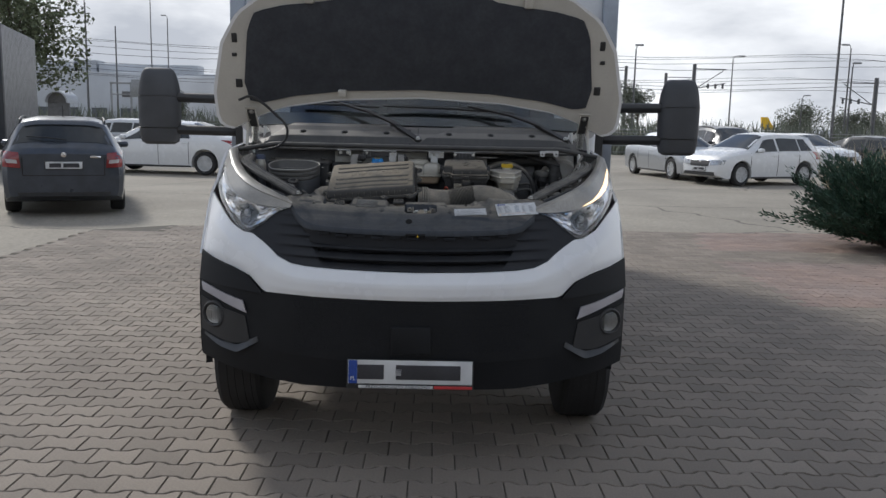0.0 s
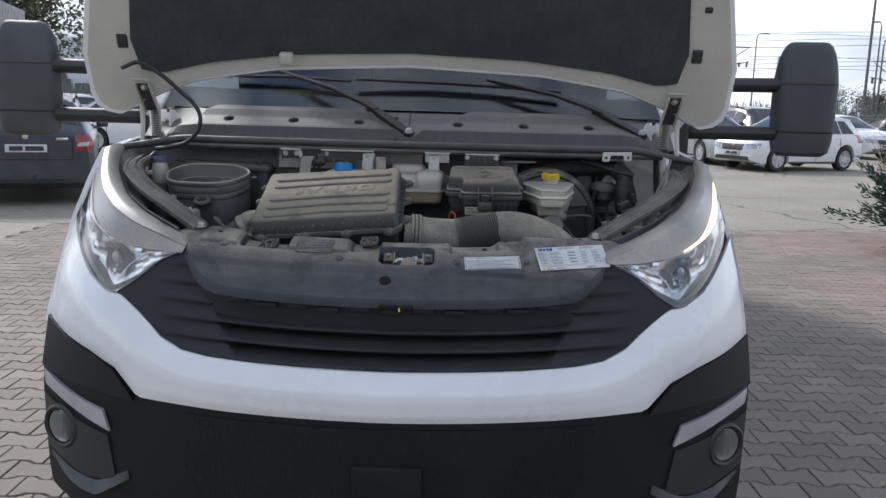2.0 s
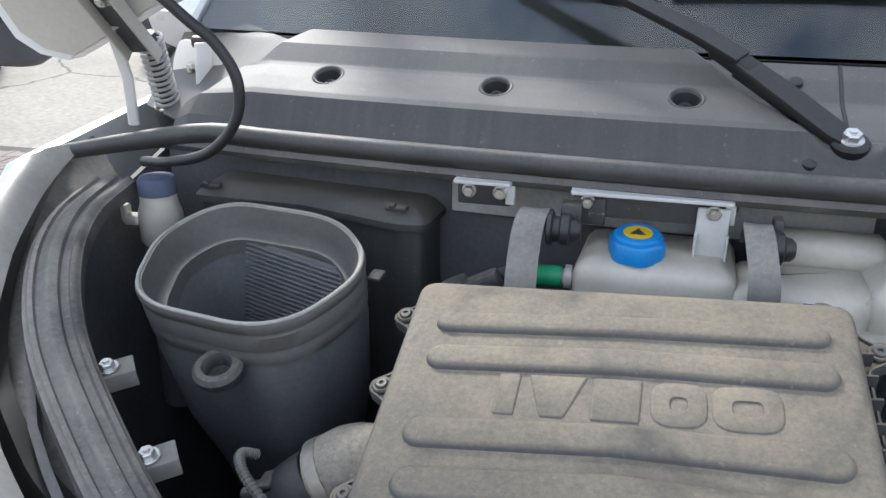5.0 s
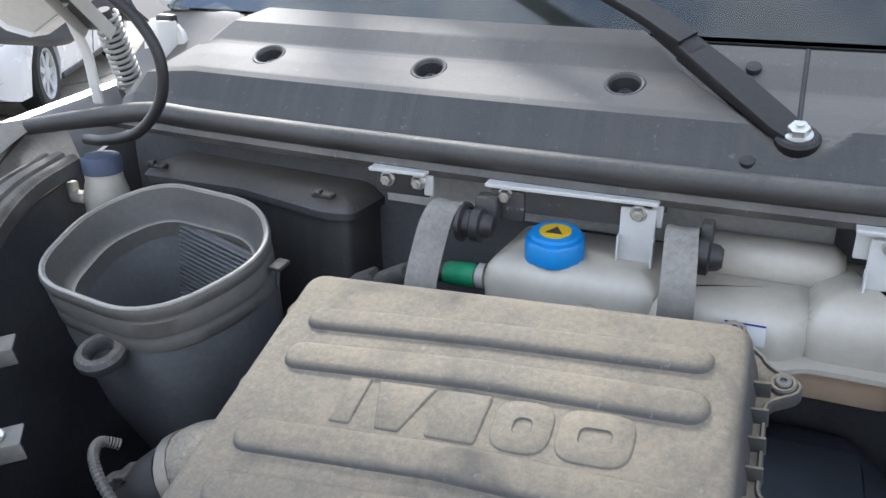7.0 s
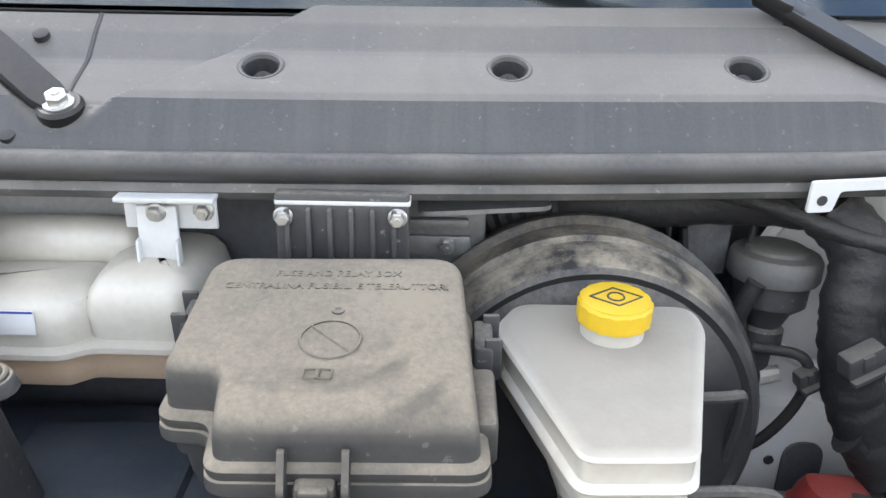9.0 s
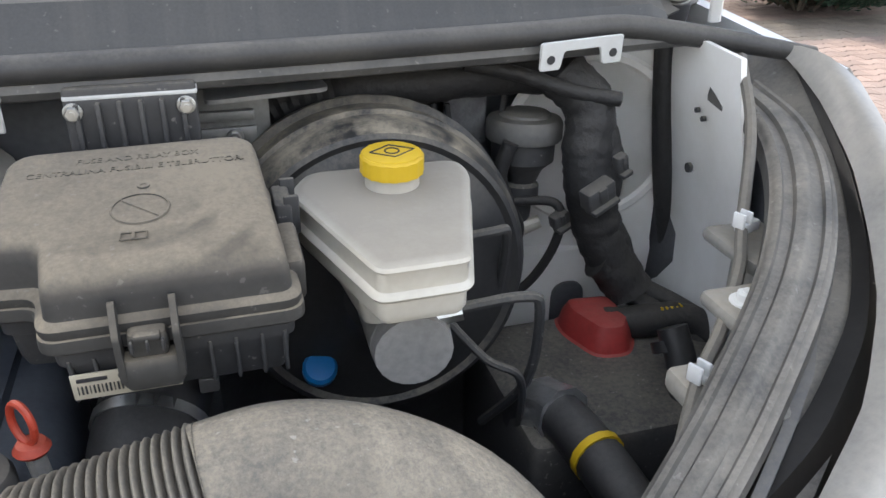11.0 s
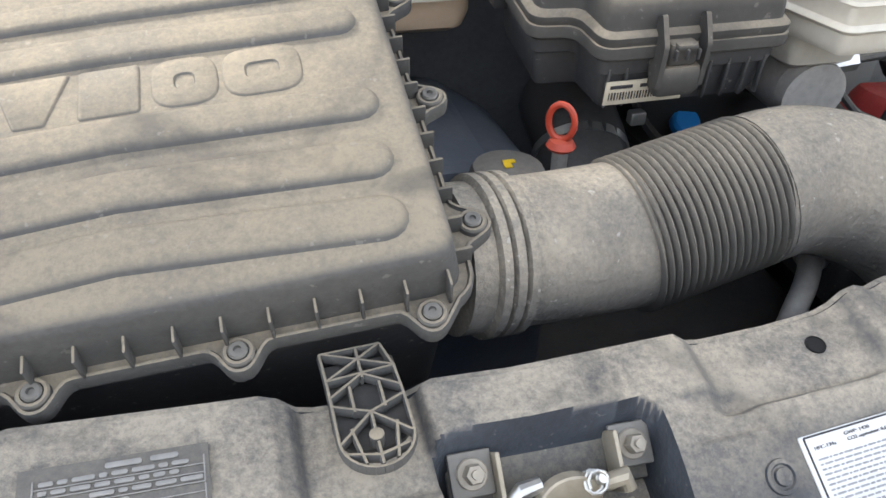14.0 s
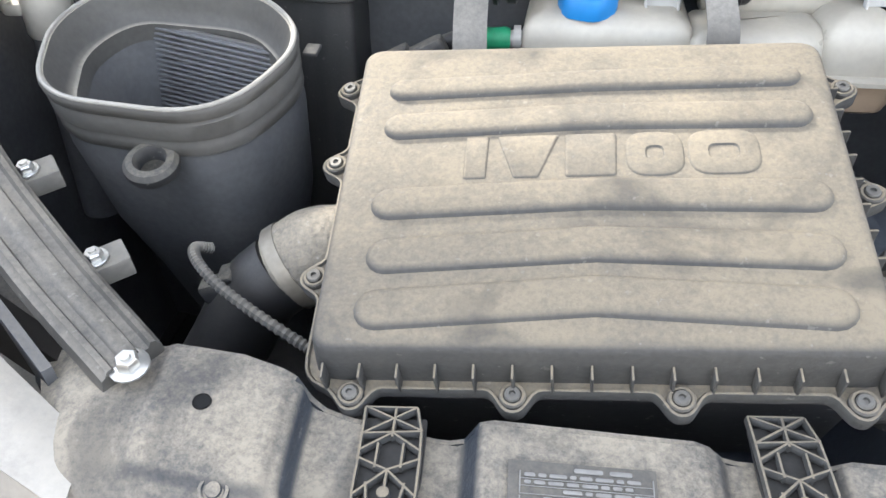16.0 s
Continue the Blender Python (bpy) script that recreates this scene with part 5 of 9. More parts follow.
# ---- intake duct ----
neck = spline([(0.008, 3.751, 1.142), (0.045, 3.755, 1.139), (0.09, 3.762, 1.133), (0.160, 3.772, 1.128)], 5)
bm = B()
tube(bm, neck, [0.0545 + 0.0035 * (i / (len(neck) - 1)) ** 2 for i in range(len(neck))], 32)
duct = part("intake_duct", bm, M_duct, truck, "dusty grey rubber intake duct with a ribbed bellows")
d = (neck[2] - neck[0]).normalized()
for k in range(3):
    bm = B()
    a = neck[0] + d * (0.022 + 0.0100 * k)
    tube(bm, [a - d * 0.0052, a - d * 0.0030, a + d * 0.0030, a + d * 0.0052], [0.0550, 0.0598, 0.0598, 0.0550], 32)
    part("cuff_rib", bm, M_duct, duct)
a, b = V(0.156, 3.771, 1.127), V(0.268, 3.780, 1.149)
pts, rs = [], []
for i in range(109):
    t = i / 108
    pts.append(a.lerp(b, t))
    rs.append(0.0600 + (0.0024, 0.0034, 0.0026, -0.0022, -0.0046, -0.0022)[i % 6] - 0.001 * t)
bm = B()
tube(bm, pts, rs, 32)
part("bellows", bm, mat("bellows_rubber", (0.060, 0.060, 0.058), 0.65, var=(0.085, 0.082, 0.077), bump=0.3, dust=0.65, dustcol=(0.36, 0.32, 0.255), dmin=-0.1), duct, "", 60)
el = spline([(0.258, 3.779, 1.147), (0.310, 3.786, 1.149), (0.365, 3.778, 1.138), (0.417, 3.752, 1.113), (0.450, 3.712, 1.070), (0.462, 3.68, 1.01), (0.468, 3.67, 0.95)], 6)
bm = B()
tube(bm, el, [0.0612 - 0.002 * i / len(el) for i in range(len(el))], 28)
part("elbow", bm, M_duct, duct, "", 60)
bm = B()
k = 21
dd = (el[k + 1] - el[k - 1]).normalized()
for j in range(2):
    tube(bm, [el[k] + dd * 0.012 * j - dd * 0.003, el[k] + dd * 0.012 * j, el[k] + dd * 0.012 * j + dd * 0.003], [0.060, 0.065, 0.060], 24)
part("end_band", bm, M_duct, duct)

# ---- engine under it ----
bm = B()
stack(bm, rpoly([(-0.10, 3.74), (0.06, 3.80), (0.140, 3.850), (0.158, 3.92), (0.150, 4.06), (0.105, 4.16), (-0.16, 4.16)], 0.03), [(0.0, 0.80), (0.0, 1.06), (0.006, 1.090), (0.016, 1.104), (0.034, 1.112)])
rbox(bm, (0.02, 4.00, 1.108), (0.16, 0.20, 0.03), 0.013)
part("engine_cover", bm, M_engine, truck, "dark blue-grey moulded engine cover")
bm = B()
lathe(bm, [(0.033, 1.100), (0.033, 1.134), (0.030, 1.140), (0.024, 1.1425), (0.006, 1.1435), (0.0005, 1.1435)], 24, Matrix.Translation((0.096, 3.870, 0.0)))
oil = part("oil_filler_cap", bm, mat("dusty_cap_grey", (0.085, 0.085, 0.085), 0.6, dust=0.4, bump=0.2), truck, "black oil filler cap with yellow mark")
bm = B()
rbox(bm, (0.097, 3.872, 1.1442), (0.011, 0.006, 0.001), 0.0004)
rbox(bm, (0.094, 3.866, 1.1442), (0.007, 0.008, 0.001), 0.0004)
part("cap_mark", bm, M_yellow, oil)
bm = B()
ring = [V(0.141, 3.873, 1.176) + 0.0160 * V(math.cos(a) * 0.52, math.cos(a) * -0.5, math.sin(a)) for a in (2 * math.pi * k / 20 for k in range(20))]
tube(bm, ring + ring[:1], 0.0029, 8)
lathe(bm, [(0.011, 0), (0.013, 0.003), (0.010, 0.008), (0.005, 0.010)], 14, Matrix.Translation((0.143, 3.873, 1.151)))
dip = part("dipstick", bm, mat("orange_red_plastic", (0.50, 0.06, 0.03), 0.5, bump=0.1, dust=0.15), truck, "red dipstick ring handle")
bm = B()
tube(bm, [(0.143, 3.873, 1.153), (0.147, 3.878, 1.09)], 0.007, 10)
part("dipstick_tube", bm, M_alu, dip)
bm = B()
tube(bm, spline([(0.195, 3.90, 1.04), (0.205, 3.945, 1.075), (0.215, 3.99, 1.095), (0.225, 4.06, 1.10)], 5), 0.047, 20)
part("coolant_hose", bm, M_rubber, truck)
bm = B()
c0, c1 = V(0.2085, 3.962, 1.0825), V(0.2105, 3.971, 1.0865)
tube(bm, [c0, c1], 0.0495, 22)
rbox(bm, (0.262, 3.962, 1.125), (0.016, 0.012, 0.014), 0.002)
part("hose_clip", bm, M_steel, truck)
bm = B()
lathe(bm, [(0.014, 0), (0.017, 0.003), (0.017, 0.012), (0.014, 0.016), (0.006, 0.017)], 16, Matrix.Translation((0.362, 4.032, 1.070)) @ pose(0, 0, 0, 40, 0, 0))
part("blue_plug", bm, M_blue, truck, "small bright blue plug")
bm = B()
tube(bm, spline([(0.395, 3.825, 1.055), (0.371, 3.798, 1.055), (0.343, 3.766, 1.048), (0.324, 3.750, 1.022), (0.318, 3.746, 0.92)], 6), 0.0105, 12)
tube(bm, [(0.382, 3.811, 1.0555), (0.378, 3.806, 1.0555), (0.369, 3.796, 1.0545), (0.365, 3.791, 1.053)], [0.013, 0.016, 0.016, 0.0125], 14)
part("aluminium_pipe", bm, M_alu, truck)

# ---- fuse box ----
FB = frame_at((0.230, 3.962, 1.257), (1, 0.0, 0.01), (0, 1, 0.10))
M_fuse = mat("dusty_fuse_lid", (0.038, 0.038, 0.038), 0.6, var=(0.060, 0.058, 0.054), bump=0.4, dust=0.85, dustcol=(0.30, 0.255, 0.19), dmin=0.05, dmax=0.80, dlow=0.5, dsize=8, dfine=0.45, specks=0.12, stain=0.5)
outl = rpoly([(-0.062, -0.094), (0.103, -0.094), (0.094, 0.084), (-0.098, 0.082), (-0.104, -0.047), (-0.066, -0.050)], [0.011, 0.013, 0.024, 0.024, 0.012, 0.010], 6)
bm = B()
rings(bm, [[(p.x, p.y, z + f * 0.085 * (p.y + 0.094) - f * 0.006 * max(0.0, 1 - (p.y + 0.094) / 0.05) ** 2) for p in inset(outl, d)] for d, z, f in ((-0.0035, -0.006, 0), (-0.0045, -0.003, 0), (-0.0045, 0.0015, 0), (-0.002, 0.004, 0), (0.0012, 0.006, 0.1), (0.0022, 0.020, 0.6), (0.0034, 0.0290, 0.95), (0.0050, 0.0325, 1), (0.0080, 0.0350, 1), (0.0125, 0.0364, 1), (0.022, 0.0370, 1), (0.030, 0.0373, 1))], True, True, FB)
fuse = part("fuse_box", bm, M_fuse, truck, "dusty dark fuse and relay box with a front latch", 40)
bm = B()
stack(bm, outl, [(0.001, -0.0045), (-0.0052, -0.0065), (-0.0058, -0.0100), (-0.0058, -0.0160), (-0.0035, -0.0185), (0.002, -0.0190)], FB, False)
part("lid_bead", bm, M_fuse, fuse)
bm = B()
stack(bm, inset(outl, 0.002), [(0.016, -0.070), (0.009, -0.068), (0.006, -0.058), (0.004, -0.036), (0.000, -0.033), (-0.001, -0.018)], FB)
part("fuse_base", bm, M_bayblack, fuse)
bm = B()
rbox(bm, (0.002, -0.101, -0.012), (0.026, 0.016, 0.020), 0.004, FB)
rbox(bm, (0.002, -0.108, -0.004), (0.018, 0.008, 0.006), 0.002, FB)
latch = part("latch", bm, M_fuse, fuse)
bm = B()
for x in (-0.017, 0.021):
    stack(bm, rpoly([(-0.112, -0.040), (-0.094, -0.034), (-0.092, 0.016), (-0.098, 0.020), (-0.112, -0.002)], 0.003, 3), [(0, -0.0022), (0, 0.0022)], FB @ Matrix.Translation((x, 0, 0)) @ frame_at((0, 0, 0), (0, 1, 0), (0, 0, 1)))
stack(bm, rpoly([(-0.019, -0.112), (0.023, -0.112), (0.023, -0.096), (-0.019, -0.096)], [0.008, 0.008, 0.002, 0.002], 4), [(0.003, -0.048), (0.0, -0.042), (0.0, -0.026), (0.002, -0.022)], FB)
part("latch_guard", bm, M_fuse, latch)
for x in (-0.008, 0.002, 0.012):
    bm = B()
    rbox(bm, (x, -0.1125, -0.009), (0.0022, 0.004, 0.009), 0.0006, FB)
    part("grip_rib", bm, M_bayblack, latch)
bm = B()
rbox(bm, (-0.018, -0.0935, -0.050), (0.072, 0.002, 0.022), 0.0008, FB)
lab = part("barcode_label", bm, mat("yellowed_label", (0.60, 0.54, 0.42), 0.6, mottle=0.2), fuse, "yellowed barcode label")
for k in range(22):
    bm = B()
    rbox(bm, (-0.050 + k * 0.0026, -0.0948, -0.0525), (0.0013 if k % 3 else 0.0007, 0.001, 0.007), 0.0002, FB)
    part("bar", bm, M_ink, lab)
for k, (x, w) in enumerate(((-0.040, 0.020), (-0.016, 0.014), (0.004, 0.010))):
    bm = B()
    rbox(bm, (x, -0.0948, -0.0440), (w, 0.001, 0.0030), 0.0002, FB)
    part("print_line", bm, M_ink, lab)
bm = B()
c = [V(0.004 + 0.020 * math.cos(a), -0.020 + 0.019 * math.sin(a), 0.0436 + 0.0016 * math.sin(a)) for a in (2 * math.pi * k / 26 for k in range(26))]
tube(bm, [FB @ p for p in c + c[:1]], 0.0010, 5)
tube(bm, [FB @ V(-0.010, -0.007, 0.0447), FB @ V(0.018, -0.033, 0.0425)], 0.0008, 5)
part("warning_ring", bm, M_fuse, fuse)
bm = B()
lathe(bm, [(0.0048, 0.0452), (0.0044, 0.0468), (0.0024, 0.0468), (0.0018, 0.0460)], 12, FB @ Matrix.Translation((0.006, 0.010, 0)))
part("moulding_dot", bm, M_fuse, fuse)
for words, y, w in (("FUSE AND RELAY BOX", 0.052, 0.090), ("CENTRALINA FUSIBILI E TELERUTTORI", 0.037, 0.158)):
    part("moulded_wording", letters(words, 0.0095, FB @ Matrix.Translation((0.002, y, 0.0373 + 0.085 * (y + 0.094))) @ pose(0, 0, 0, 4.9, 0, 0), 0.0005, w), M_fuse, fuse)
bm = B()
for x in (-0.0045, 0.0045):
    for a, b in (((x - 0.004, -0.058), (x + 0.004, -0.058)), ((x - 0.004, -0.049), (x + 0.004, -0.049)), ((x - 0.004, -0.058), (x - 0.004, -0.049)), ((x + 0.004, -0.058), (x + 0.004, -0.049))):
        tube(bm, [FB @ V(*a, 0.0412), FB @ V(*b, 0.0412)], 0.0007, 5)
part("manual_mark", bm, M_fuse, fuse)
for x in (-0.052, -0.036, 0.040, 0.058, 0.076, 0.092):
    bm = B()
    rbox(bm, (x, -0.0905, -0.046), (0.003, 0.006, 0.036), 0.001, FB)
    part("base_rib", bm, M_bayblack, fuse)
for x, y in ((-0.106, 0.048), (0.106, 0.020)):
    bm = B()
    rbox(bm, (x, y, -0.004), (0.014, 0.036, 0.050), 0.003, FB)
    for e in (-0.015, 0.015):
        rbox(bm, (x * 1.06, y + e, 0.010), (0.012, 0.004, 0.034), 0.001, FB)
    rbox(bm, (x * 1.10, y, 0.004), (0.005, 0.018, 0.016), 0.002, FB)
    part("side_clip", bm, M_bayblack, fuse)
bm = B()
rbox(bm, (0.105, -0.036, -0.006), (0.016, 0.060, 0.036), 0.005, FB)
part("side_step", bm, M_fuse, fuse)

# ---- heat sink module behind it ----
bm = B()
rbox(bm, (0.228, 4.068, 1.312), (0.104, 0.012, 0.085), 0.003)
ecu = part("finned_module", bm, M_bayblack, truck, "black finned control module under the scuttle")
for k in range(6):
    bm = B()
    rbox(bm, (0.186 + k * 0.0165, 4.060, 1.308), (0.004, 0.010, 0.070), 0.0015)
    part("fin", bm, M_bayblack, ecu)
for x in (0.183, 0.271):
    bm = B()
    hexbolt(bm, frame_at((x, 4.0605, 1.336), (1, 0, 0), (0, 0, 1)), 0.0062, 0.006, 1.25)
    part("bolt", bm, M_steel, ecu)
bm = B()
rbox(bm, (0.308, 4.160, 1.288), (0.074, 0.005, 0.068), 0.004)
plate2 = part("mounting_plate", bm, mat("galvanised_plate", (0.30, 0.30, 0.29), 0.45, metal=0.4, bump=0.15), truck)
bm = B()
stack(bm, rpoly([(0.285, 4.10), (0.400, 4.12), (0.395, 4.165), (0.285, 4.165)], 0.012), [(0, 1.322), (0, 1.326)])
part("top_flange", bm, plate2.data.materials[0], plate2)
bm = B()
rbox(bm, (0.302, 4.154, 1.274), (0.060, 0.006, 0.020), 0.002)
rbox(bm, (0.300, 4.152, 1.296), (0.060, 0.008, 0.010), 0.002)
part("lower_tongue", bm, plate2.data.materials[0], plate2)
for x, y, z in ((0.310, 4.150, 1.275), (0.392, 4.205, 1.306)):
    bm = B()
    hexbolt(bm, frame_at((x, y, z), (1, 0, 0), (0, 0, 1)), 0.0055)
    part("bolt", bm, M_steel, plate2)

# ---- brackets under the scuttle ----
def bracket(x0, x1, bolts, tab=None, plate=None):
    bm = B()
    rbox(bm, ((x0 + x1) / 2, 4.076 + 0.085 * x0 * x0, 1.333), (x1 - x0, 0.004, 0.030), 0.0015)
    br = part("scuttle_bracket", bm, plate or M_whitebracket, truck, "painted steel bracket with two bolts")
    bm = B()
    rbox(bm, ((x0 + x1) / 2, 4.072 + 0.085 * x0 * x0, 1.3465), (x1 - x0 + 0.004, 0.026, 0.004), 0.001)
    if plate:
        rbox(bm, (x1, 4.074 + 0.085 * x0 * x0, 1.336), (0.010, 0.004, 0.030), 0.001)
    part("top_edge", bm, M_whitebracket, br)
    if tab:
        bm = B()
        rbox(bm, (tab, 4.070 + 0.085 * x0 * x0, 1.298), (0.032, 0.004, 0.082), 0.0015)
        for e in (-0.0155, 0.0155):
            rbox(bm, (tab + e, 4.066 + 0.085 * x0 * x0, 1.285), (0.0025, 0.010, 0.055), 0.001)
        part("tab", bm, M_whitebracket, br)
    for b in bolts:
        bm = B()
        hexbolt(bm, frame_at((b, 4.0735 + 0.085 * x0 * x0 - (0.004 if tab == b else 0), 1.334), (1, 0, 0), (0, 0, 1)), 0.0062, 0.006, 1.3)
        part("bolt", bm, M_steel, br)


bracket(-0.388, -0.330, (-0.375, -0.341), None, M_bayblack)
bracket(-0.262, -0.105, (-0.247, -0.121), -0.121, M_bayblack)
bracket(0.055, 0.128, (0.082, 0.118), 0.082)
bracket(0.178, 0.279, ())
bm = B()
stack(bm, rpoly([(-0.046, -0.018), (-0.024, -0.018), (-0.020, 0.0), (0.020, 0.0), (0.024, -0.018), (0.046, -0.018), (0.046, 0.010), (-0.046, 0.010)], 0.003, 3), [(0.0006, -0.002), (0, -0.0012), (0, 0.0012), (0.0006, 0.002)], frame_at((0.646, 4.099, 1.353), (1, 0.11, 0.03), (0, -0.1, 1)))
bk = part("scuttle_bracket", bm, M_whitebracket, truck, "pale painted steel bridge bracket with two empty holes")
for x in (-0.035, 0.035):
    bm = B()
    lathe(bm, [(0.0045, 0.0), (0.0045, 0.0006), (0.0005, 0.0006)], 12, frame_at((0.646, 4.099, 1.353), (1, 0.11, 0.03), (0, -0.1, 1)) @ Matrix.Translation((x, -0.007, 0.002)))
    part("bolt_hole", bm, M_bayblack, bk)

# ---- coolant tank ----
bm = B()
lp = rpoly([(-0.258, 4.034), (-0.10, 4.030), (-0.080, 4.020), (0.014, 4.018), (0.030, 4.031), (0.102, 4.030), (0.118, 4.046), (0.122, 4.15), (-0.25, 4.15)], 0.012, 4)
stack(bm, lp, [(0.010, 1.2265), (0.004, 1.2285), (-0.003, 1.2300), (-0.003, 1.2345), (0.0, 1.2360), (0.003, 1.2385)])
# three moulded chambers and a rounded shoulder at the back
stack(bm, rpoly([(-0.258, 4.034), (-0.090, 4.030), (-0.085, 4.15), (-0.25, 4.15)], 0.014, 4), [(0.003, 1.2375), (0.0012, 1.262), (0.004, 1.275), (0.010, 1.283), (0.022, 1.288)])
stack(bm, rpoly([(-0.100, 4.024), (-0.080, 4.020), (0.016, 4.018), (0.040, 4.050), (0.040, 4.11), (-0.10, 4.11)], 0.016, 4), [(0.003, 1.2375), (0.0010, 1.256), (0.0045, 1.269), (0.011, 1.277), (0.022, 1.281), (0.032, 1.282)])
stack(bm, rpoly([(0.026, 4.032), (0.102, 4.031), (0.116, 4.046), (0.120, 4.15), (0.022, 4.15)], 0.016, 4), [(0.003, 1.2375), (0.0005, 1.260), (0.0040, 1.276), (0.011, 1.2865), (0.021, 1.2925), (0.034, 1.295)])
tube(bm, [(-0.078, 4.114, 1.289), (-0.070, 4.114, 1.289), (0.045, 4.114, 1.289), (0.055, 4.114, 1.289)], [0.014, 0.023, 0.023, 0.014], 24)
tank = part("coolant_tank", bm, M_tank, truck, "milky white coolant expansion tank with blue cap", 50)
bm = B()
stack(bm, inset(lp, 0.007), [(0.020, 1.190), (0.006, 1.198), (0.0, 1.212), (0.0, 1.228)])
part("coolant", bm, M_fluid, tank, "amber coolant showing through the lower half")
m = Matrix.Translation((-0.193, 4.066, 1.276)) @ pose(0, 0, 0, 6, 0, 0)
bm = B()
seg = 48
rings(bm, [[(r * (1 + (0.05 if (k // 4) % 2 else 0)) * math.cos(2 * math.pi * k / seg), r * (1 + (0.05 if (k // 4) % 2 else 0)) * math.sin(2 * math.pi * k / seg), z) for k in range(seg)] for r, z in ((0.0275, 0.010), (0.0275, 0.027), (0.0255, 0.030))], True, True, m)
lathe(bm, [(0.0250, 0.029), (0.0245, 0.033), (0.0220, 0.035), (0.0005, 0.035)], 28, m)
cap = part("tank_cap", bm, M_blue, tank, "bright blue screw cap")
bm = B()
lathe(bm, [(0.0150, 0.0345), (0.0150, 0.0357), (0.0005, 0.0358)], 24, m)
part("warning_disc", bm, M_yellow, cap)
bm = B()
rings(bm, [[m @ V(*p, 0.0357) for p in ((-0.008, -0.006), (0.008, -0.006), (0, 0.008))], [m @ V(*p, 0.0363) for p in ((-0.008, -0.006), (0.008, -0.006), (0, 0.008))]])
part("warning_sign", bm, M_ink, cap)
bm = B()
lathe(bm, [(0.024, -0.006), (0.0225, 0.006), (0.022, 0.014)], 24, m)
part("filler_neck", bm, M_tank, tank)
bm = B()
tube(bm, [(-0.240, 4.05, 1.260), (-0.272, 4.05, 1.259)], 0.0085, 14)
tube(bm, [(-0.256, 4.05, 1.260), (-0.263, 4.05, 1.260)], 0.0125, 14)
part("spigot", bm, M_alu, tank)
bm = B()
tube(bm, [(-0.266, 4.05, 1.259), (-0.270, 4.05, 1.259), (-0.294, 4.051, 1.257), (-0.298, 4.051, 1.257)], [0.0105, 0.0118, 0.0118, 0.0105], 16)
part("green_sleeve", bm, M_green, truck, "green sleeve on the hose end")
bm = B()
tube(bm, spline([(-0.296, 4.051, 1.257), (-0.33, 4.055, 1.25), (-0.345, 4.06, 1.22), (-0.348, 4.06, 1.16)], 5), 0.0098, 12)
part("overflow_hose", bm, M_rubber, truck)
band_ = spline([(-0.290, 4.082, 1.296), (-0.294, 4.074, 1.316), (-0.299, 4.060, 1.3225), (-0.303, 4.042, 1.312), (-0.304, 4.022, 1.288), (-0.303, 4.002, 1.262), (-0.302, 3.992, 1.23), (-0.302, 3.99, 1.18)], 5)
bm = B()
sheet(bm, lambda u, v: band_[round(v * (len(band_) - 1))] + V(0.030 * (u - 0.5), 0.002 * math.cos(u * 6.28), 0), 4, len(band_) - 1, 0.005)
part("strap", bm, mat("grey_strap", (0.125, 0.12, 0.112), 0.6, dust=0.7, dustcol=(0.40, 0.38, 0.34)), truck, "dusty grey retaining strap")
band_ = spline([(-0.078, 4.090, 1.300), (-0.079, 4.074, 1.320), (-0.080, 4.056, 1.326), (-0.077, 4.030, 1.310), (-0.074, 4.006, 1.286), (-0.073, 4.001, 1.245), (-0.073, 4.004, 1.19)], 5)
bm = B()
sheet(bm, lambda u, v: band_[round(v * (len(band_) - 1))] + V(0.027 * (u - 0.5), 0.002 * math.cos(u * 6.28), 0), 4, len(band_) - 1, 0.005)
part("strap", bm, bpy.data.materials["grey_strap"], truck, "dusty grey retaining strap")
for x in (-0.268, -0.062):
    bm = B()
    tube(bm, [(x + d, 4.054, 1.310) for d in (-0.018, -0.016, -0.012, -0.010, -0.004, -0.002, 0.006, 0.008, 0.014, 0.018)], [0.010, 0.0175, 0.0185, 0.0135, 0.0135, 0.0165, 0.0165, 0.0125, 0.0115, 0.008], 20)
    part("rubber_bush", bm, M_rubber, truck)
bm = B()
rbox(bm, (-0.180, 4.084, 1.3405), (0.165, 0.005, 0.013), 0.002)
rbox(bm, (-0.245, 4.080, 1.324), (0.034, 0.006, 0.030), 0.003)
rbox(bm, (-0.262, 4.072, 1.318), (0.022, 0.02, 0.034), 0.003)
rbox(bm, (-0.06, 4.072, 1.318), (0.010, 0.02, 0.036), 0.003)
part("carrier", bm, M_bayblack, truck)
bm = B()
rbox(bm, (0, 0, 0), (0.06, 0.022, 0.022), 0.005, frame_at((-0.355, 4.03, 1.245), (1, 0.1, 0.5), (0, 1, 0)))
rbox(bm, (-0.02, 0, 0.008), (0.03, 0.026, 0.018), 0.004, frame_at((-0.355, 4.03, 1.245), (1, 0.1, 0.5), (0, 1, 0)))
part("valve_plug", bm, M_bayblack, truck)

bm = B()
ML = frame_at((-0.019, 4.0188, 1.2610), (1, -0.015, 0), (0, 0.08, 1))
rbox(bm, (0, 0, 0), (0.034, 0.020, 0.0012), 0.0005, ML)
lab = part("tank_label", bm, M_paper, tank, "small white label with a blue edge")
bm = B()
rbox(bm, (0, 0.0088, 0.0008), (0.033, 0.0018, 0.0006), 0.0002, ML)
part("label_bar", bm, M_blueink, lab)

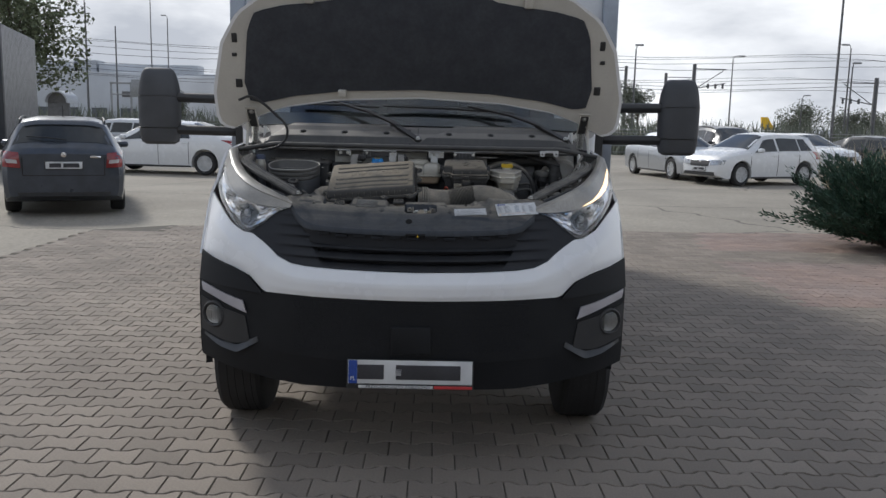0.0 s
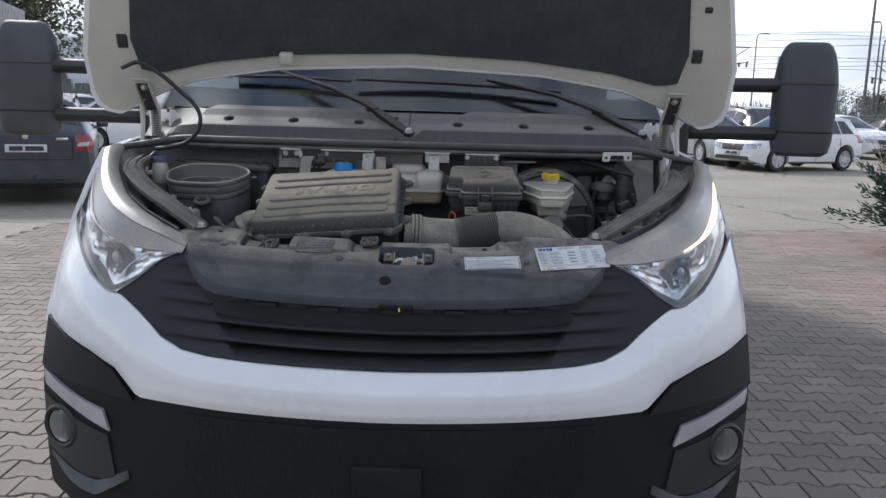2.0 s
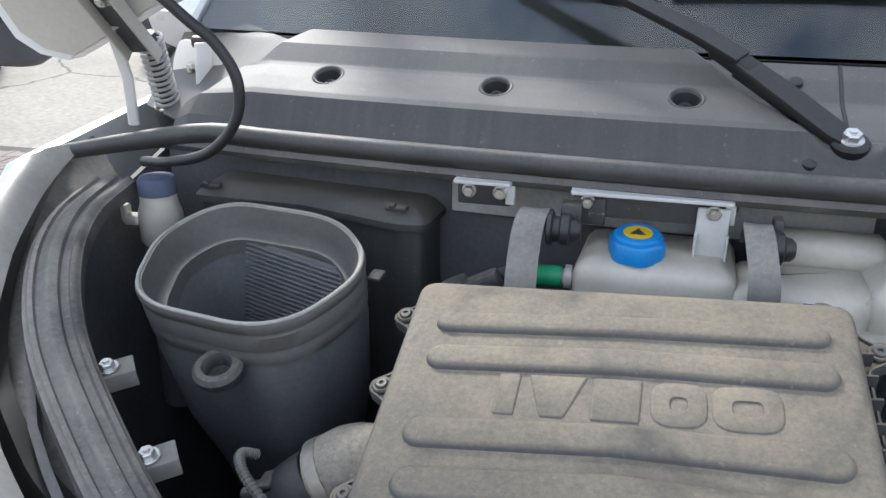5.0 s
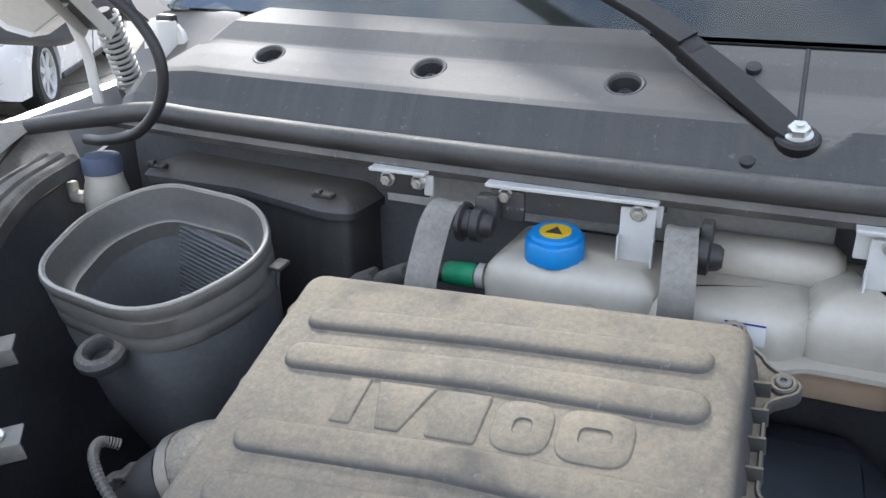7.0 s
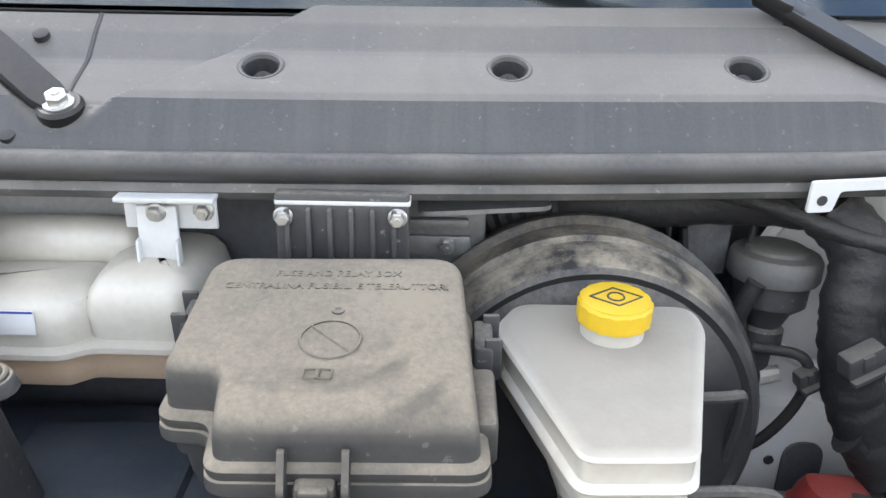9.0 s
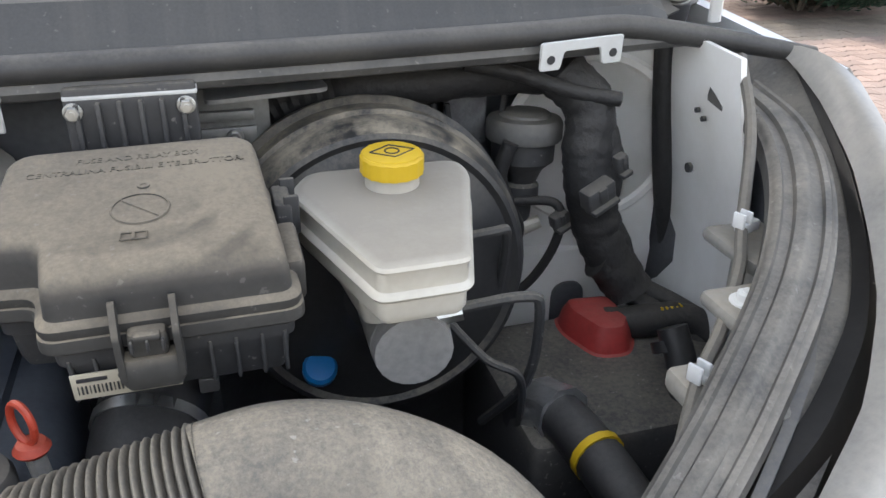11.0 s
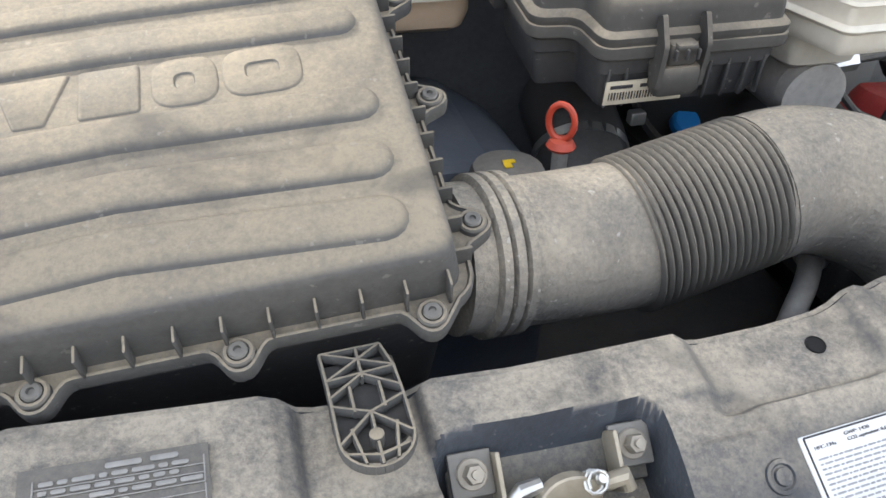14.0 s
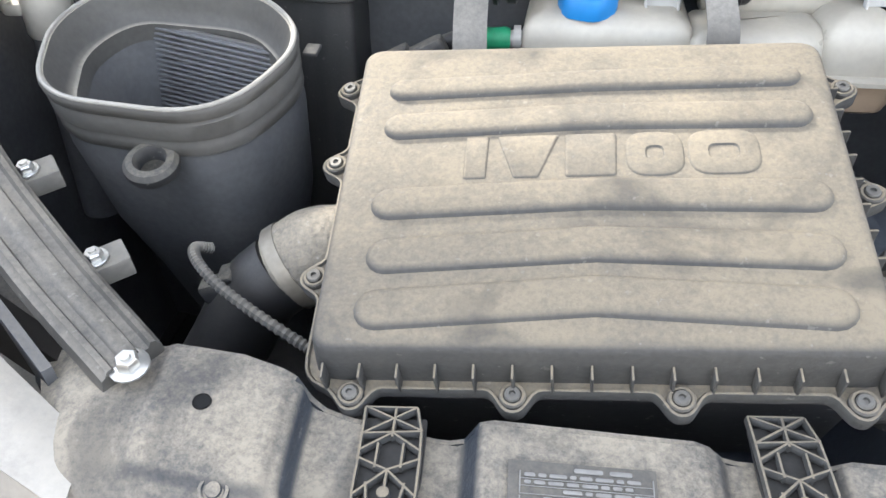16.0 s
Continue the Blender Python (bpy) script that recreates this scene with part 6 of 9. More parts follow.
# ---- air duct on the left ----
DM = frame_at((-0.6174, 3.991, 1.2675), (1, -0.115, 0.021), (0.115, 1, 0.187))
oval = rpoly([(-0.053, -0.108), (0.132, -0.121), (0.172, 0.010), (0.090, 0.093), (-0.070, 0.103), (-0.104, 0.017)], [0.06, 0.065, 0.06, 0.05, 0.045, 0.07], 8)
bm = B()
stack(bm, oval, [(0.006, -0.044), (0.0025, -0.041), (0.0025, -0.030), (0.0045, -0.028), (0.0045, -0.0255), (0.0015, -0.0235), (0.0010, -0.008), (0.0026, -0.0065), (0.0026, -0.0045), (0.0002, -0.003), (-0.001, 0.005), (0.0015, 0.0085), (0.0060, 0.0075), (0.0085, 0.001), (0.015, -0.012), (0.019, -0.026), (0.023, -0.028), (0.026, -0.05)], DM, False)
collar = part("air_duct_collar", bm, mat("grey_rubber_lip", (0.085, 0.083, 0.078), 0.5, var=(0.11, 0.107, 0.10), bump=0.15, dust=0.85, dustcol=(0.42, 0.39, 0.33), dmin=0.55, dlow=0.6), truck, "open oval air duct collar of grey rubber", 50)
# thin paler, glossier tube along the top of the lip
bm = B()
lip = [DM @ V(p[0], p[1], 0.0086) for p in inset(oval, 0.0025)]
tube(bm, lip + lip[:1], 0.0022, 8)
part("lip_edge", bm, mat("pale_lip", (0.36, 0.35, 0.32), 0.35, var=(0.26, 0.25, 0.23), bump=0.1, dust=0.2), collar, "pale lip edge")
bm = B()
stack(bm, inset(oval, 0.004), [(0.05, -0.34), (0.03, -0.24), (0.010, -0.16), (0.004, -0.10), (0.0, -0.06), (0.004, -0.036)], DM, False)
part("duct_body", bm, M_dark, collar)
bm = B()
stack(bm, inset(oval, 0.026), [(0.03, -0.19), (0.012, -0.10), (0.0, -0.045)], DM, False)
part("duct_throat", bm, M_dark, collar)
bm = B()
rbox(bm, (0.164, 0.020, -0.012), (0.014, 0.018, 0.005), 0.0015, DM)
part("collar_tab", bm, M_bayblack, collar)
FP = DM @ pose(0.046, 0.060, -0.030, -16, 0, -14)
fin_mat = mat("filter_fin", (0.16, 0.165, 0.175), 0.5)
bm = B()
rbox(bm, (-0.010, 0.006, -0.085), (0.21, 0.006, 0.17), 0.001, FP)
part("filter_screen", bm, M_dark, collar)
for k in range(30):
    bm = B()
    rbox(bm, (-0.010, 0, -0.166 + k * 0.0056), (0.206, 0.005, 0.0026), 0.0006, FP)
    part("filter_pleat", bm, fin_mat, collar)
bm = B()
m = frame_at((-0.571, 3.868, 1.205), (1, 0.1, 0), (0, 1, 0.35))
lathe(bm, [(0.0225, -0.008), (0.0245, -0.004), (0.0245, 0.002), (0.021, 0.006), (0.015, 0.007), (0.0125, 0.003), (0.0118, -0.008)], 28, m)
tube(bm, [m @ V(0.01, 0.02, -0.004), m @ V(0.02, 0.06, -0.03)], 0.012, 8, 0.5)
part("mounting_eye", bm, M_bayblack, collar)
bm = B()
stack(bm, rpoly([(-0.745, 4.135), (-0.60, 4.135), (-0.470, 4.100), (-0.438, 4.105), (-0.425, 4.26), (-0.745, 4.26)], 0.010), [(0.004, 0.98), (0.004, 1.268), (-0.003, 1.271), (-0.003, 1.279), (0.001, 1.283), (0.012, 1.291), (0.024, 1.294)], frame_at((0, 0, 0), (1, 0, -0.006), (0, 1, 0.0)))
hbox = part("heater_intake_box", bm, M_cowl, truck, "dusty black plastic heater intake box")
for x, y, z in ((-0.715, 4.135, 1.297), (-0.464, 4.106, 1.299)):
    bm = B()
    rbox(bm, (x, y, z), (0.026, 0.012, 0.006), 0.002)
    rbox(bm, (x - 0.004, y - 0.004, z + 0.004), (0.008, 0.010, 0.006), 0.002)
    part("clip", bm, M_bayblack, hbox)
bm = B()
hexbolt(bm, frame_at((-0.574, 4.262, 1.300), (1, 0, 0), (0, 0, 1)), 0.006)
part("bolt", bm, M_steel, hbox)
bm = B()
sheet(bm, lambda u, v: (-0.70 + 0.30 * u, 4.215, 1.300 + (0.052 - 0.03 * max(0.0, 0.25 - u)) * v), 12, 2, 0.006)
part("intake_flange", bm, M_bayblack, hbox)
# washer filler bottle
bm = B()
m = Matrix.Translation((-0.768, 4.100, 1.222))
lathe(bm, [(0.0245, 0.008), (0.027, 0.012), (0.027, 0.046), (0.0225, 0.062), (0.022, 0.074)], 24, m)
bottle = part("washer_bottle", bm, M_tank, truck, "translucent washer bottle neck with dark blue cap")
bm = B()
lathe(bm, [(0.0235, 0.071), (0.0235, 0.088), (0.021, 0.092), (0.010, 0.0935), (0.0005, 0.093)], 24, m)
part("cap", bm, M_navy, bottle)
# lower neck: the shade it stands in is put into its darker colour
bm = B()
lathe(bm, [(0.025, -0.22), (0.0235, -0.05), (0.0235, 0.012)], 20, m)
part("filler_tube", bm, mat("shaded_translucent_tube", (0.15, 0.155, 0.16), 0.5, var=(0.10, 0.10, 0.105), vscale=14, dust=0.3), bottle, "grey filler tube with its shade in the colour")
bm = B()
rbox(bm, (-0.797, 4.085, 1.262), (0.022, 0.016, 0.014), 0.004)
rbox(bm, (-0.806, 4.085, 1.270), (0.010, 0.012, 0.022), 0.003)
part("bottle_clip", bm, M_tank, bottle)

# ---- brake booster and fluid reservoir ----
bm = B()
m = frame_at((0.432, 4.140, 1.145), (1, 0, 0), (0, 0.10, 1))
lathe(bm, [(0.12, -0.060), (0.148, -0.050), (0.157, -0.030), (0.158, 0.0), (0.163, 0.003), (0.163, 0.008), (0.156, 0.012), (0.154, 0.040), (0.157, 0.043), (0.157, 0.048), (0.153, 0.052), (0.150, 0.078), (0.143, 0.092), (0.138, 0.094), (0.132, 0.090), (0.10, 0.104), (0.058, 0.112), (0.045, 0.125)], 56, m)
part("brake_booster", bm, mat("satin_black_steel", (0.040, 0.040, 0.041), 0.42, bump=0.2, dust=0.8, dustcol=(0.36, 0.315, 0.24), dmin=0.25, dmax=0.85, dlow=0.0, dsize=26, dfine=0.25), truck, "dusty black round brake booster")
bm = B()
tube(bm, [(0.435, 4.09, 1.155), (0.432, 3.94, 1.150)], 0.036, 20)
tube(bm, [(0.432, 3.945, 1.150), (0.431, 3.925, 1.149)], [0.036, 0.034], 20)
master = part("master_cylinder", bm, M_alu, truck, "cast aluminium brake master cylinder")
bm = B()
tube(bm, [(0.450, 3.94, 1.175), (0.475, 3.935, 1.180)], 0.011, 6)
tube(bm, [(0.448, 3.945, 1.165), (0.448, 3.945, 1.19)], 0.012, 10)
part("pipe_union", bm, M_steel, master)
bm = B()
tube(bm, spline([(0.475, 3.935, 1.18), (0.53, 3.93, 1.185), (0.545, 3.93, 1.17), (0.545, 3.95, 1.08), (0.52, 4.0, 1.0)], 5), 0.005, 8)
tube(bm, spline([(0.465, 3.96, 1.16), (0.50, 3.94, 1.12), (0.53, 3.93, 1.10), (0.545, 3.96, 1.02)], 5), 0.004, 8)
tube(bm, spline([(0.46, 4.03, 1.19), (0.53, 4.02, 1.205), (0.55, 4.03, 1.19), (0.55, 4.06, 1.08)], 5), 0.005, 8)
part("brake_pipe", bm, M_bayblack, master)
bm = B()
lp = rpoly([(0.390, 3.862), (0.459, 3.864), (0.506, 4.018), (0.502, 4.048), (0.366, 4.048), (0.345, 4.010)], [0.010, 0.010, 0.014, 0.014, 0.014, 0.014], 5)
TM = Matrix.Translation((0, 3.96, 1.27)) @ frame_at((0, 0, 0), (1, 0, 0), (0, 1, 0.03)) @ Matrix.Translation((0, -3.96, -1.27))
stack(bm, lp, [(0.014, 1.216), (0.006, 1.218), (0.0025, 1.224), (0.0025, 1.238), (-0.0015, 1.240), (-0.0030, 1.2425), (-0.0015, 1.245), (0.0015, 1.247), (0.0010, 1.262), (-0.0008, 1.2645), (0.0005, 1.2675), (0.005, 1.2695), (0.010, 1.270)], TM)
M_res = mat("cream_reservoir_plastic", (0.60, 0.575, 0.51), 0.3, var=(0.54, 0.51, 0.44), vscale=10, bump=0.05, dust=0.95, dustcol=(0.30, 0.275, 0.235), dmin=0.80, dmax=0.99, dlow=0.82, dsize=6, dfine=0.25, mottle=0.2)
res = part("brake_fluid_reservoir", bm, M_res, truck, "cream translucent brake fluid reservoir with yellow cap")
bm = B()
stack(bm, rpoly([(0.386, 3.915), (0.462, 3.915), (0.500, 4.045), (0.372, 4.045)], 0.012, 4), [(0.016, 1.178), (0.004, 1.186), (0.0, 1.20), (0.0, 1.219)])
part("lower_chamber", bm, M_tank, res)
bm = B()
lathe(bm, [(0.0035, 0.0), (0.0035, 0.003), (0.002, 0.0035)], 10, frame_at((0.3788, 3.911, 1.243), (0.3, 1, 0), (0, 0, 1)))
part("moulding_stud", bm, M_bayblack, res)
m = Matrix.Translation((0.432, 4.003, 1.272)) @ pose(0, 0, 0, 3, 0, 0)
bm = B()
lathe(bm, [(0.0255, -0.012), (0.0235, -0.004), (0.023, 0.014)], 24, m)
part("filler_neck", bm, M_tank, res)
bm = B()
rings(bm, [[(r * (1 + (0.03 if (k // 2) % 2 else 0)) * math.cos(2 * math.pi * k / 64), r * (1 + (0.03 if (k // 2) % 2 else 0)) * math.sin(2 * math.pi * k / 64), z) for k in range(64)] for r, z in ((0.0265, 0.0115), (0.0265, 0.0255), (0.025, 0.0275))], True, True, m)
lathe(bm, [(0.025, 0.024), (0.0245, 0.028), (0.022, 0.029), (0.0005, 0.029)], 28, m)
cap = part("reservoir_cap", bm, M_yellow, res, "yellow knurled screw cap")
bm = B()
dp = [(-0.019, 0.0), (0, -0.013), (0.019, 0.0), (0, 0.013)]
tube(bm, [m @ V(*p, 0.0292) for p in dp + dp[:1]], 0.0008, 5)
c = [V(0.006 * math.cos(a), 0.006 * math.sin(a), 0.0292) for a in (2 * math.pi * k / 14 for k in range(15))]
tube(bm, [m @ p for p in c], 0.0008, 5)
part("cap_sign", bm, M_ink, cap)

# ---- right corner: valve, loom, battery ----
bm = B()
m = Matrix.Translation((0.626, 4.19, 1.157)) @ pose(0, 0, 0, -4, 2, 0)
lathe(bm, [(0.012, -0.03), (0.014, 0.0), (0.021, 0.004), (0.021, 0.020), (0.017, 0.024), (0.024, 0.040), (0.036, 0.050), (0.037, 0.078)], 20, m)
valve = part("clutch_reservoir", bm, M_bayblack, truck, "grimy black clutch fluid pot")
bm = B()
lathe(bm, [(0.042, 0.074), (0.044, 0.077), (0.044, 0.094), (0.041, 0.099), (0.030, 0.101), (0.029, 0.104), (0.026, 0.106), (0.0005, 0.106)], 24, m)
part("pot_cap", bm, mat("grey_pot_cap", (0.13, 0.13, 0.125), 0.6, dust=0.4), valve)
bm = B()
tube(bm, [m @ V(0, 0, -0.025), m @ V(0.0, -0.006, -0.034), m @ V(0.022, -0.012, -0.024)], [0.012, 0.011, 0.008], 10)
part("pot_outlet", bm, M_tank, valve)
rg = random.Random(9)
for k, (p, r) in enumerate([([(0.340, 4.205, 1.275), (0.373, 4.20, 1.291), (0.413, 4.20, 1.298), (0.454, 4.20, 1.301), (0.517, 4.20, 1.302), (0.573, 4.20, 1.306), (0.633, 4.19, 1.307), (0.671, 4.172, 1.304), (0.682, 4.150, 1.268)], 0.023),
                            ([(0.655, 4.165, 1.312), (0.682, 4.145, 1.280), (0.680, 4.135, 1.235), (0.682, 4.13, 1.200), (0.694, 4.128, 1.150), (0.712, 4.118, 1.105), (0.735, 4.105, 1.065)], 0.028),
                            ([(0.690, 4.14, 1.27), (0.704, 4.128, 1.22), (0.700, 4.122, 1.16), (0.722, 4.118, 1.115), (0.715, 4.108, 1.09), (0.690, 4.110, 1.105)], 0.017),
                            ([(0.545, 4.16, 1.330), (0.60, 4.15, 1.318), (0.66, 4.13, 1.300), (0.705, 4.12, 1.292)], 0.008),
                            ([(0.612, 4.17, 1.165), (0.650, 4.15, 1.168), (0.660, 4.145, 1.145), (0.650, 4.15, 1.10), (0.622, 4.16, 1.055), (0.575, 4.17, 1.035)], 0.0055),
                            ([(0.600, 4.16, 1.24), (0.590, 4.165, 1.20), (0.604, 4.17, 1.16), (0.615, 4.17, 1.12), (0.58, 4.18, 1.05)], 0.009),
                            ([(0.735, 4.11, 1.075), (0.79, 4.07, 1.050), (0.84, 4.0, 1.02), (0.86, 3.95, 1.0)], 0.012),
                            ([(0.730, 4.10, 1.065), (0.78, 4.06, 1.035), (0.82, 4.0, 1.0), (0.84, 3.95, 0.97)], 0.012),
                            ([(0.685, 4.075, 1.045), (0.725, 4.068, 1.046), (0.785, 4.060, 1.045), (0.81, 4.04, 1.02), (0.80, 4.02, 0.98)], 0.019),
                            ([(0.795, 4.195, 1.345), (0.800, 4.19, 1.26), (0.815, 4.188, 1.15), (0.842, 4.185, 1.03)], 0.013)]):
    q = spline(p, 7)
    bm = B()
    tube(bm, q, [r * (0.80 + 0.10 * (i % 2)) if k == 0 and i < 16 else (r * (1 + 0.05 * rg.uniform(-1, 1)) if r > 0.015 else r) for i in range(len(q))], 14)
    part("wiring_loom", bm, mat("loom_tape", (0.024, 0.024, 0.025), 0.6, fine=120, bump=0.8, depth=0.003, dust=0.14, dfine=0.6) if k == 0 else bpy.data.materials["loom_tape"], truck, "black taped wiring loom")
for c, s in (((0.676, 4.094, 1.198), (0.038, 0.018, 0.024)), ((0.708, 4.110, 1.224), (0.015, 0.012, 0.022)), ((0.656, 4.142, 1.150), (0.022, 0.014, 0.018))):
    bm = B()
    rbox(bm, (0, 0, 0), s, 0.003, frame_at(c, (1, 0.3, 0.35), (0, 1, 0.2)))
    rbox(bm, (0, -0.006, -s[2] * 0.5), (s[0] * 0.96, s[1], 0.005), 0.001, frame_at(c, (1, 0.3, 0.35), (0, 1, 0.2)))
    rbox(bm, (0, -s[1] * 0.5, s[2] * 0.1), (s[0] * 0.3, 0.004, s[2] * 0.7), 0.001, frame_at(c, (1, 0.3, 0.35), (0, 1, 0.2)))
    part("loom_connector", bm, mat("grey_connector", (0.07, 0.07, 0.072), 0.45, dust=0.35) if c[2] == 1.198 else bpy.data.materials["grey_connector"], truck)
bm = B()
rbox(bm, (0.680, 4.02, 0.945), (0.28, 0.22, 0.17), 0.012)
battery = part("battery", bm, M_bayblack, truck, "black battery with a red terminal cover")
bm = B()
stack(bm, rpoly([(0.664, 4.035), (0.700, 4.030), (0.722, 4.062), (0.716, 4.118), (0.652, 4.124), (0.646, 4.090)], 0.014), [(-0.003, 1.022), (-0.003, 1.030), (0.0, 1.032), (0.004, 1.048), (0.010, 1.060), (0.020, 1.064)])
part("terminal_cover", bm, M_red, battery, "red plastic terminal cover")
for k in range(5):
    bm = B()
    rbox(bm, (0.752 + k * 0.006, 4.060, 1.0640), (0.003, 0.008, 0.002), 0.0005)
    part("cable_mark", bm, M_yellow, battery)
bm = B()
tube(bm, spline([(0.560, 3.990, 1.01), (0.575, 3.945, 1.040), (0.588, 3.885, 1.038), (0.600, 3.80, 1.020), (0.62, 3.70, 0.98)], 6), 0.0245, 14)
pipe = part("coolant_pipe", bm, M_rubber, truck, "black coolant hose with yellow band and foil wrap")
bm = B()
tube(bm, [(0.5885, 3.884, 1.038), (0.5895, 3.876, 1.0375)], 0.0262, 16)
part("yellow_band", bm, M_yellow, pipe)
bm = B()
tube(bm, [(0.571, 3.965, 1.032), (0.576, 3.950, 1.040), (0.580, 3.935, 1.042)], [0.032, 0.028, 0.031], 9)
part("foil_wrap", bm, mat("crumpled_foil", (0.7, 0.7, 0.7), 0.3, metal=0.9, fine=60, bump=1.0, depth=0.006), pipe)
bm = B()
tube(bm, spline([(0.718, 3.985, 1.09), (0.722, 3.96, 1.05), (0.715, 3.93, 0.98)], 5), 0.016, 12)
tube(bm, [(0.718, 3.987, 1.075), (0.719, 3.98, 1.065)], 0.020, 12)
part("vent_hose", bm, M_rubber, truck)
bm = B()
tube(bm, spline([(0.80, 4.06, 1.345), (0.765, 3.98, 1.300), (0.718, 3.907, 1.238), (0.690, 3.865, 1.222), (0.640, 3.810, 1.205), (0.597, 3.768, 1.196), (0.560, 3.728, 1.150), (0.505, 3.675, 1.115)], 7), 0.0055, 8)
line_ = part("release_cable", bm, mat("grey_cable", (0.13, 0.125, 0.115), 0.6, dust=0.4), truck, "dusty grey bonnet release cable with white clips")
for c in ((0.718, 3.907, 1.238), (0.597, 3.768, 1.197)):
    bm = B()
    rbox(bm, (0.008, 0, 0), (0.022, 0.012, 0.010), 0.002, frame_at(c, (1, 0.4, 0), (0, 1, 0)))
    for d in (-0.006, 0.004):
        rbox(bm, (d, 0, 0.008), (0.003, 0.012, 0.014), 0.001, frame_at(c, (1, 0.4, 0), (0, 1, 0)))
    part("cable_clip", bm, M_paper, line_)
# grey heat pad and clips behind the pot
bm = B()
rbox(bm, (0.566, 4.222, 1.258), (0.050, 0.008, 0.075), 0.003)
part("heat_pad", bm, mat("grey_heat_pad", (0.16, 0.165, 0.17), 0.6, var=(0.10, 0.10, 0.105), vscale=40, fine=300, bump=0.6, depth=0.002, dust=0.2), truck, "dull grey heat pad behind the loom")
for x, z in ((0.520, 1.262), (0.540, 1.230), (0.602, 1.275)):
    bm = B()
    tube(bm, spline([(x, 4.206, z + 0.045), (x + 0.004, 4.203, z), (x - 0.006, 4.208, z - 0.06)], 4), 0.0035, 8)
    part("wiring_loom", bm, bpy.data.materials["loom_tape"], truck, "thin black wire behind the pot")
# pressed ring on the white panel
bm = B()
lathe(bm, [(0.108, 0.0), (0.104, 0.004), (0.097, 0.004), (0.093, 0.0)], 48, frame_at((0.722, 4.2132, 1.215), (1, -0.176, 0), (0, 0, 1)))
part("pressed_ring", bm, M_baywhite, truck)
# white inner wing on the right
bm = B()
sheet(bm, lambda u, v: (0.815 - 0.022 * u + 0.012 * math.sin(v * 5), 4.235 - (0.20 + 0.03 * math.sin(v * 3.1)) * u, 1.0 + 0.35 * v), 8, 10, 0.006)
wingp = part("inner_wing_panel", bm, M_baywhite, truck, "white painted inner wing panel with drips")
for y, z, r in ((4.10, 1.28, 0.003), (4.085, 1.275, 0.003), (4.10, 1.215, 0.0055)):
    bm = B()
    lathe(bm, [(r, 0.0), (r, 0.004), (0.0005, 0.004)], 12, frame_at((0.808 - 0.022 * (4.235 - y) / 0.22 - 0.006, y, z), (0, -1, 0), (0, 0, 1)))
    part("drain_hole", bm, M_bayblack, wingp)
bm = B()
rbox(bm, (0.67, 4.225, 1.005), (0.34, 0.04, 0.14), 0.014)
ledge = part("firewall_ledge", bm, M_baywhite, truck, "pale painted firewall ledge")
bm = B()
stack(bm, rpoly([(-0.022, -0.05), (0.022, -0.05), (0.022, 0.035), (-0.022, 0.035)], [0.002, 0.002, 0.022, 0.022], 5), [(0, 0.0), (0, 0.004)], frame_at((0.703, 4.2035, 0.995), (1, 0, 0), (0, 0, 1)))
part("arched_opening", bm, M_dark, ledge)
bm = B()
lathe(bm, [(0.0055, 0.0), (0.0055, 0.002), (0.0005, 0.002)], 12, frame_at((0.668, 4.2045, 1.005), (1, 0, 0), (0, 0, 1)))
part("drain_hole", bm, M_bayblack, ledge)
for c, sz in (((0.735, 3.905, 1.218), (0.06, 0.08, 0.014)), ((0.678, 3.823, 1.214), (0.070, 0.050, 0.014)), ((0.620, 3.765, 1.180), (0.06, 0.07, 0.02))):
    bm = B()
    rbox(bm, c, sz, 0.005)
    rbox(bm, (c[0] + 0.015, c[1], c[2] - 0.05), (sz[0] * 0.5, sz[1] * 0.9, 0.09), 0.01)
    wb = part("wing_bracket", bm, mat("dusty_grey_steel", (0.20, 0.195, 0.185), 0.6, var=(0.27, 0.26, 0.24), vscale=20, bump=0.3, dust=0.5) if c[0] == 0.735 else bpy.data.materials["dusty_grey_steel"], truck, "dusty grey steel wing bracket")
    if c[0] == 0.678:
        bm = B()
        hexbolt(bm, frame_at((0.666, 3.820, 1.221), (1, 0, 0), (0, 1, 0)), 0.008, 0.007, 1.6)
        part("bolt", bm, M_whitebracket, wb)
for x, y, z in ((-0.653, 3.818, 1.220), (-0.567, 3.742, 1.192)):
    mb_ = frame_at((x, y, z), (1, 0.75, 0.15), (-0.6, 1, 0.2))
    bm = B()
    rbox(bm, (0, 0, 0), (0.046, 0.024, 0.003), 0.0012, mb_)
    rbox(bm, (0, -0.011, -0.008), (0.046, 0.003, 0.018), 0.001, mb_)
    wb = part("wing_bracket", bm, mat("dusty_white_bracket", (0.20, 0.195, 0.18), 0.55, var=(0.14, 0.135, 0.125), vscale=20, dust=0.4) if z > 1.20 else bpy.data.materials["dusty_white_bracket"], truck, "dusty pale steel wing bracket")
    bm = B()
    hexbolt(bm, mb_ @ Matrix.Translation((0, 0, 0.002)), 0.007, 0.006, 1.5)
    part("bolt", bm, M_steel, wb)

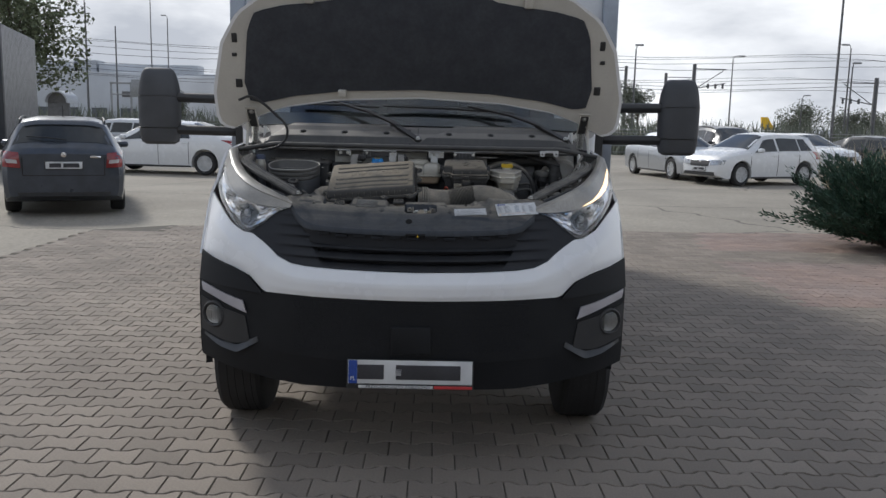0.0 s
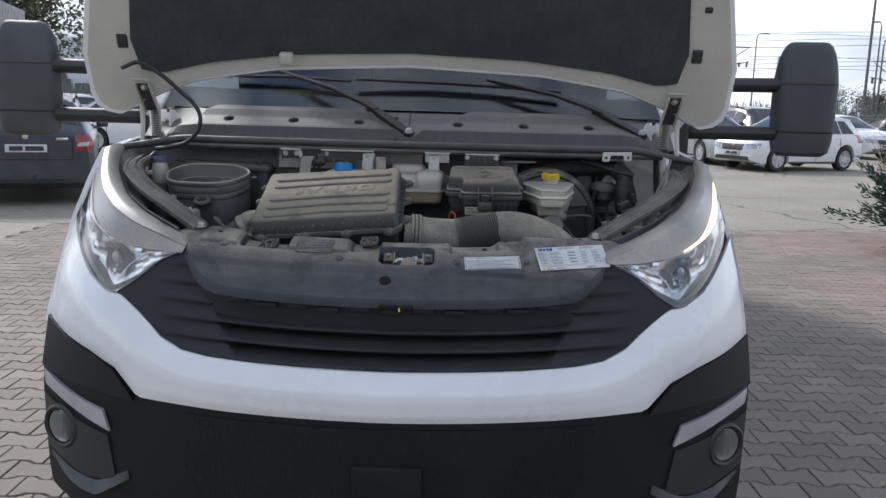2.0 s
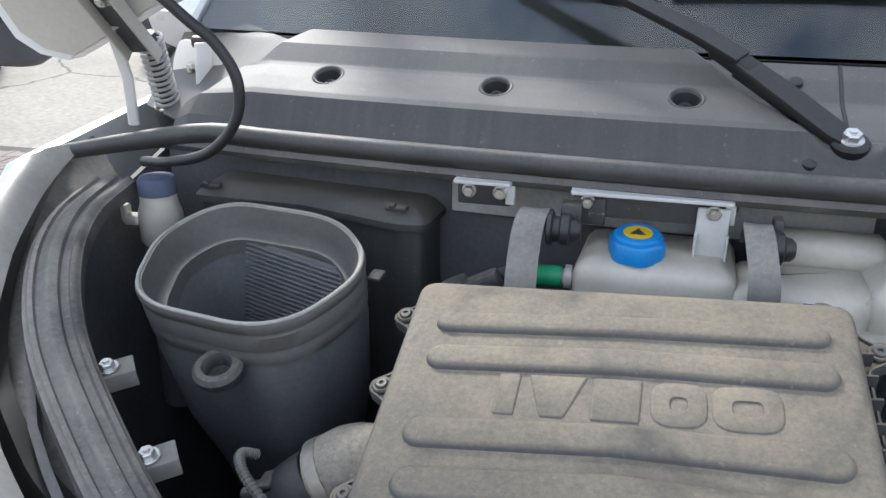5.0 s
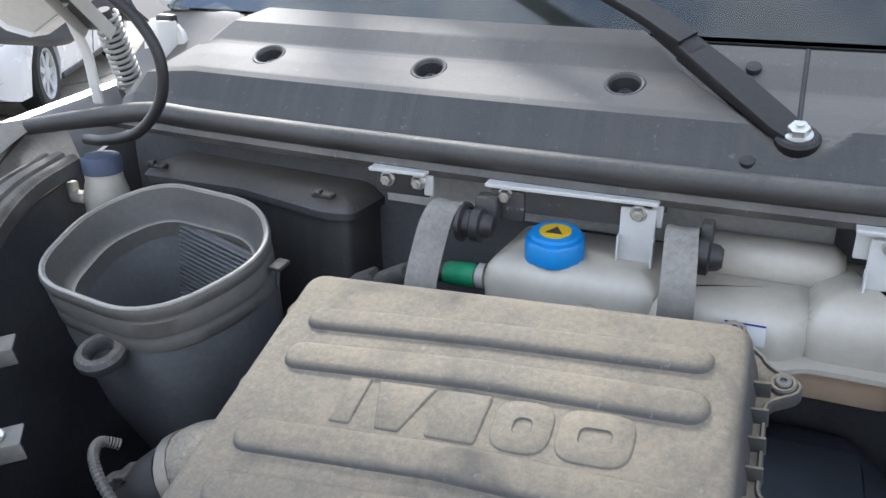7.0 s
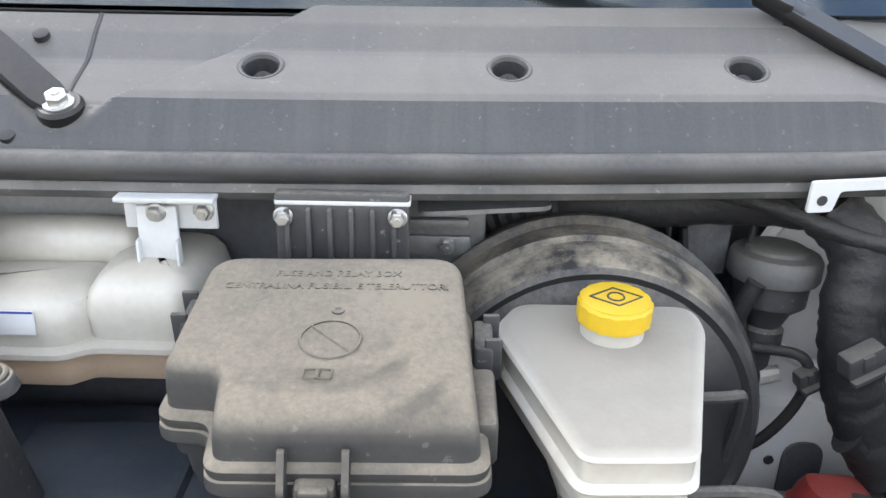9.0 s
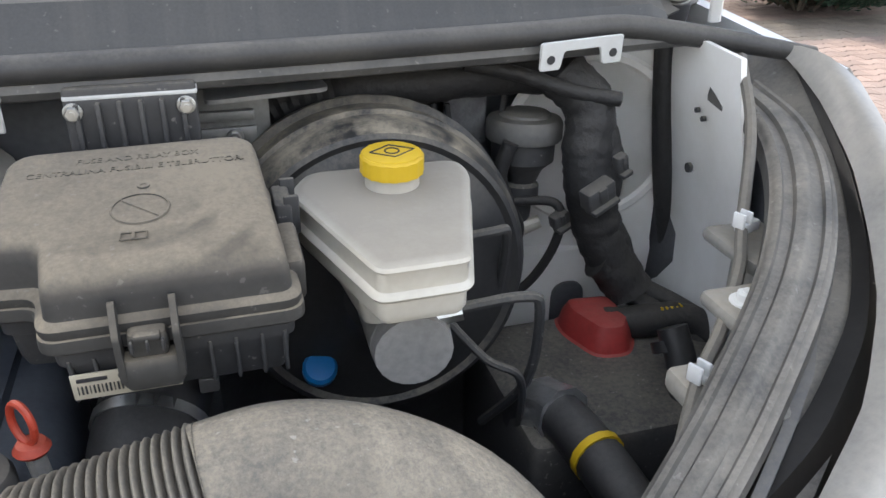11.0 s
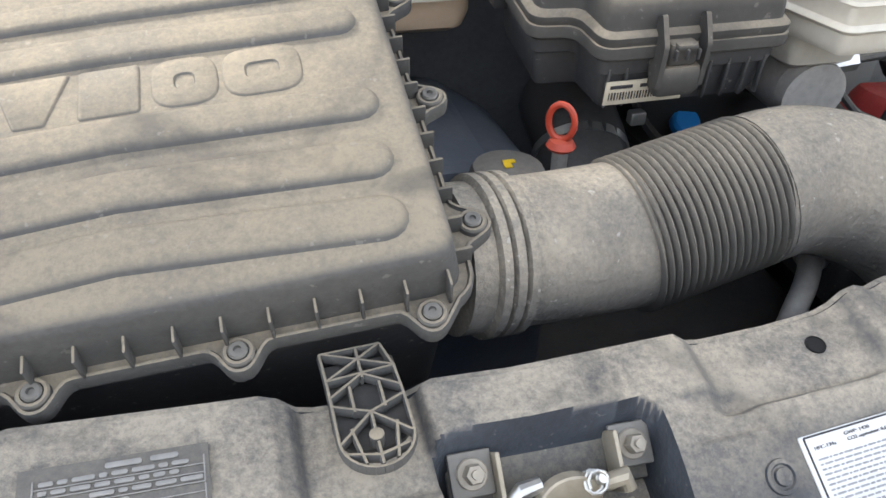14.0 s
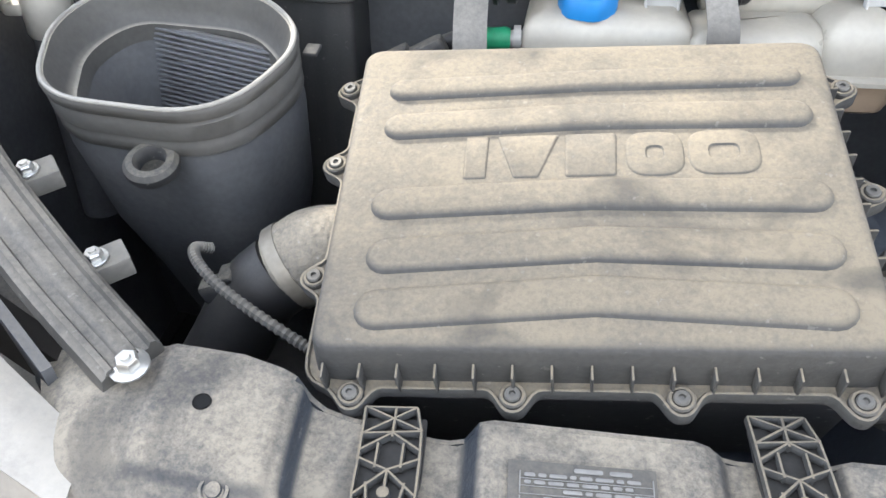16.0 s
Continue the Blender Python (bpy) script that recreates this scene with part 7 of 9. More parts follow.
# ---- on the slam panel ----
m = frame_at((0.030, 3.586, 1.104), (1, 0, -0.01), (0, 1, 0.9))
bm = B()
rbox(bm, (0, 0.006, -0.010), (0.124, 0.040, 0.004), 0.002, m)
rbox(bm, (0, -0.024, -0.026), (0.080, 0.040, 0.004), 0.002, m)
latch = part("bonnet_latch", bm, M_bayblack, truck, "dull zinc bonnet latch with a hooked plate in its pocket")
worn = mat("worn_hook_steel", (0.30, 0.265, 0.20), 0.42, metal=0.4, var=(0.38, 0.34, 0.27), vscale=40, bump=0.3, dust=0.3)
for x, tx in ((-0.049, -0.0345), (0.050, 0.038)):
    bm = B()
    rbox(bm, (x, 0.008, 0.001), (0.026, 0.026, 0.004), 0.002, m)
    part("angle_bracket", bm, M_screw, latch)
    bm = B()
    rbox(bm, (tx, 0.000, -0.002), (0.003, 0.036, 0.026), 0.001, m)
    part("zinc_tab", bm, worn, latch)
    bm = B()
    hexbolt(bm, m @ Matrix.Translation((x, 0.008, 0.003)), 0.0062, 0.008, 1.5)
    part("bolt", bm, M_brass, latch)
# the hook: an upright plate with a rounded head and a slot
mh = frame_at((0.031, 3.568, 1.092), (1, 0.05, 0), (0, 0.32, 1))
bm = B()
stack(bm, rpoly([(-0.019, -0.034), (0.017, -0.034), (0.018, -0.002), (0.024, 0.006), (0.022, 0.015), (0.008, 0.024), (-0.008, 0.023), (-0.019, 0.010)], [0.002, 0.002, 0.004, 0.004, 0.006, 0.010, 0.010, 0.008], 4), [(0.0008, -0.004), (0, -0.003), (0, 0.003), (0.0012, 0.004)], mh)
part("hook_plate", bm, worn, latch)
bm = B()
rbox(bm, (0.003, -0.006, 0.0042), (0.006, 0.014, 0.001), 0.0004, mh)
part("hook_slot", bm, M_ink, latch)
bm = B()
tube(bm, [m @ V(-0.032, -0.012, 0.006), m @ V(-0.024, -0.006, 0.009), m @ V(-0.012, -0.004, 0.009)], [0.0035, 0.0055, 0.0045], 10)
part("curled_end", bm, M_steel, latch)
bm = B()
tube(bm, [m @ V(0.012, -0.030, 0.012), m @ V(0.041, -0.024, 0.012)], 0.0042, 10)
tube(bm, [m @ V(0.026, -0.010, 0.010), m @ V(0.038, -0.008, 0.012), m @ V(0.041, -0.016, 0.010)], [0.005, 0.006, 0.004], 10)
part("catch", bm, worn, latch)
bm = B()
lathe(bm, [(0.0042, -0.008), (0.0042, 0.006), (0.0030, 0.0075), (0.0005, 0.008)], 14, m @ Matrix.Translation((0.022, -0.006, 0.012)))
part("pivot_pin", bm, M_steel, latch)
bm = B()
tube(bm, [m @ V(0.018 + 0.0065 * math.cos(k * 0.7), -0.008 + 0.0065 * math.sin(k * 0.7), 0.006 + 0.0007 * k) for k in range(24)], 0.0011, 6)
part("latch_spring", bm, M_steel, latch)


def label_bars(parent, m, w, h, rows, ink, x0=0.0):
    """Unreadable lines of print as thin bars."""
    rg = random.Random(int(w * 1e4) + rows)
    me = None
    for k in range(rows):
        y = h / 2 - h * (k + 0.5) / rows
        ln = w * rg.uniform(0.6, 0.98)
        bm = B()
        x = x0 - w / 2
        while x < x0 - w / 2 + ln:
            word = rg.uniform(0.0015, 0.007)
            rbox(bm, (x + word / 2, y, 0.0), (word, h / rows * 0.42, 0.0006), 0.0002, m)
            x += word + 0.0009
        part("print_line", bm, ink, parent)


bm = B()
ma = frame_at((0.2415, 3.549, 1.1085), (1, 0.06, 0.040), (-0.06, 1, 0.63))
rbox(bm, (0, 0, 0.004), (0.138, 0.047, 0.0016), 0.0006, ma)
lab1 = part("data_label", bm, M_paper, panel, "white printed data label with black border")
bm = B()
for x, y, w, h in ((0, 0.0222, 0.132, 0.0012), (0, -0.0222, 0.132, 0.0012), (-0.0658, 0, 0.0012, 0.0445), (0.0658, 0, 0.0012, 0.0445)):
    rbox(bm, (x, y, 0.0050), (w, h, 0.0006), 0.0002, ma)
part("border", bm, M_ink, lab1)
label_bars(lab1, ma @ Matrix.Translation((0, -0.006, 0.0050)), 0.124, 0.032, 11, mat("grey_print", (0.30, 0.31, 0.33), 0.6, bump=0))
for words, x, y, w in (("GWP: 1430", -0.030, 0.0185, 0.018), ("HFC-134a", -0.054, 0.0150, 0.015), ("CO2 equivalent: 0,679 TON", -0.018, 0.0150, 0.040)):
    part("print_wording", letters(words, 0.0030, ma @ Matrix.Translation((x, y, 0.0050)), 0.0002, w), M_ink, lab1)
bm = B()
mb = frame_at((0.442, 3.5805, 1.1225), (0.177, 0.025, 0.010), (-0.017, 0.062, 0.043))
rbox(bm, (0, 0, 0.003), (0.177, 0.079, 0.0012), 0.0005, mb)
lab2 = part("service_label", bm, M_paper, panel, "white lubricant service label with small print")
grey = bpy.data.materials["grey_print"]
for k, w in enumerate((0.003, 0.008, 0.007, 0.007, 0.009)):
    bm = B()
    rbox(bm, (-0.082 + 0.0085 * k + (0.0 if k else 0.003), 0.0315, 0.0038), (w * 0.85, 0.009, 0.0006), 0.0002, mb)
    part("maker_mark", bm, M_blueink, lab2)
rgl = random.Random(21)


def print_block(x, y, w, rows, pitch, ink):
    """A few fine lines of unreadable print."""
    bm = B()
    for j in range(rows):
        ln = w * rgl.uniform(0.6, 1.0)
        rbox(bm, (x + ln / 2, y - j * pitch, 0.0038), (ln, pitch * 0.45, 0.0004), 0.0001, mb)
    part("print_block", bm, ink, lab2)


for j, y in enumerate((0.0195, 0.0085, -0.0025, -0.0135)):
    for x, w in ((-0.083, 0.022), (-0.054, 0.030), (0.024, 0.018), (0.054, 0.024)):
        print_block(x, y, w, 3, 0.0027, grey)
    bm = B()
    rbox(bm, (0.002, y - 0.0015, 0.0038), (0.020, 0.0030, 0.0006), 0.0002, mb)
    part("print_word", bm, mat("navy_print", (0.13, 0.16, 0.25), 0.6, bump=0) if j == 0 else bpy.data.materials["navy_print"], lab2)
    print_block(-0.008, y + 0.0018, 0.020, 1, 0.0022, mat("pale_teal_print", (0.38, 0.52, 0.50), 0.6, bump=0) if j == 0 else bpy.data.materials["pale_teal_print"])
    bm = B()
    rbox(bm, (0.0, y + 0.0040, 0.0038), (0.164, 0.0004, 0.0004), 0.0001, mb)
    part("rule", bm, grey, lab2)
print_block(-0.030, 0.0355, 0.046, 3, 0.0026, grey)
print_block(0.026, 0.0355, 0.046, 3, 0.0026, grey)
print_block(-0.082, -0.0235, 0.156, 3, 0.0022, mat("pale_red_print", (0.58, 0.45, 0.40), 0.6, bump=0))
print_block(-0.072, -0.0325, 0.018, 3, 0.0025, grey)
print_block(-0.046, -0.0325, 0.026, 3, 0.0025, grey)
print_block(0.030, -0.0325, 0.028, 3, 0.0025, grey)
bm = B()
lathe(bm, [(0.0036, 0.0034), (0.0036, 0.0040), (0.0005, 0.0041)], 16, mb @ Matrix.Translation((-0.079, -0.0345, 0)))
part("sun_mark", bm, M_yellow, lab2)

# type plate, rivets, holes
bm = B()
sheet(bm, lambda u, v: (lambda x, y: (x, y, slam_z(y, x) + relief(x, y) + 0.0035))(-0.250 + 0.092 * u, 3.563 + 0.054 * v), 10, 14, 0.003)
tp = part("type_plate", bm, mat("anodised_plate", (0.085, 0.088, 0.092), 0.45, metal=0.3, dust=0.45, dustcol=(0.30, 0.27, 0.22), dfine=0.6), panel, "grey anodised type plate with worn print")
ink = mat("plate_print", (0.30, 0.295, 0.28), 0.5, bump=0)
rp = random.Random(9)


def on_plate(x, y, w, h):
    """A thin bar of raised print on the type plate."""
    bm = B()
    rbox(bm, (0, 0, 0.0042), (w, h, 0.0008), 0.0002, on_slam(x, y))
    part("print_line", bm, ink, tp)


on_plate(-0.200, 3.6128, 0.018, 0.0032)
on_plate(-0.180, 3.6128, 0.014, 0.0032)
for k, y in enumerate((3.6080, 3.6032, 3.5984, 3.5936, 3.5888, 3.5840, 3.5792, 3.5744, 3.5696, 3.5650)):
    on_plate(-0.2015, y - 0.0026, 0.082, 0.0006)
    x = -0.240 + (0.0 if k < 2 else rp.choice((0.0, 0.012, 0.024)))
    end = -0.166 - rp.uniform(0.0, 0.012) if k in (0, 1, 7, 8) else x + rp.uniform(0.026, 0.05)
    while x < end:
        w = rp.uniform(0.004, 0.012)
        on_plate(x + w / 2, y, w, 0.0026)
        x += w + 0.0018
for x in (-0.2425, -0.1605):
    for k in range(3):
        on_plate(x, 3.573 + 0.015 * k, 0.0008, 0.015)
for x, y in ((-0.138, 3.549), (-0.433, 3.585), (0.326, 3.562), (0.154, 3.547)):
    m = on_slam(x, y)
    bm = B()
    lathe(bm, [(0.0108, -0.001), (0.0100, 0.0016), (0.0078, 0.0020), (0.0068, 0.0008), (0.0056, 0.0008), (0.0050, 0.0026), (0.0005, 0.0030)], 20, m)
    part("push_rivet", bm, M_panel, panel)
for x, y, r in ((-0.020, 3.493, 0.0132), (0.2235, 3.623, 0.0064), (-0.456, 3.640, 0.0060), (0.472, 3.654, 0.0075)):
    m = on_slam(x, y) if y > 3.50 else frame_at((x, y, slam_z(y, x) + 0.003), (1, 0, 0), (0, 1, 0.75))
    bm = B()
    lathe(bm, [(r * 1.08, 0.0), (r * 1.06, 0.0012), (r, 0.0016), (r * 0.96, 0.0008), (0.0005, 0.0008)], 22, m)
    part("panel_hole", bm, mat("hole_black", (0.004, 0.004, 0.004), 0.9, bump=0) if r == 0.0132 else bpy.data.materials["hole_black"], panel)
# tabs under the front ridge
for k in range(11):
    x = -0.375 + 0.075 * k
    bm = B()
    rbox(bm, (x, slam_front(x) + 0.010, slam_z(slam_front(x), x) - 0.032 - 0.004 * (k % 2)), (0.050, 0.020, 0.014), 0.004)
    part("ridge_tab", bm, M_grille, panel)
bm = B()
rbox(bm, (0.010, 3.436, 1.0215), (0.082, 0.03, 0.011), 0.004)
part("release_slot", bm, bpy.data.materials["hole_black"], panel)
bm = B()
tube(bm, [(0.019, 3.430, 1.026), (0.019, 3.420, 1.020), (0.020, 3.418, 1.014)], 0.0021, 8)
part("release_lever", bm, M_yellow, truck, "small yellow bonnet release lever")

# ---- the yard ----
M_conc = mat("worn_concrete", (0.285, 0.258, 0.212), 0.85, var=(0.225, 0.205, 0.172), vscale=0.45, fine=22, bump=0.4, depth=0.004, mottle=0.9, stain=0.5)


def add_cracks(m, scale, width, colour):
    """Thin wandering cracks and sealed joints in a surface."""
    n, l = m.node_tree.nodes, m.node_tree.links
    b = n["Principled BSDF"]
    old = b.inputs["Base Color"].links[0].from_socket
    co = n.new("ShaderNodeTexCoord")
    wob = n.new("ShaderNodeTexNoise")
    wob.inputs["Scale"].default_value, wob.inputs["Detail"].default_value = 1.1, 6
    mv = n.new("ShaderNodeMix")
    mv.data_type, mv.blend_type = "RGBA", "ADD"
    mv.inputs["Factor"].default_value = 0.55
    l.new(co.outputs["Object"], wob.inputs["Vector"])
    l.new(co.outputs["Object"], mv.inputs["A"])
    l.new(wob.outputs["Color"], mv.inputs["B"])
    vo = n.new("ShaderNodeTexVoronoi")
    vo.feature = "DISTANCE_TO_EDGE"
    vo.inputs["Scale"].default_value = scale
    l.new(mv.outputs["Result"], vo.inputs["Vector"])
    mr = n.new("ShaderNodeMapRange")
    mr.inputs["From Min"].default_value, mr.inputs["From Max"].default_value = width, width * 0.3
    l.new(vo.outputs["Distance"], mr.inputs["Value"])
    mx = n.new("ShaderNodeMix")
    mx.data_type = "RGBA"
    mx.inputs["B"].default_value = (*colour, 1)
    l.new(mr.outputs["Result"], mx.inputs["Factor"])
    l.new(old, mx.inputs["A"])
    l.new(mx.outputs["Result"], b.inputs["Base Color"])


add_cracks(M_conc, 0.22, 0.0055, (0.09, 0.082, 0.07))
M_paver = mat("grey_paver", (0.225, 0.192, 0.158), 0.85, var=(0.185, 0.158, 0.132), vscale=0.8, fine=90, bump=0.5, depth=0.002, islands=0.14)
M_redpaver = mat("red_paver", (0.255, 0.185, 0.155), 0.85, var=(0.225, 0.18, 0.16), vscale=0.8, fine=90, bump=0.5, depth=0.002, islands=0.14)
M_joint = mat("sandy_joint", (0.095, 0.085, 0.07), 0.95, bump=0.4)
bm = B()
sheet(bm, lambda u, v: ((u - 0.5) * 5000, -2000 + 5000 * v, -0.012), 8, 8)
tagged(part("ground", bm, M_conc, None), "worn grey concrete yard with fine cracks", "ground", kind="structure")
bm = B()
rings(bm, [[(-6.5, -1.2, z), (9.0, -1.2, z), (9.0, 12.35, z), (-3.6, 11.62, z), (-4.45, 10.95, z), (-4.5, 8.35, z), (-6.5, 8.3, z)] for z in (-0.03, -0.006)])
pavement = tagged(part("pavement", bm, M_joint, None), "interlocking grey concrete paving with sandy joints", "paving", kind="structure")

PL, PW, PD = 0.200, 0.1405, 0.0125


def paver_outline():
    g = 0.0028
    lo = [(g, -PD + g), (0.028, -PD + g), (0.062, PD + g), (0.138, PD + g), (0.172, -PD + g), (PL - g, -PD + g)]
    hi = [(x, PW - y) for x, y in lo[::-1]]
    return [Vector(p) for p in lo + hi]


bm = B()
stack(bm, paver_outline(), [(0.0, -0.02), (0.0, -0.003), (0.0035, 0.0)], Matrix.Translation((-PL / 2, -PW / 2, 0)))
for f in [f for f in bm.faces if f.calc_center_median().z < -0.019]:
    bm.faces.remove(f)
paver_mesh = mesh_of(bm, "paver", M_paver)
pv = [v.co.copy() for v in paver_mesh.vertices]
pf = [tuple(p.vertices) for p in paver_mesh.polygons]
near, far_v, far_f, red_v, red_f = [], [], [], [], []
rg = random.Random(2)
for r in range(-8, 88):
    for c in range(-33, 46):
        x, y = (c + (0.5 if r % 2 else 0)) * PL, r * PW
        edge = 11.55 + 0.062 * (x + 3.6) if x > -3.6 else (10.9 if x > -4.42 else 8.25)
        if y > edge or x < -6.4:
            continue
        z, tilt = rg.uniform(-0.0015, 0.0015), rg.uniform(-0.006, 0.006)
        if 2.75 < y < 4.3 and -1.95 < x < 2.1 and not (-1.0 < x < 1.0 and y > 3.55) and len(near) < 300:
            near.append((x, y, z, tilt))
            continue
        red = x > 2.6 + 0.45 * max(0.0, y - 6.0) * 0.5 and (7.0 < y < 9.3 or y > 10.2) and x > 3.4
        vv, ff = (red_v, red_f) if red else (far_v, far_f)
        b0 = len(vv)
        vv.extend((p.x + x, p.y + y, p.z + z + tilt * p.y) for p in pv)
        ff.extend(tuple(i + b0 for i in q) for q in pf)
for name, vv, ff, mm in (("paver_field", far_v, far_f, M_paver), ("red_paver_field", red_v, red_f, M_redpaver)):
    me = bpy.data.meshes.new(name)
    me.from_pydata(vv, [], ff)
    me.materials.append(mm)
    ob = new(name, me)
    ob.parent = pavement
    tagged(ob, kind="stuff")
PAVERS = near


# unseen wall added behind the camera to hold back sky light
bm = B()
rbox(bm, (2.0, -9.0, 2.2), (44, 0.3, 4.4), 0.02)
tagged(part("wall_south", bm, mat("sky_block_render", (0.30, 0.295, 0.28), 0.8, var=(0.26, 0.255, 0.245), vscale=0.6, bump=0.3), None), "plain grey wall added out of view to cut the sky light", "wall", kind="structure")


# ---- cars ----
M_rim = mat("silver_rim", (0.52, 0.53, 0.54), 0.35, metal=0.3, bump=0.0, mottle=0.1)


CAR_SHAPES = {
    # top of the centre line, shoulder, half width, half width of the roof, each along the length
    "hatch": (2.0, [(-2.0, .90), (-1.95, 1.0), (-1.90, 1.06), (-1.62, 1.39), (-1.25, 1.455), (-.35, 1.475), (.22, 1.425), (.60, 1.24), (1.02, 1.005), (1.55, .92), (1.86, .80), (1.96, .70), (2.0, .58)],
              [(-2.0, .86), (-1.5, .96), (0, .93), (1.0, .90), (1.55, .83), (1.9, .70), (2.0, .54)], [(-2.0, .70), (-1.92, .79), (-1.5, .85), (0, .868), (1.3, .862), (1.7, .83), (1.9, .75), (2.0, .62)], .60),
    "wagon": (2.28, [(-2.28, .92), (-2.22, 1.0), (-2.16, 1.06), (-1.86, 1.41), (-1.5, 1.465), (-.35, 1.48), (.32, 1.43), (.72, 1.24), (1.16, 1.0), (1.8, .92), (2.14, .80), (2.24, .70), (2.28, .58)],
              [(-2.28, .88), (-1.7, .97), (0, .945), (1.1, .91), (1.8, .84), (2.16, .70), (2.28, .54)], [(-2.28, .76), (-2.2, .83), (-1.7, .875), (0, .885), (1.5, .88), (2.0, .84), (2.2, .75), (2.28, .64)], .62),
    "sedan": (2.3, [(-2.3, .90), (-2.2, 1.04), (-1.80, 1.08), (-1.35, 1.28), (-.95, 1.41), (-.3, 1.445), (.32, 1.40), (.75, 1.20), (1.2, .97), (1.85, .87), (2.16, .76), (2.26, .66), (2.3, .54)],
              [(-2.3, .86), (-1.7, .97), (0, .93), (1.1, .89), (1.85, .80), (2.16, .68), (2.3, .50)], [(-2.3, .74), (-2.2, .82), (-1.7, .875), (0, .888), (1.5, .88), (2.0, .84), (2.2, .76), (2.3, .64)], .60),
    "suv": (2.25, [(-2.25, 1.0), (-2.18, 1.14), (-2.10, 1.22), (-1.86, 1.56), (-1.5, 1.645), (-.3, 1.675), (.35, 1.61), (.70, 1.40), (1.1, 1.13), (1.75, 1.04), (2.10, .94), (2.2, .82), (2.25, .66)],
            [(-2.25, .96), (-1.7, 1.08), (0, 1.05), (1.1, 1.02), (1.75, .95), (2.12, .82), (2.25, .60)], [(-2.25, .78), (-2.15, .85), (-1.7, .895), (0, .91), (1.5, .90), (1.95, .86), (2.15, .78), (2.25, .68)], .64),
}
M_carlamp = mat("car_headlamp", (0.42, 0.44, 0.46), 0.10, metal=0.5, var=(0.22, 0.23, 0.24), vscale=18, bump=0.0, clear=0.8)
M_tail = mat("car_taillamp", (0.26, 0.022, 0.025), 0.15, var=(0.18, 0.02, 0.02), bump=0.0, clear=0.8)
M_tailclear = mat("clear_taillamp", (0.55, 0.52, 0.52), 0.15, bump=0.0, clear=0.8)
M_seam = mat("panel_gap", (0.015, 0.015, 0.016), 0.8, bump=0.0)


def car(kind, at, heading, paint, label):
    """A parked car; its nose points along heading (degrees, 0 along x)."""
    L, tops, belts, widths, rw0 = CAR_SHAPES[kind]
    M = Matrix.Translation((*at, 0)) @ pose(0, 0, 0, 0, 0, heading)
    root = thing("parked_car", (*at, 0), label, "car", "parked cars")
    xw, rr = L * 0.62, (0.315 if kind != "suv" else 0.345)

    def section(x):
        top, belt, hw = interp(x, tops), interp(x, belts), interp(x, widths)
        belt = min(belt, top - 0.035)
        cab = max(0.0, min(1.0, (top - belt - 0.05) / 0.35))
        rw = rw0 * cab + hw * 0.86 * (1 - cab)
        low = 0.20 + 0.10 * max(0.0, abs(x) / L - 0.9) / 0.1
        for c in (xw, -xw):
            d = (rr + 0.055) ** 2 - (x - c) ** 2
            if d > 0:
                low = max(low, rr + math.sqrt(d))
        keys = [(0, 0, top + 0.012), (0.22, rw * 0.62, top + 0.006), (0.34, rw * 0.93, top - 0.035 * cab - 0.004), (0.40, rw * 1.015, top - 0.085 * cab - 0.012),
                (0.62, hw * 0.972, belt), (0.68, hw * 0.994, belt - 0.05), (0.80, hw, max(low + 0.02, 0.62 * belt)), (0.92, hw * 0.985, max(low + 0.008, 0.38)), (1.0, hw * 0.955, low)]
        return keys

    def surf(x, w):
        """w runs -1 to 1 over the top from sill to sill."""
        keys = section(x)
        return M @ V(x, math.copysign(interp(abs(w), [(k[0], k[1]) for k in keys]), w), interp(abs(w), [(k[0], k[2]) for k in keys]))

    xs = {r[0] for r in tops} | {r[0] for r in widths} | {-L + 2 * L * k / 30 for k in range(31)}
    for c in (xw, -xw):
        xs |= {c + (rr + 0.055) * math.cos(math.pi * k / 12) for k in range(13)} | {c - rr - 0.057, c + rr + 0.057}
    xs = sorted(x for x in xs if -L <= x <= L)
    xs = [x for k, x in enumerate(xs) if k == 0 or x - xs[k - 1] > 0.001]
    ws = [-1, -.92, -.80, -.68, -.62, -.51, -.40, -.34, -.22, 0, .22, .34, .40, .51, .62, .68, .80, .92, 1]
    bm = B()
    rings(bm, [[surf(x, w) for w in ws] for x in xs], True, True)
    body = part("body", bm, paint, root, "", 32)
    ctr = M @ V(0, 0, 0.7)

    def patch(name, f, nx, nw, mm, lift=0.006, up=None):
        def g(u, v):
            p = f(u, v)
            return p + (p - ctr).normalized() * lift
        bm = B()
        sheet(bm, g, nx, nw, 0.004)
        return part(name, bm, mm, up or body)

    def side(name, b0, b1, t0, t1, sd, w0=0.605, w1=0.425, mm=M_tint, lift=0.005):
        return patch(name, lambda u, v: surf((b0 + (b1 - b0) * u) * (1 - v) + (t0 + (t1 - t0) * u) * v, sd * (w0 + (w1 - w0) * v)), 6, 4, mm, lift)

    def over(name, x0, x1, w0, w1, mm=M_tint, lift=0.007):
        """A patch across the car between two stations; w0 and w1 are its half spans there."""
        return patch(name, lambda u, v: surf(x0 + (x1 - x0) * u, (2 * v - 1) * (w0 + (w1 - w0) * u)), 6, 10, mm, lift)

    def end_x(y, z, sg):
        x = L
        while x > 0.4 * L:
            keys = section(sg * x)
            half = max([interp(z, sorted((k[2], k[1]) for k in keys[4:]))] if z <= keys[4][2] else [interp(-z, [(-k[2], k[1]) for k in keys[:5]])])
            if half >= abs(y) and keys[0][2] >= z:
                return x
            x -= 0.008
        return x

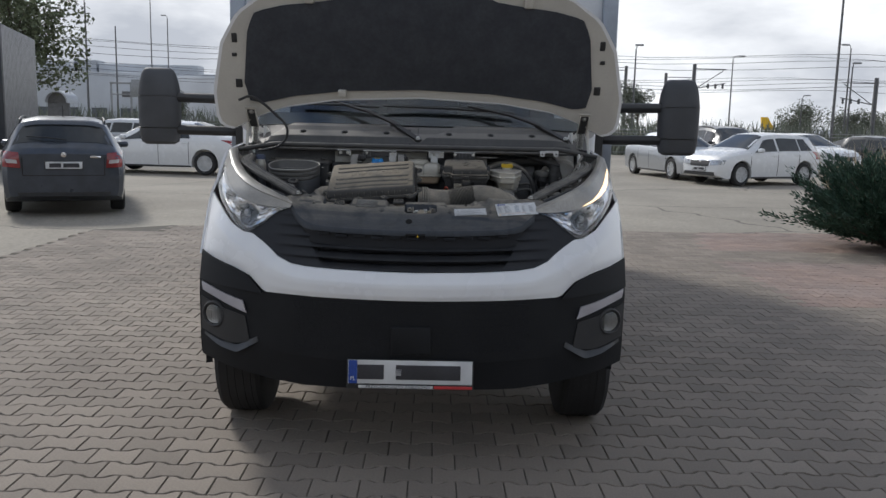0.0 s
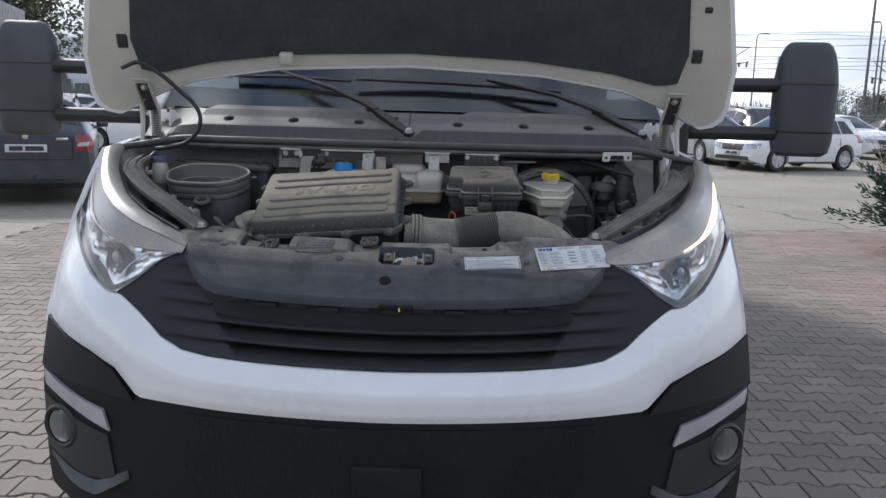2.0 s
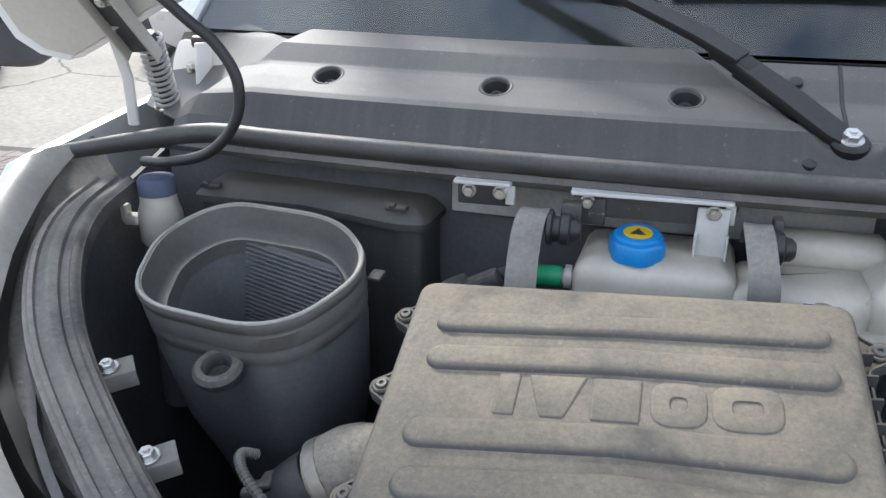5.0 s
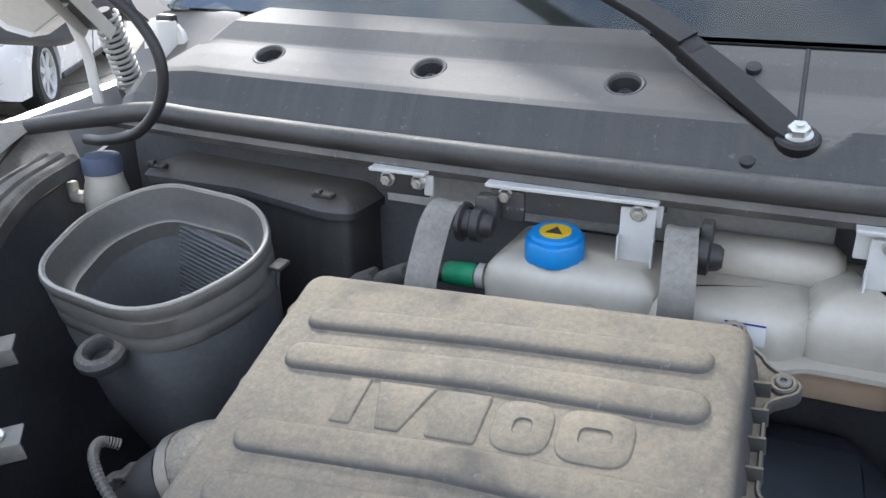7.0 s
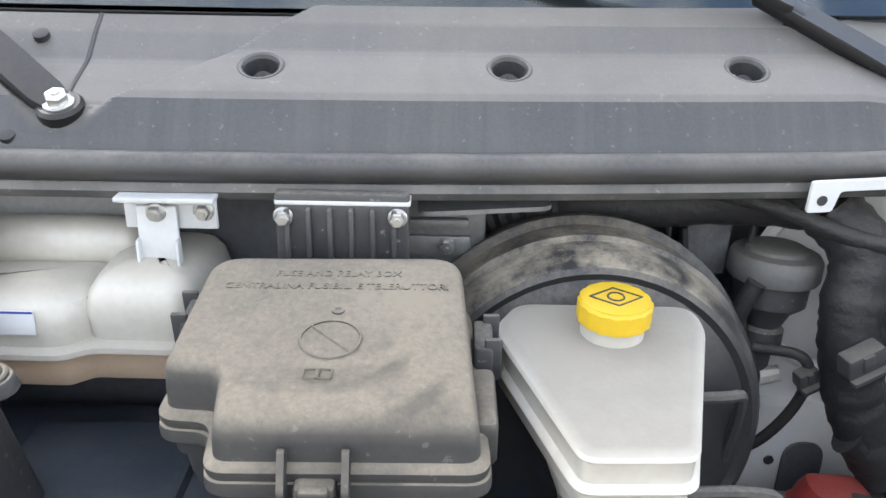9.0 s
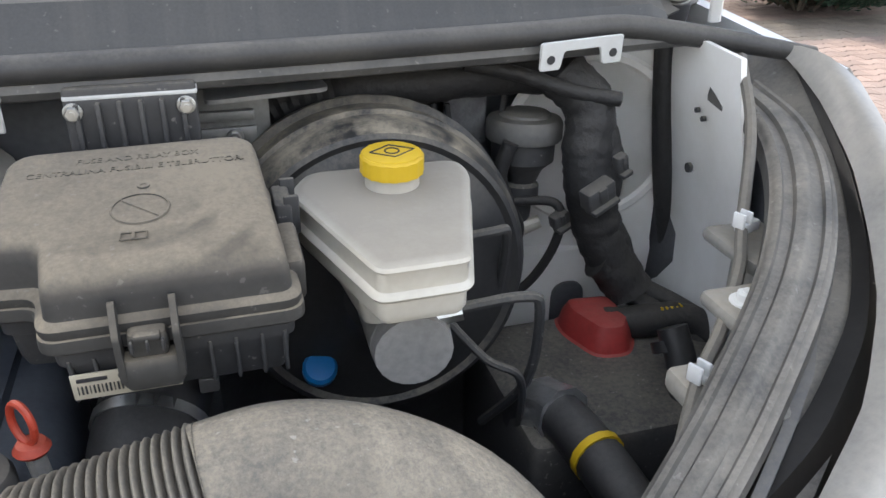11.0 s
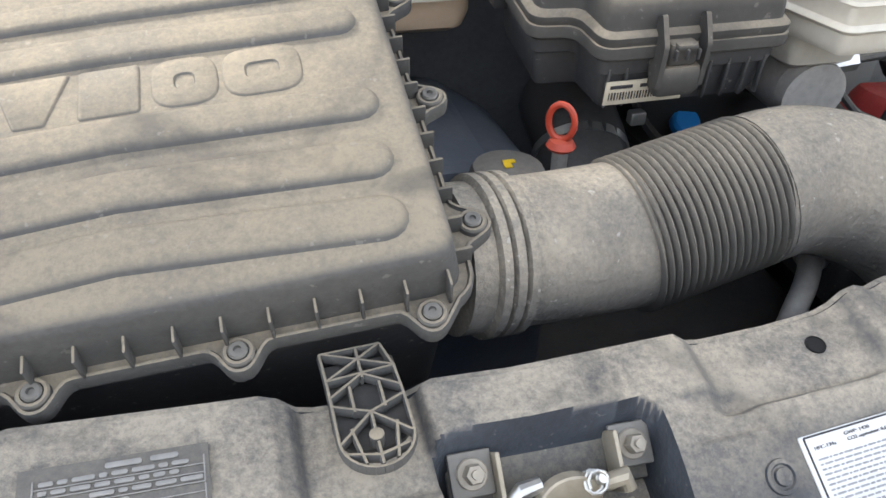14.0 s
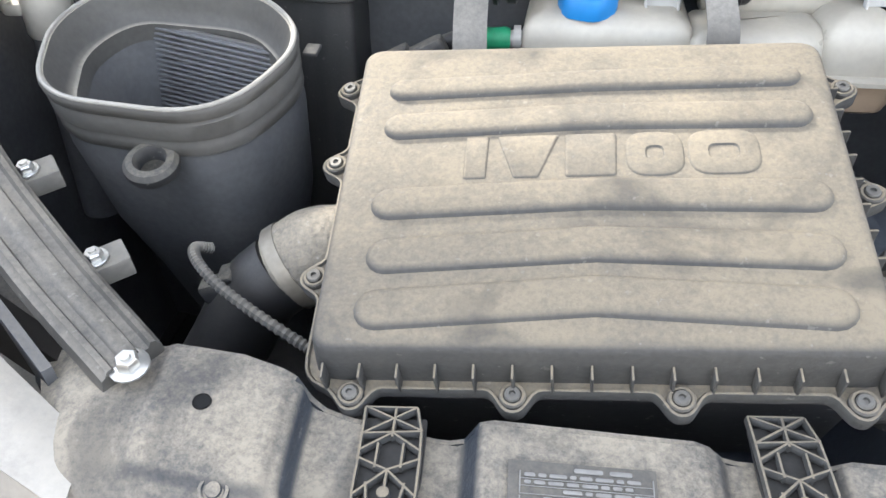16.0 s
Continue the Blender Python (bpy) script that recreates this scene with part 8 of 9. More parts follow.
    def face(name, quad, sg, mm, lift=0.012, nu=8, nv=4, up=None):
        """A patch on the nose (sg 1) or tail (-1) between four corners (y, z)."""
        a, b, c, d = (Vector(q) for q in quad)

        def f(u, v):
            p = a.lerp(b, u).lerp(d.lerp(c, u), v)
            return M @ V(sg * (end_x(p.x, p.y, sg) + lift), sg * p.x, p.y)
        bm = B()
        sheet(bm, f, nu, nv, 0.006)
        return part(name, bm, mm, up or body)

    xa, xb = [r[0] for r in tops if r[0] > 0.15][0], [r[0] for r in tops if r[0] > 0.9][0]
    xr = [r[0] for r in tops if r[1] > 1.35][0]
    over("windscreen", xa + 0.04, xb - 0.05, 0.335, 0.42)
    tail = tops[2][0] if kind != "sedan" else -1.74
    over("rear_window", tail + 0.03, xr - 0.05, 0.41, 0.32)
    bpil = -0.12
    for sd in (-1, 1):
        side("side_window", bpil + 0.03, xb - 0.24, bpil + 0.03, xa + 0.10, sd)
        if kind == "sedan":
            side("side_window", -1.02, bpil - 0.05, -0.82, bpil - 0.05, sd)
        else:
            side("side_window", -1.00, bpil - 0.05, -0.98, bpil - 0.05, sd)
            side("quarter_window", xr + 0.10, -1.05, xr + 0.30, -1.03, sd)
        for x in (xb - 0.10, bpil, -0.98):
            side("door_seam", x - 0.006, x + 0.006, x - 0.006, x + 0.006, sd, 0.97, 0.61, M_seam, 0.003)
        bm = B()
        rbox(bm, (0, 0, 0), (xw * 2 - 0.78, 0.03, 0.05), 0.012, M @ Matrix.Translation((0, sd * interp(0, widths) * 0.965, 0.225)))
        part("sill_trim", bm, M_black, body)
        bm = B()
        rbox(bm, (0, 0, 0), (0.13, 0.19, 0.12), 0.045, M @ Matrix.Translation((xb - 0.36, sd * (interp(0, widths) + 0.075), interp(0, belts) + 0.055)))
        part("door_mirror", bm, paint, body)
        for x in (bpil + 0.16, -0.86):
            bm = B()
            p = surf(x, sd * 0.70)
            rbox(bm, (0, 0, 0), (0.17, 0.035, 0.026), 0.010, Matrix.Translation(p) @ pose(0, 0, 0, 0, 0, heading))
            part("handle", bm, paint, body)
        for x in (xw, -xw):
            hw = interp(x, widths)
            m3 = M @ frame_at((x, sd * (hw - 0.125), rr), (1, 0, 0) if sd < 0 else (-1, 0, 0), (0, 0, 1))
            q = rr / 0.315
            bm = B()
            lathe(bm, [(0.20, -0.10), (0.28, -0.105), (0.312 * q, -0.08), (0.315 * q, 0.08), (0.295 * q, 0.108), (0.215, 0.106), (0.205, 0.05), (0.0005, 0.045)], 28, m3)
            wheel = part("wheel", bm, M_tyre, root)
            bm = B()
            lathe(bm, [(0.205, 0.05), (0.213, 0.105), (0.200, 0.104), (0.19, 0.085), (0.188, 0.06)], 28, m3)
            for k in range(7):
                rbox(bm, (0.115, 0, 0.085), (0.17, 0.058, 0.016), 0.006, m3 @ Matrix.Rotation(2 * math.pi * k / 7, 4, "Z"))
            lathe(bm, [(0.07, 0.06), (0.062, 0.098), (0.0005, 0.103)], 16, m3)
            part("rim", bm, M_rim, wheel)
    # nose
    nz = interp(L - 0.05, tops)
    for sd in (-1, 1):
        if kind == "sedan":
            face("headlamp", [(sd * 0.44, nz - 0.11), (sd * 0.79, nz - 0.02), (sd * 0.80, nz + 0.05), (sd * 0.42, nz - 0.045)], 1, M_carlamp)
            face("fog_trim", [(sd * 0.60, 0.32), (sd * 0.70, 0.36), (sd * 0.72, 0.50), (sd * 0.68, 0.50)], 1, M_black)
        else:
            face("headlamp", [(sd * 0.40, nz - 0.15), (sd * 0.77, nz - 0.13), (sd * 0.79, nz + 0.00), (sd * 0.42, nz - 0.02)], 1, M_carlamp)
    if kind == "sedan":
        face("grille_opening", [(-0.62, 0.30), (0.62, 0.30), (0.48, 0.53), (-0.48, 0.53)], 1, M_black, 0.006)
        face("upper_grille", [(-0.42, nz - 0.10), (0.42, nz - 0.10), (0.42, nz - 0.045), (-0.42, nz - 0.045)], 1, M_black, 0.008)
        plate_z = 0.44
    else:
        face("upper_grille", [(-0.34, nz - 0.19), (0.34, nz - 0.19), (0.39, nz - 0.03), (-0.39, nz - 0.03)], 1, M_black, 0.008)
        face("grille_surround", [(-0.40, nz - 0.035), (0.40, nz - 0.035), (0.40, nz - 0.01), (-0.40, nz - 0.01)], 1, M_chrome, 0.012)
        face("grille_opening", [(-0.60, 0.27), (0.60, 0.27), (0.56, 0.37), (-0.56, 0.37)], 1, M_black, 0.006)
        plate_z = 0.45
    bm = B()
    lathe(bm, [(0.045, -0.01), (0.045, 0.004), (0.0005, 0.008)], 16, M @ frame_at((end_x(0, nz - 0.06, 1) + 0.012, 0, nz - 0.06), (0, 1, 0), (0, 0, 1)))
    part("badge", bm, M_chrome, body)
    # tail
    tz = interp(-L + 0.02, tops)
    for sd in (-1, 1):
        lamp = face("tail_lamp", [(sd * (0.58 if kind == "wagon" else 0.62), 0.72), (sd * 0.815, 0.74), (sd * 0.825, tz + 0.02), (sd * (0.60 if kind == "wagon" else 0.56), tz + 0.0)], -1, M_tail, 0.014)
        face("clear_section", [(sd * 0.62, 0.785), (sd * 0.76, 0.80), (sd * 0.775, 0.855), (sd * 0.63, 0.84)], -1, M_tailclear, 0.022, 5, 3, lamp)
    rear_z = 0.76 if kind == "wagon" else 0.66
    for x0, x1, z0, z1 in ((-0.56, 0.56, 0.605, 0.615), (-0.565, -0.553, 0.61, tz), (0.553, 0.565, 0.61, tz)):
        face("tailgate_seam", [(x0, z0), (x1, z0), (x1, z1), (x0, z1)], -1, M_seam, 0.004, 8, 4)
    face("plate_recess", [(-0.31, rear_z - 0.085), (0.31, rear_z - 0.085), (0.29, rear_z + 0.085), (-0.29, rear_z + 0.085)], -1, M_seam if kind != "wagon" else paint, 0.003)
    face("lower_trim", [(-0.62, 0.30), (0.62, 0.30), (0.64, 0.36), (-0.64, 0.36)], -1, M_black, 0.006)
    bm = B()
    lathe(bm, [(0.038, -0.01), (0.038, 0.004), (0.0005, 0.008)], 16, M @ frame_at((-end_x(0, tz - 0.03, -1) - 0.010, 0, tz - 0.03), (0, -1, 0), (0, 0, 1)))
    part("badge", bm, M_chrome, body)
    bm = B()
    rbox(bm, (0, 0, 0), (0.15, 0.032, 0.006), 0.002, M @ frame_at((-end_x(0.42, tz - 0.06, -1) - 0.012, -0.44, tz - 0.06), (0, -1, 0), (0, 0, 1)))
    part("badge_bar", bm, M_chrome, body)
    for z, sg in ((plate_z, 1), (rear_z, -1)):
        mp_ = M @ frame_at((sg * (end_x(0.0, z, sg) + 0.012), 0, z), (0, sg, 0), (0, 0, 1))
        bm = B()
        rbox(bm, (0, 0, 0), (0.53, 0.125, 0.010), 0.004, mp_)
        holder = part("plate_holder", bm, M_black, body)
        bm = B()
        rbox(bm, (0, 0.002, 0.006), (0.50, 0.104, 0.008), 0.003, mp_)
        part("number_plate", bm, M_paper, holder)
        for bx, bw in ((-0.12, 0.16), (0.10, 0.22)):
            bm = B()
            rbox(bm, (bx, 0, 0.011), (bw, 0.062, 0.003), 0.001, mp_)
            part("character_bar", bm, M_ink, holder)
    if kind in ("wagon", "hatch"):
        over("roof_spoiler", xr - 0.06, xr + 0.16, 0.30, 0.30, paint, 0.03)
        bm = B()
        p, q = surf(tail + 0.05, -0.02), surf(tail + 0.10, 0.26)
        tube(bm, [p + (p - ctr) * 0.02, p.lerp(q, 0.5) + (p - ctr) * 0.035, q + (q - ctr) * 0.02], 0.010, 6)
        part("rear_wiper", bm, M_black, body)
    if kind in ("wagon", "suv"):
        for sd in (-1, 1):
            bm = B()
            tube(bm, spline([surf(x, sd * 0.36) + V(0, 0, h) for x, h in ((xr + 0.15, 0.0), (xr + 0.3, 0.045), (-0.6, 0.055), (0.1, 0.045), (0.25, 0.0))], 4), 0.018, 8)
            part("roof_rail", bm, M_black, body)
    bm = B()
    p = surf(xr + 0.45, 0)
    tube(bm, [p, p + (M.to_3x3() @ V(-0.14, 0, 0.17))], 0.007, 6)
    part("aerial", bm, M_black, body)
    return root


P_grey = mat("grey_blue_paint", (0.055, 0.066, 0.085), 0.3, metal=0.4, clear=0.6, bump=0.0, mottle=0.05)
P_white = mat("white_car_paint", (0.66, 0.67, 0.68), 0.25, var=(0.65, 0.66, 0.67), clear=0.6, bump=0.0, mottle=0.05)
P_silver = mat("silver_paint", (0.42, 0.44, 0.47), 0.3, var=(0.41, 0.43, 0.46), metal=0.7, clear=0.5, bump=0.0, mottle=0.05)
P_dark = mat("charcoal_paint", (0.04, 0.042, 0.045), 0.3, metal=0.4, clear=0.6, bump=0.0, mottle=0.05)
car("wagon", (-6.33, 14.5), 113, P_grey, "dark grey-blue estate car parked with its tail lamps towards the truck")
car("sedan", (-7.4, 23.4), 172, P_white, "white saloon car parked side-on across the yard")
car("wagon", (-15.0, 33.0), 150, P_white, "white estate car parked beyond the yard")
car("hatch", (-11.6, 31.0), 165, P_white, "white hatchback parked near the fence")
car("sedan", (7.95, 26.8), -80, P_silver, "silver saloon car parked nose towards the yard")
car("sedan", (-7.25, 9.35), -59, P_white, "white saloon car parked beside the paving with alloy wheels")
car("hatch", (9.35, 24.0), 206, P_white, "white hatchback parked with its side to the yard")
car("suv", (10.6, 29.8), -80, P_dark, "charcoal off-road car parked in the second row")
car("wagon", (14.4, 32.0), -72, P_white, "white estate car parked in the second row")
car("sedan", (18.2, 33.5), -60, P_dark, "dark saloon car parked at the end of the row")

# ---- trailer on the left ----
trailer = thing("curtain_trailer", (-14.0, 21.5, 0), "dark curtain-sided trailer with ribbed grey rear", "trailer")
TA = frame_at((-11.4, 22.3, 0), (-0.27, 0.963, 0), (-0.963, -0.27, 0))
bm = B()
rbox(bm, (2.35, 4.2, 2.30), (4.7, 8.4, 3.2), 0.03, TA)
part("curtain_body", bm, mat("dark_curtain", (0.030, 0.034, 0.042), 0.6, var=(0.05, 0.05, 0.055), vscale=1.5, bump=0.2), trailer)
for k in range(27):
    bm = B()
    rbox(bm, (0.11 + 0.172 * k, -0.02, 2.30), (0.15, 0.05, 3.14), 0.03, TA)
    part("rear_rib", bm, mat("trailer_grey", (0.20, 0.20, 0.205), 0.45, bump=0.1) if k == 0 else bpy.data.materials["trailer_grey"], trailer)
bm = B()
rbox(bm, (1.22, 4.2, 0.62), (1.0, 8.2, 0.16), 0.02, TA)
part("chassis", bm, M_dark, trailer)
for y in (1.2, 2.4, 6.5):
    for x in (0.25, 2.2):
        bm = B()
        lathe(bm, [(0.25, -0.13), (0.48, -0.14), (0.5, -0.1), (0.5, 0.1), (0.48, 0.14), (0.25, 0.13)], 24, TA @ frame_at((x, y, 0.5), (0, 1, 0), (0, 0, 1)))
        part("wheel", bm, M_tyre, trailer)

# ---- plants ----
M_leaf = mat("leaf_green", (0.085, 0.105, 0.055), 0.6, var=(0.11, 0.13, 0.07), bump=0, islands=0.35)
# distance haze is put into this paler, greyer leaf colour
M_hazeleaf = mat("haze_leaf_green", (0.125, 0.14, 0.105), 0.7, var=(0.15, 0.165, 0.13), bump=0, islands=0.3)
M_juniper = mat("juniper_green", (0.030, 0.066, 0.046), 0.75, var=(0.044, 0.088, 0.055), bump=0, islands=0.4)
M_bark = mat("bark", (0.11, 0.09, 0.07), 0.9, bump=0.6, depth=0.01)
M_dry = mat("dry_grass", (0.38, 0.32, 0.22), 0.9, bump=0, islands=0.3)


def leaves(centres, n, size, seed, spread, flat=0.8):
    """Many small folded leaves in clumps round the centres."""
    rg = random.Random(seed)
    vv, ff = [], []
    for _ in range(n):
        c, r = rg.choice(centres)
        d = V(rg.gauss(0, 1), rg.gauss(0, 1), rg.gauss(0, flat)).normalized() * r * rg.uniform(0.45, 1.0) ** 0.5 * spread
        p = V(*c) + d
        t = V(rg.gauss(0, 1), rg.gauss(0, 1), rg.gauss(0, 0.7)).normalized()
        q = t.cross(V(rg.gauss(0, 1), rg.gauss(0, 1), rg.gauss(0, 1))).normalized()
        s = size * rg.uniform(0.6, 1.3)
        b = len(vv)
        vv.extend((p - t * s * 0.5, p + q * s * 0.3, p + t * s * 0.5, p - q * s * 0.3))
        ff.append((b, b + 1, b + 2, b + 3))
    me = bpy.data.meshes.new("crown")
    me.from_pydata([tuple(v) for v in vv], [], ff)
    return me


def tree(at, height, crown_r, seed, n, size, name="tree", label="broad-leaved tree with an uneven green crown", trunk_r=0.16, leaf=None):
    rg = random.Random(seed)
    root = thing(name, at, label, "tree", "trees round the yard")
    a = V(*at)
    top = a + V(rg.uniform(-.3, .3), rg.uniform(-.3, .3), height * 0.8)
    bm = B()
    tube(bm, spline([a + V(0, 0, -0.1), a.lerp(top, 0.4) + V(0.1, 0.05, 0), top], 5), [trunk_r * (1 - 0.075 * i) for i in range(11)], 10)
    cs = []
    for k in range(13):
        b = a.lerp(top, rg.uniform(0.3, 1.0))
        ang = rg.uniform(0, 6.28)
        e = b + V(math.cos(ang) * crown_r * rg.uniform(0.3, 0.85), math.sin(ang) * crown_r * rg.uniform(0.3, 0.85), height * rg.uniform(0.02, 0.22))
        tube(bm, [b, b.lerp(e, 0.5) + V(0, 0, 0.15), e], [trunk_r * 0.4, trunk_r * 0.25, trunk_r * 0.08], 6)
        cs += [(tuple(e), crown_r * rg.uniform(0.28, 0.5)), (tuple(b.lerp(e, 0.6)), crown_r * 0.35)]
    part("trunk", bm, M_bark, root)
    me = leaves(cs, n, size, seed, 1.0)
    me.materials.append(leaf or M_leaf)
    ob = new("crown", me)
    ob.parent = root
    ob.matrix_parent_inverse = Matrix.Translation(at).inverted()
    return root


tree((-18.2, 36, 0), 11.5, 3.6, 5, 15000, 0.20)
tree((-16.5, 52, 0), 3.2, 1.3, 15, 2500, 0.14, leaf=M_hazeleaf)
tree((16.6, 68, 0), 5.2, 1.7, 6, 5000, 0.16, leaf=M_hazeleaf)
tree((20.0, 92, 0), 6.0, 1.9, 7, 3500, 0.22, leaf=M_hazeleaf)
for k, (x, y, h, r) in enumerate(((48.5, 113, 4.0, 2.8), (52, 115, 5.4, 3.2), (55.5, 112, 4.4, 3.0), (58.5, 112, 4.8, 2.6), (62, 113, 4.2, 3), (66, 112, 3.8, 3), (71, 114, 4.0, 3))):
    tree((x, y, 0), h, r, 20 + k, 3500, 0.24, leaf=M_hazeleaf)

# juniper beside the paving
bush = thing("juniper_bush", (6.3, 10.6, 0), "spreading dark green juniper bush at the paving edge", "bush")
rg = random.Random(3)
vv, ff = [], []
bm = B()
for k in range(620):
    ang, up_ = rg.uniform(0, 6.283), rg.uniform(0.0, 1.0)
    ln = rg.uniform(0.75, 1.55) * (1.10 - 0.18 * up_)
    d0 = V(math.cos(ang) * (1 - up_ * 0.6), math.sin(ang) * (1 - up_ * 0.6) * 0.85, 0.26 + up_ * 0.95).normalized()
    base = V(6.35 + rg.uniform(-.5, .5), 10.65 + rg.uniform(-.4, .4), 0.06)
    tip = base + d0 * ln + V(0, 0, -0.08 * ln)
    if k % 6 == 0:
        tube(bm, [base, base.lerp(tip, 0.6) + V(0, 0, 0.05), tip], [0.018, 0.010, 0.004], 5)
    fan = d0.cross(V(0, 0, 1)).normalized()
    for j in range(200):
        t = rg.uniform(0.22, 1.0)
        w = (1.05 - t) * 0.26
        off = fan * rg.uniform(-w, w) + V(rg.gauss(0, 1), rg.gauss(0, 1), rg.gauss(0, 1)) * 0.028
        p = base.lerp(tip, t) + off
        dd_ = (d0 + off * 2.2 + V(rg.gauss(0, .22), rg.gauss(0, .22), rg.gauss(0, .25))).normalized()
        q = dd_.cross(V(rg.gauss(0, 1), rg.gauss(0, 1), rg.gauss(0, 1))).normalized()
        s = rg.uniform(0.05, 0.10)
        b = len(vv)
        vv.extend(tuple(a) for a in (p, p + dd_ * s * 0.45 + q * 0.010, p + dd_ * s, p + dd_ * s * 0.45 - q * 0.010))
        ff.append((b, b + 1, b + 2, b + 3))
part("stems", bm, M_bark, bush)
me = bpy.data.meshes.new("foliage")
me.from_pydata(vv, [], ff)
me.materials.append(M_juniper)
ob = new("foliage", me)
ob.parent = bush
ob.matrix_parent_inverse = Matrix.Translation(bush.location).inverted()

# dry tuft behind it and rough growth along the railway
def blades(boxes, n, hgt, wid, seed, material, name, label):
    rg = random.Random(seed)
    vv, ff = [], []
    for _ in range(n):
        x0, x1, y0, y1, zz = rg.choice(boxes)
        p = V(rg.uniform(x0, x1), rg.uniform(y0, y1), -0.01)
        h = hgt * zz * rg.uniform(0.4, 1.1)
        l = V(rg.gauss(0, 0.3), rg.gauss(0, 0.3), 1) * h
        w = V(rg.uniform(-1, 1), rg.uniform(-1, 1), 0).normalized() * wid
        b = len(vv)
        vv.extend(tuple(a) for a in (p - w, p + w, p + l * 0.6 + w * 0.8, p + l, p + l * 0.6 - w * 0.8))
        ff.append((b, b + 1, b + 2, b + 3, b + 4))
    me = bpy.data.meshes.new(name)
    me.from_pydata(vv, [], ff)
    me.materials.append(material)
    return tagged(new(name, me), label, "plants", kind="stuff")


bm = B()
sheet(bm, lambda u, v: (-120 + 260 * u, 50 + 16 * v, -0.02 + 1.25 * math.sin(math.pi * v) ** 0.7 + 0.22 * math.sin(u * 61) * math.sin(math.pi * v) + 0.12 * math.sin(u * 173 + 2) * math.sin(math.pi * v)), 160, 10)
tagged(part("railway_bank", bm, mat("rough_bank", (0.085, 0.085, 0.052), 0.95, var=(0.13, 0.115, 0.08), vscale=0.5, fine=6, bump=0.8, depth=0.2, mottle=0.9), None), "overgrown low railway bank behind the yard fence", "bank", kind="structure")
blades([(7.2, 8.6, 13.6, 14.6, 1.0)], 700, 1.3, 0.012, 8, M_dry, "dry_grass_tuft", "pale dry ornamental grass tuft")
blades([(-60, -2, 46, 52, 1.0), (3, 70, 48, 54, 0.8), (-70, 90, 50, 58, 1.5), (-70, 90, 56, 60, 1.7)], 30000, 1.4, 0.06, 9, M_hazeleaf, "rough_growth", "rough green growth along the railway fence")

# ---- distance: fence, masts, wires, warehouse ----
M_galv = mat("galvanised_steel", (0.30, 0.31, 0.32), 0.5, metal=0.5, bump=0.1)
M_mast = mat("weathered_mast", (0.13, 0.13, 0.135), 0.7, bump=0.2)
fence = thing("railway_fence", (5, 46, 0), "long grey mesh fence before the railway", "fence")
for k in range(46):
    x = -58 + k * 2.8
    bm = B()
    tube(bm, [(x, 45.5, 0), (x, 45.5, 1.5)], 0.04, 6)
    part("post", bm, M_galv, fence)
for z in (0.25, 0.6, 0.95, 1.3, 1.48):
    bm = B()
    tube(bm, [(-58, 45.5, z), (70, 45.5, z)], 0.014, 4)
    part("rail", bm, M_galv, fence)


def lamp_post(x, y, h, arm, r=0.09):
    p = thing("lamp_post", (x, y, 0), "tall grey street lamp post by the railway", "lamp post", "lamp posts")
    bm = B()
    tube(bm, [(x, y, 0), (x, y, h)], [r, r * 0.55], 8)
    part("pole", bm, M_mast, p)
    if arm:
        bm = B()
        tube(bm, spline([(x, y, h - 0.1), (x + arm * 0.3, y, h + 0.25), (x + arm, y, h + 0.3)], 4), r * 0.35, 6)
        part("arm", bm, M_mast, p)
        bm = B()
        rbox(bm, (x + arm * 1.15, y, h + 0.28), (0.6, 0.25, 0.12), 0.04)
        part("lamp_head", bm, M_galv, p)


def px(u, d):
    """The x that lies d ahead in the direction u."""
    return 0.12 + u * d * 0.985


for u, d, h, arm in ((-0.421, 57, 9.1, -0.2), (-0.3855, 70, 9.0, 0.0), (-0.343, 95, 15.0, -0.3), (-0.323, 100, 13.3, -0.4), (0.2415, 60, 7.2, 0.2), (0.3605, 80, 8.4, 0.7), (0.449, 90, 5.3, 0.5), (0.488, 48, 14.0, 0), (0.503, 66, 8.2, -0.4), (0.507, 60, 6.3, 0.25)):
    lamp_post(px(u, d), d, h, arm)


def catenary_mast(x, y, h, side):
    p = thing("catenary_mast", (x, y, 0), "railway catenary mast with bracket arms", "mast", "catenary masts")
    bm = B()
    tube(bm, [(x, y, 0), (x, y, h)], [0.19, 0.15], 6)
    part("mast", bm, M_mast, p)
    for z in (h - 0.4, h - 2.0):
        bm = B()
        tube(bm, [(x, y, z), (x + side * 2.6, y, z + (0.5 if z < h - 1 else 0.0))], 0.04, 5)
        part("bracket", bm, M_mast, p)
    bm = B()
    tube(bm, [(x, y, h - 2.1), (x + side * 2.4, y, h - 0.5)], 0.035, 5)
    part("stay", bm, M_mast, p)
    for k in range(3):
        bm = B()
        lathe(bm, [(0.05, -0.2), (0.12, -0.1), (0.06, 0.0), (0.12, 0.1), (0.05, 0.2)], 8, Matrix.Translation((x + side * (1.2 + 0.6 * k), y, h - 1.75)))
        part("insulator", bm, M_mast, p)


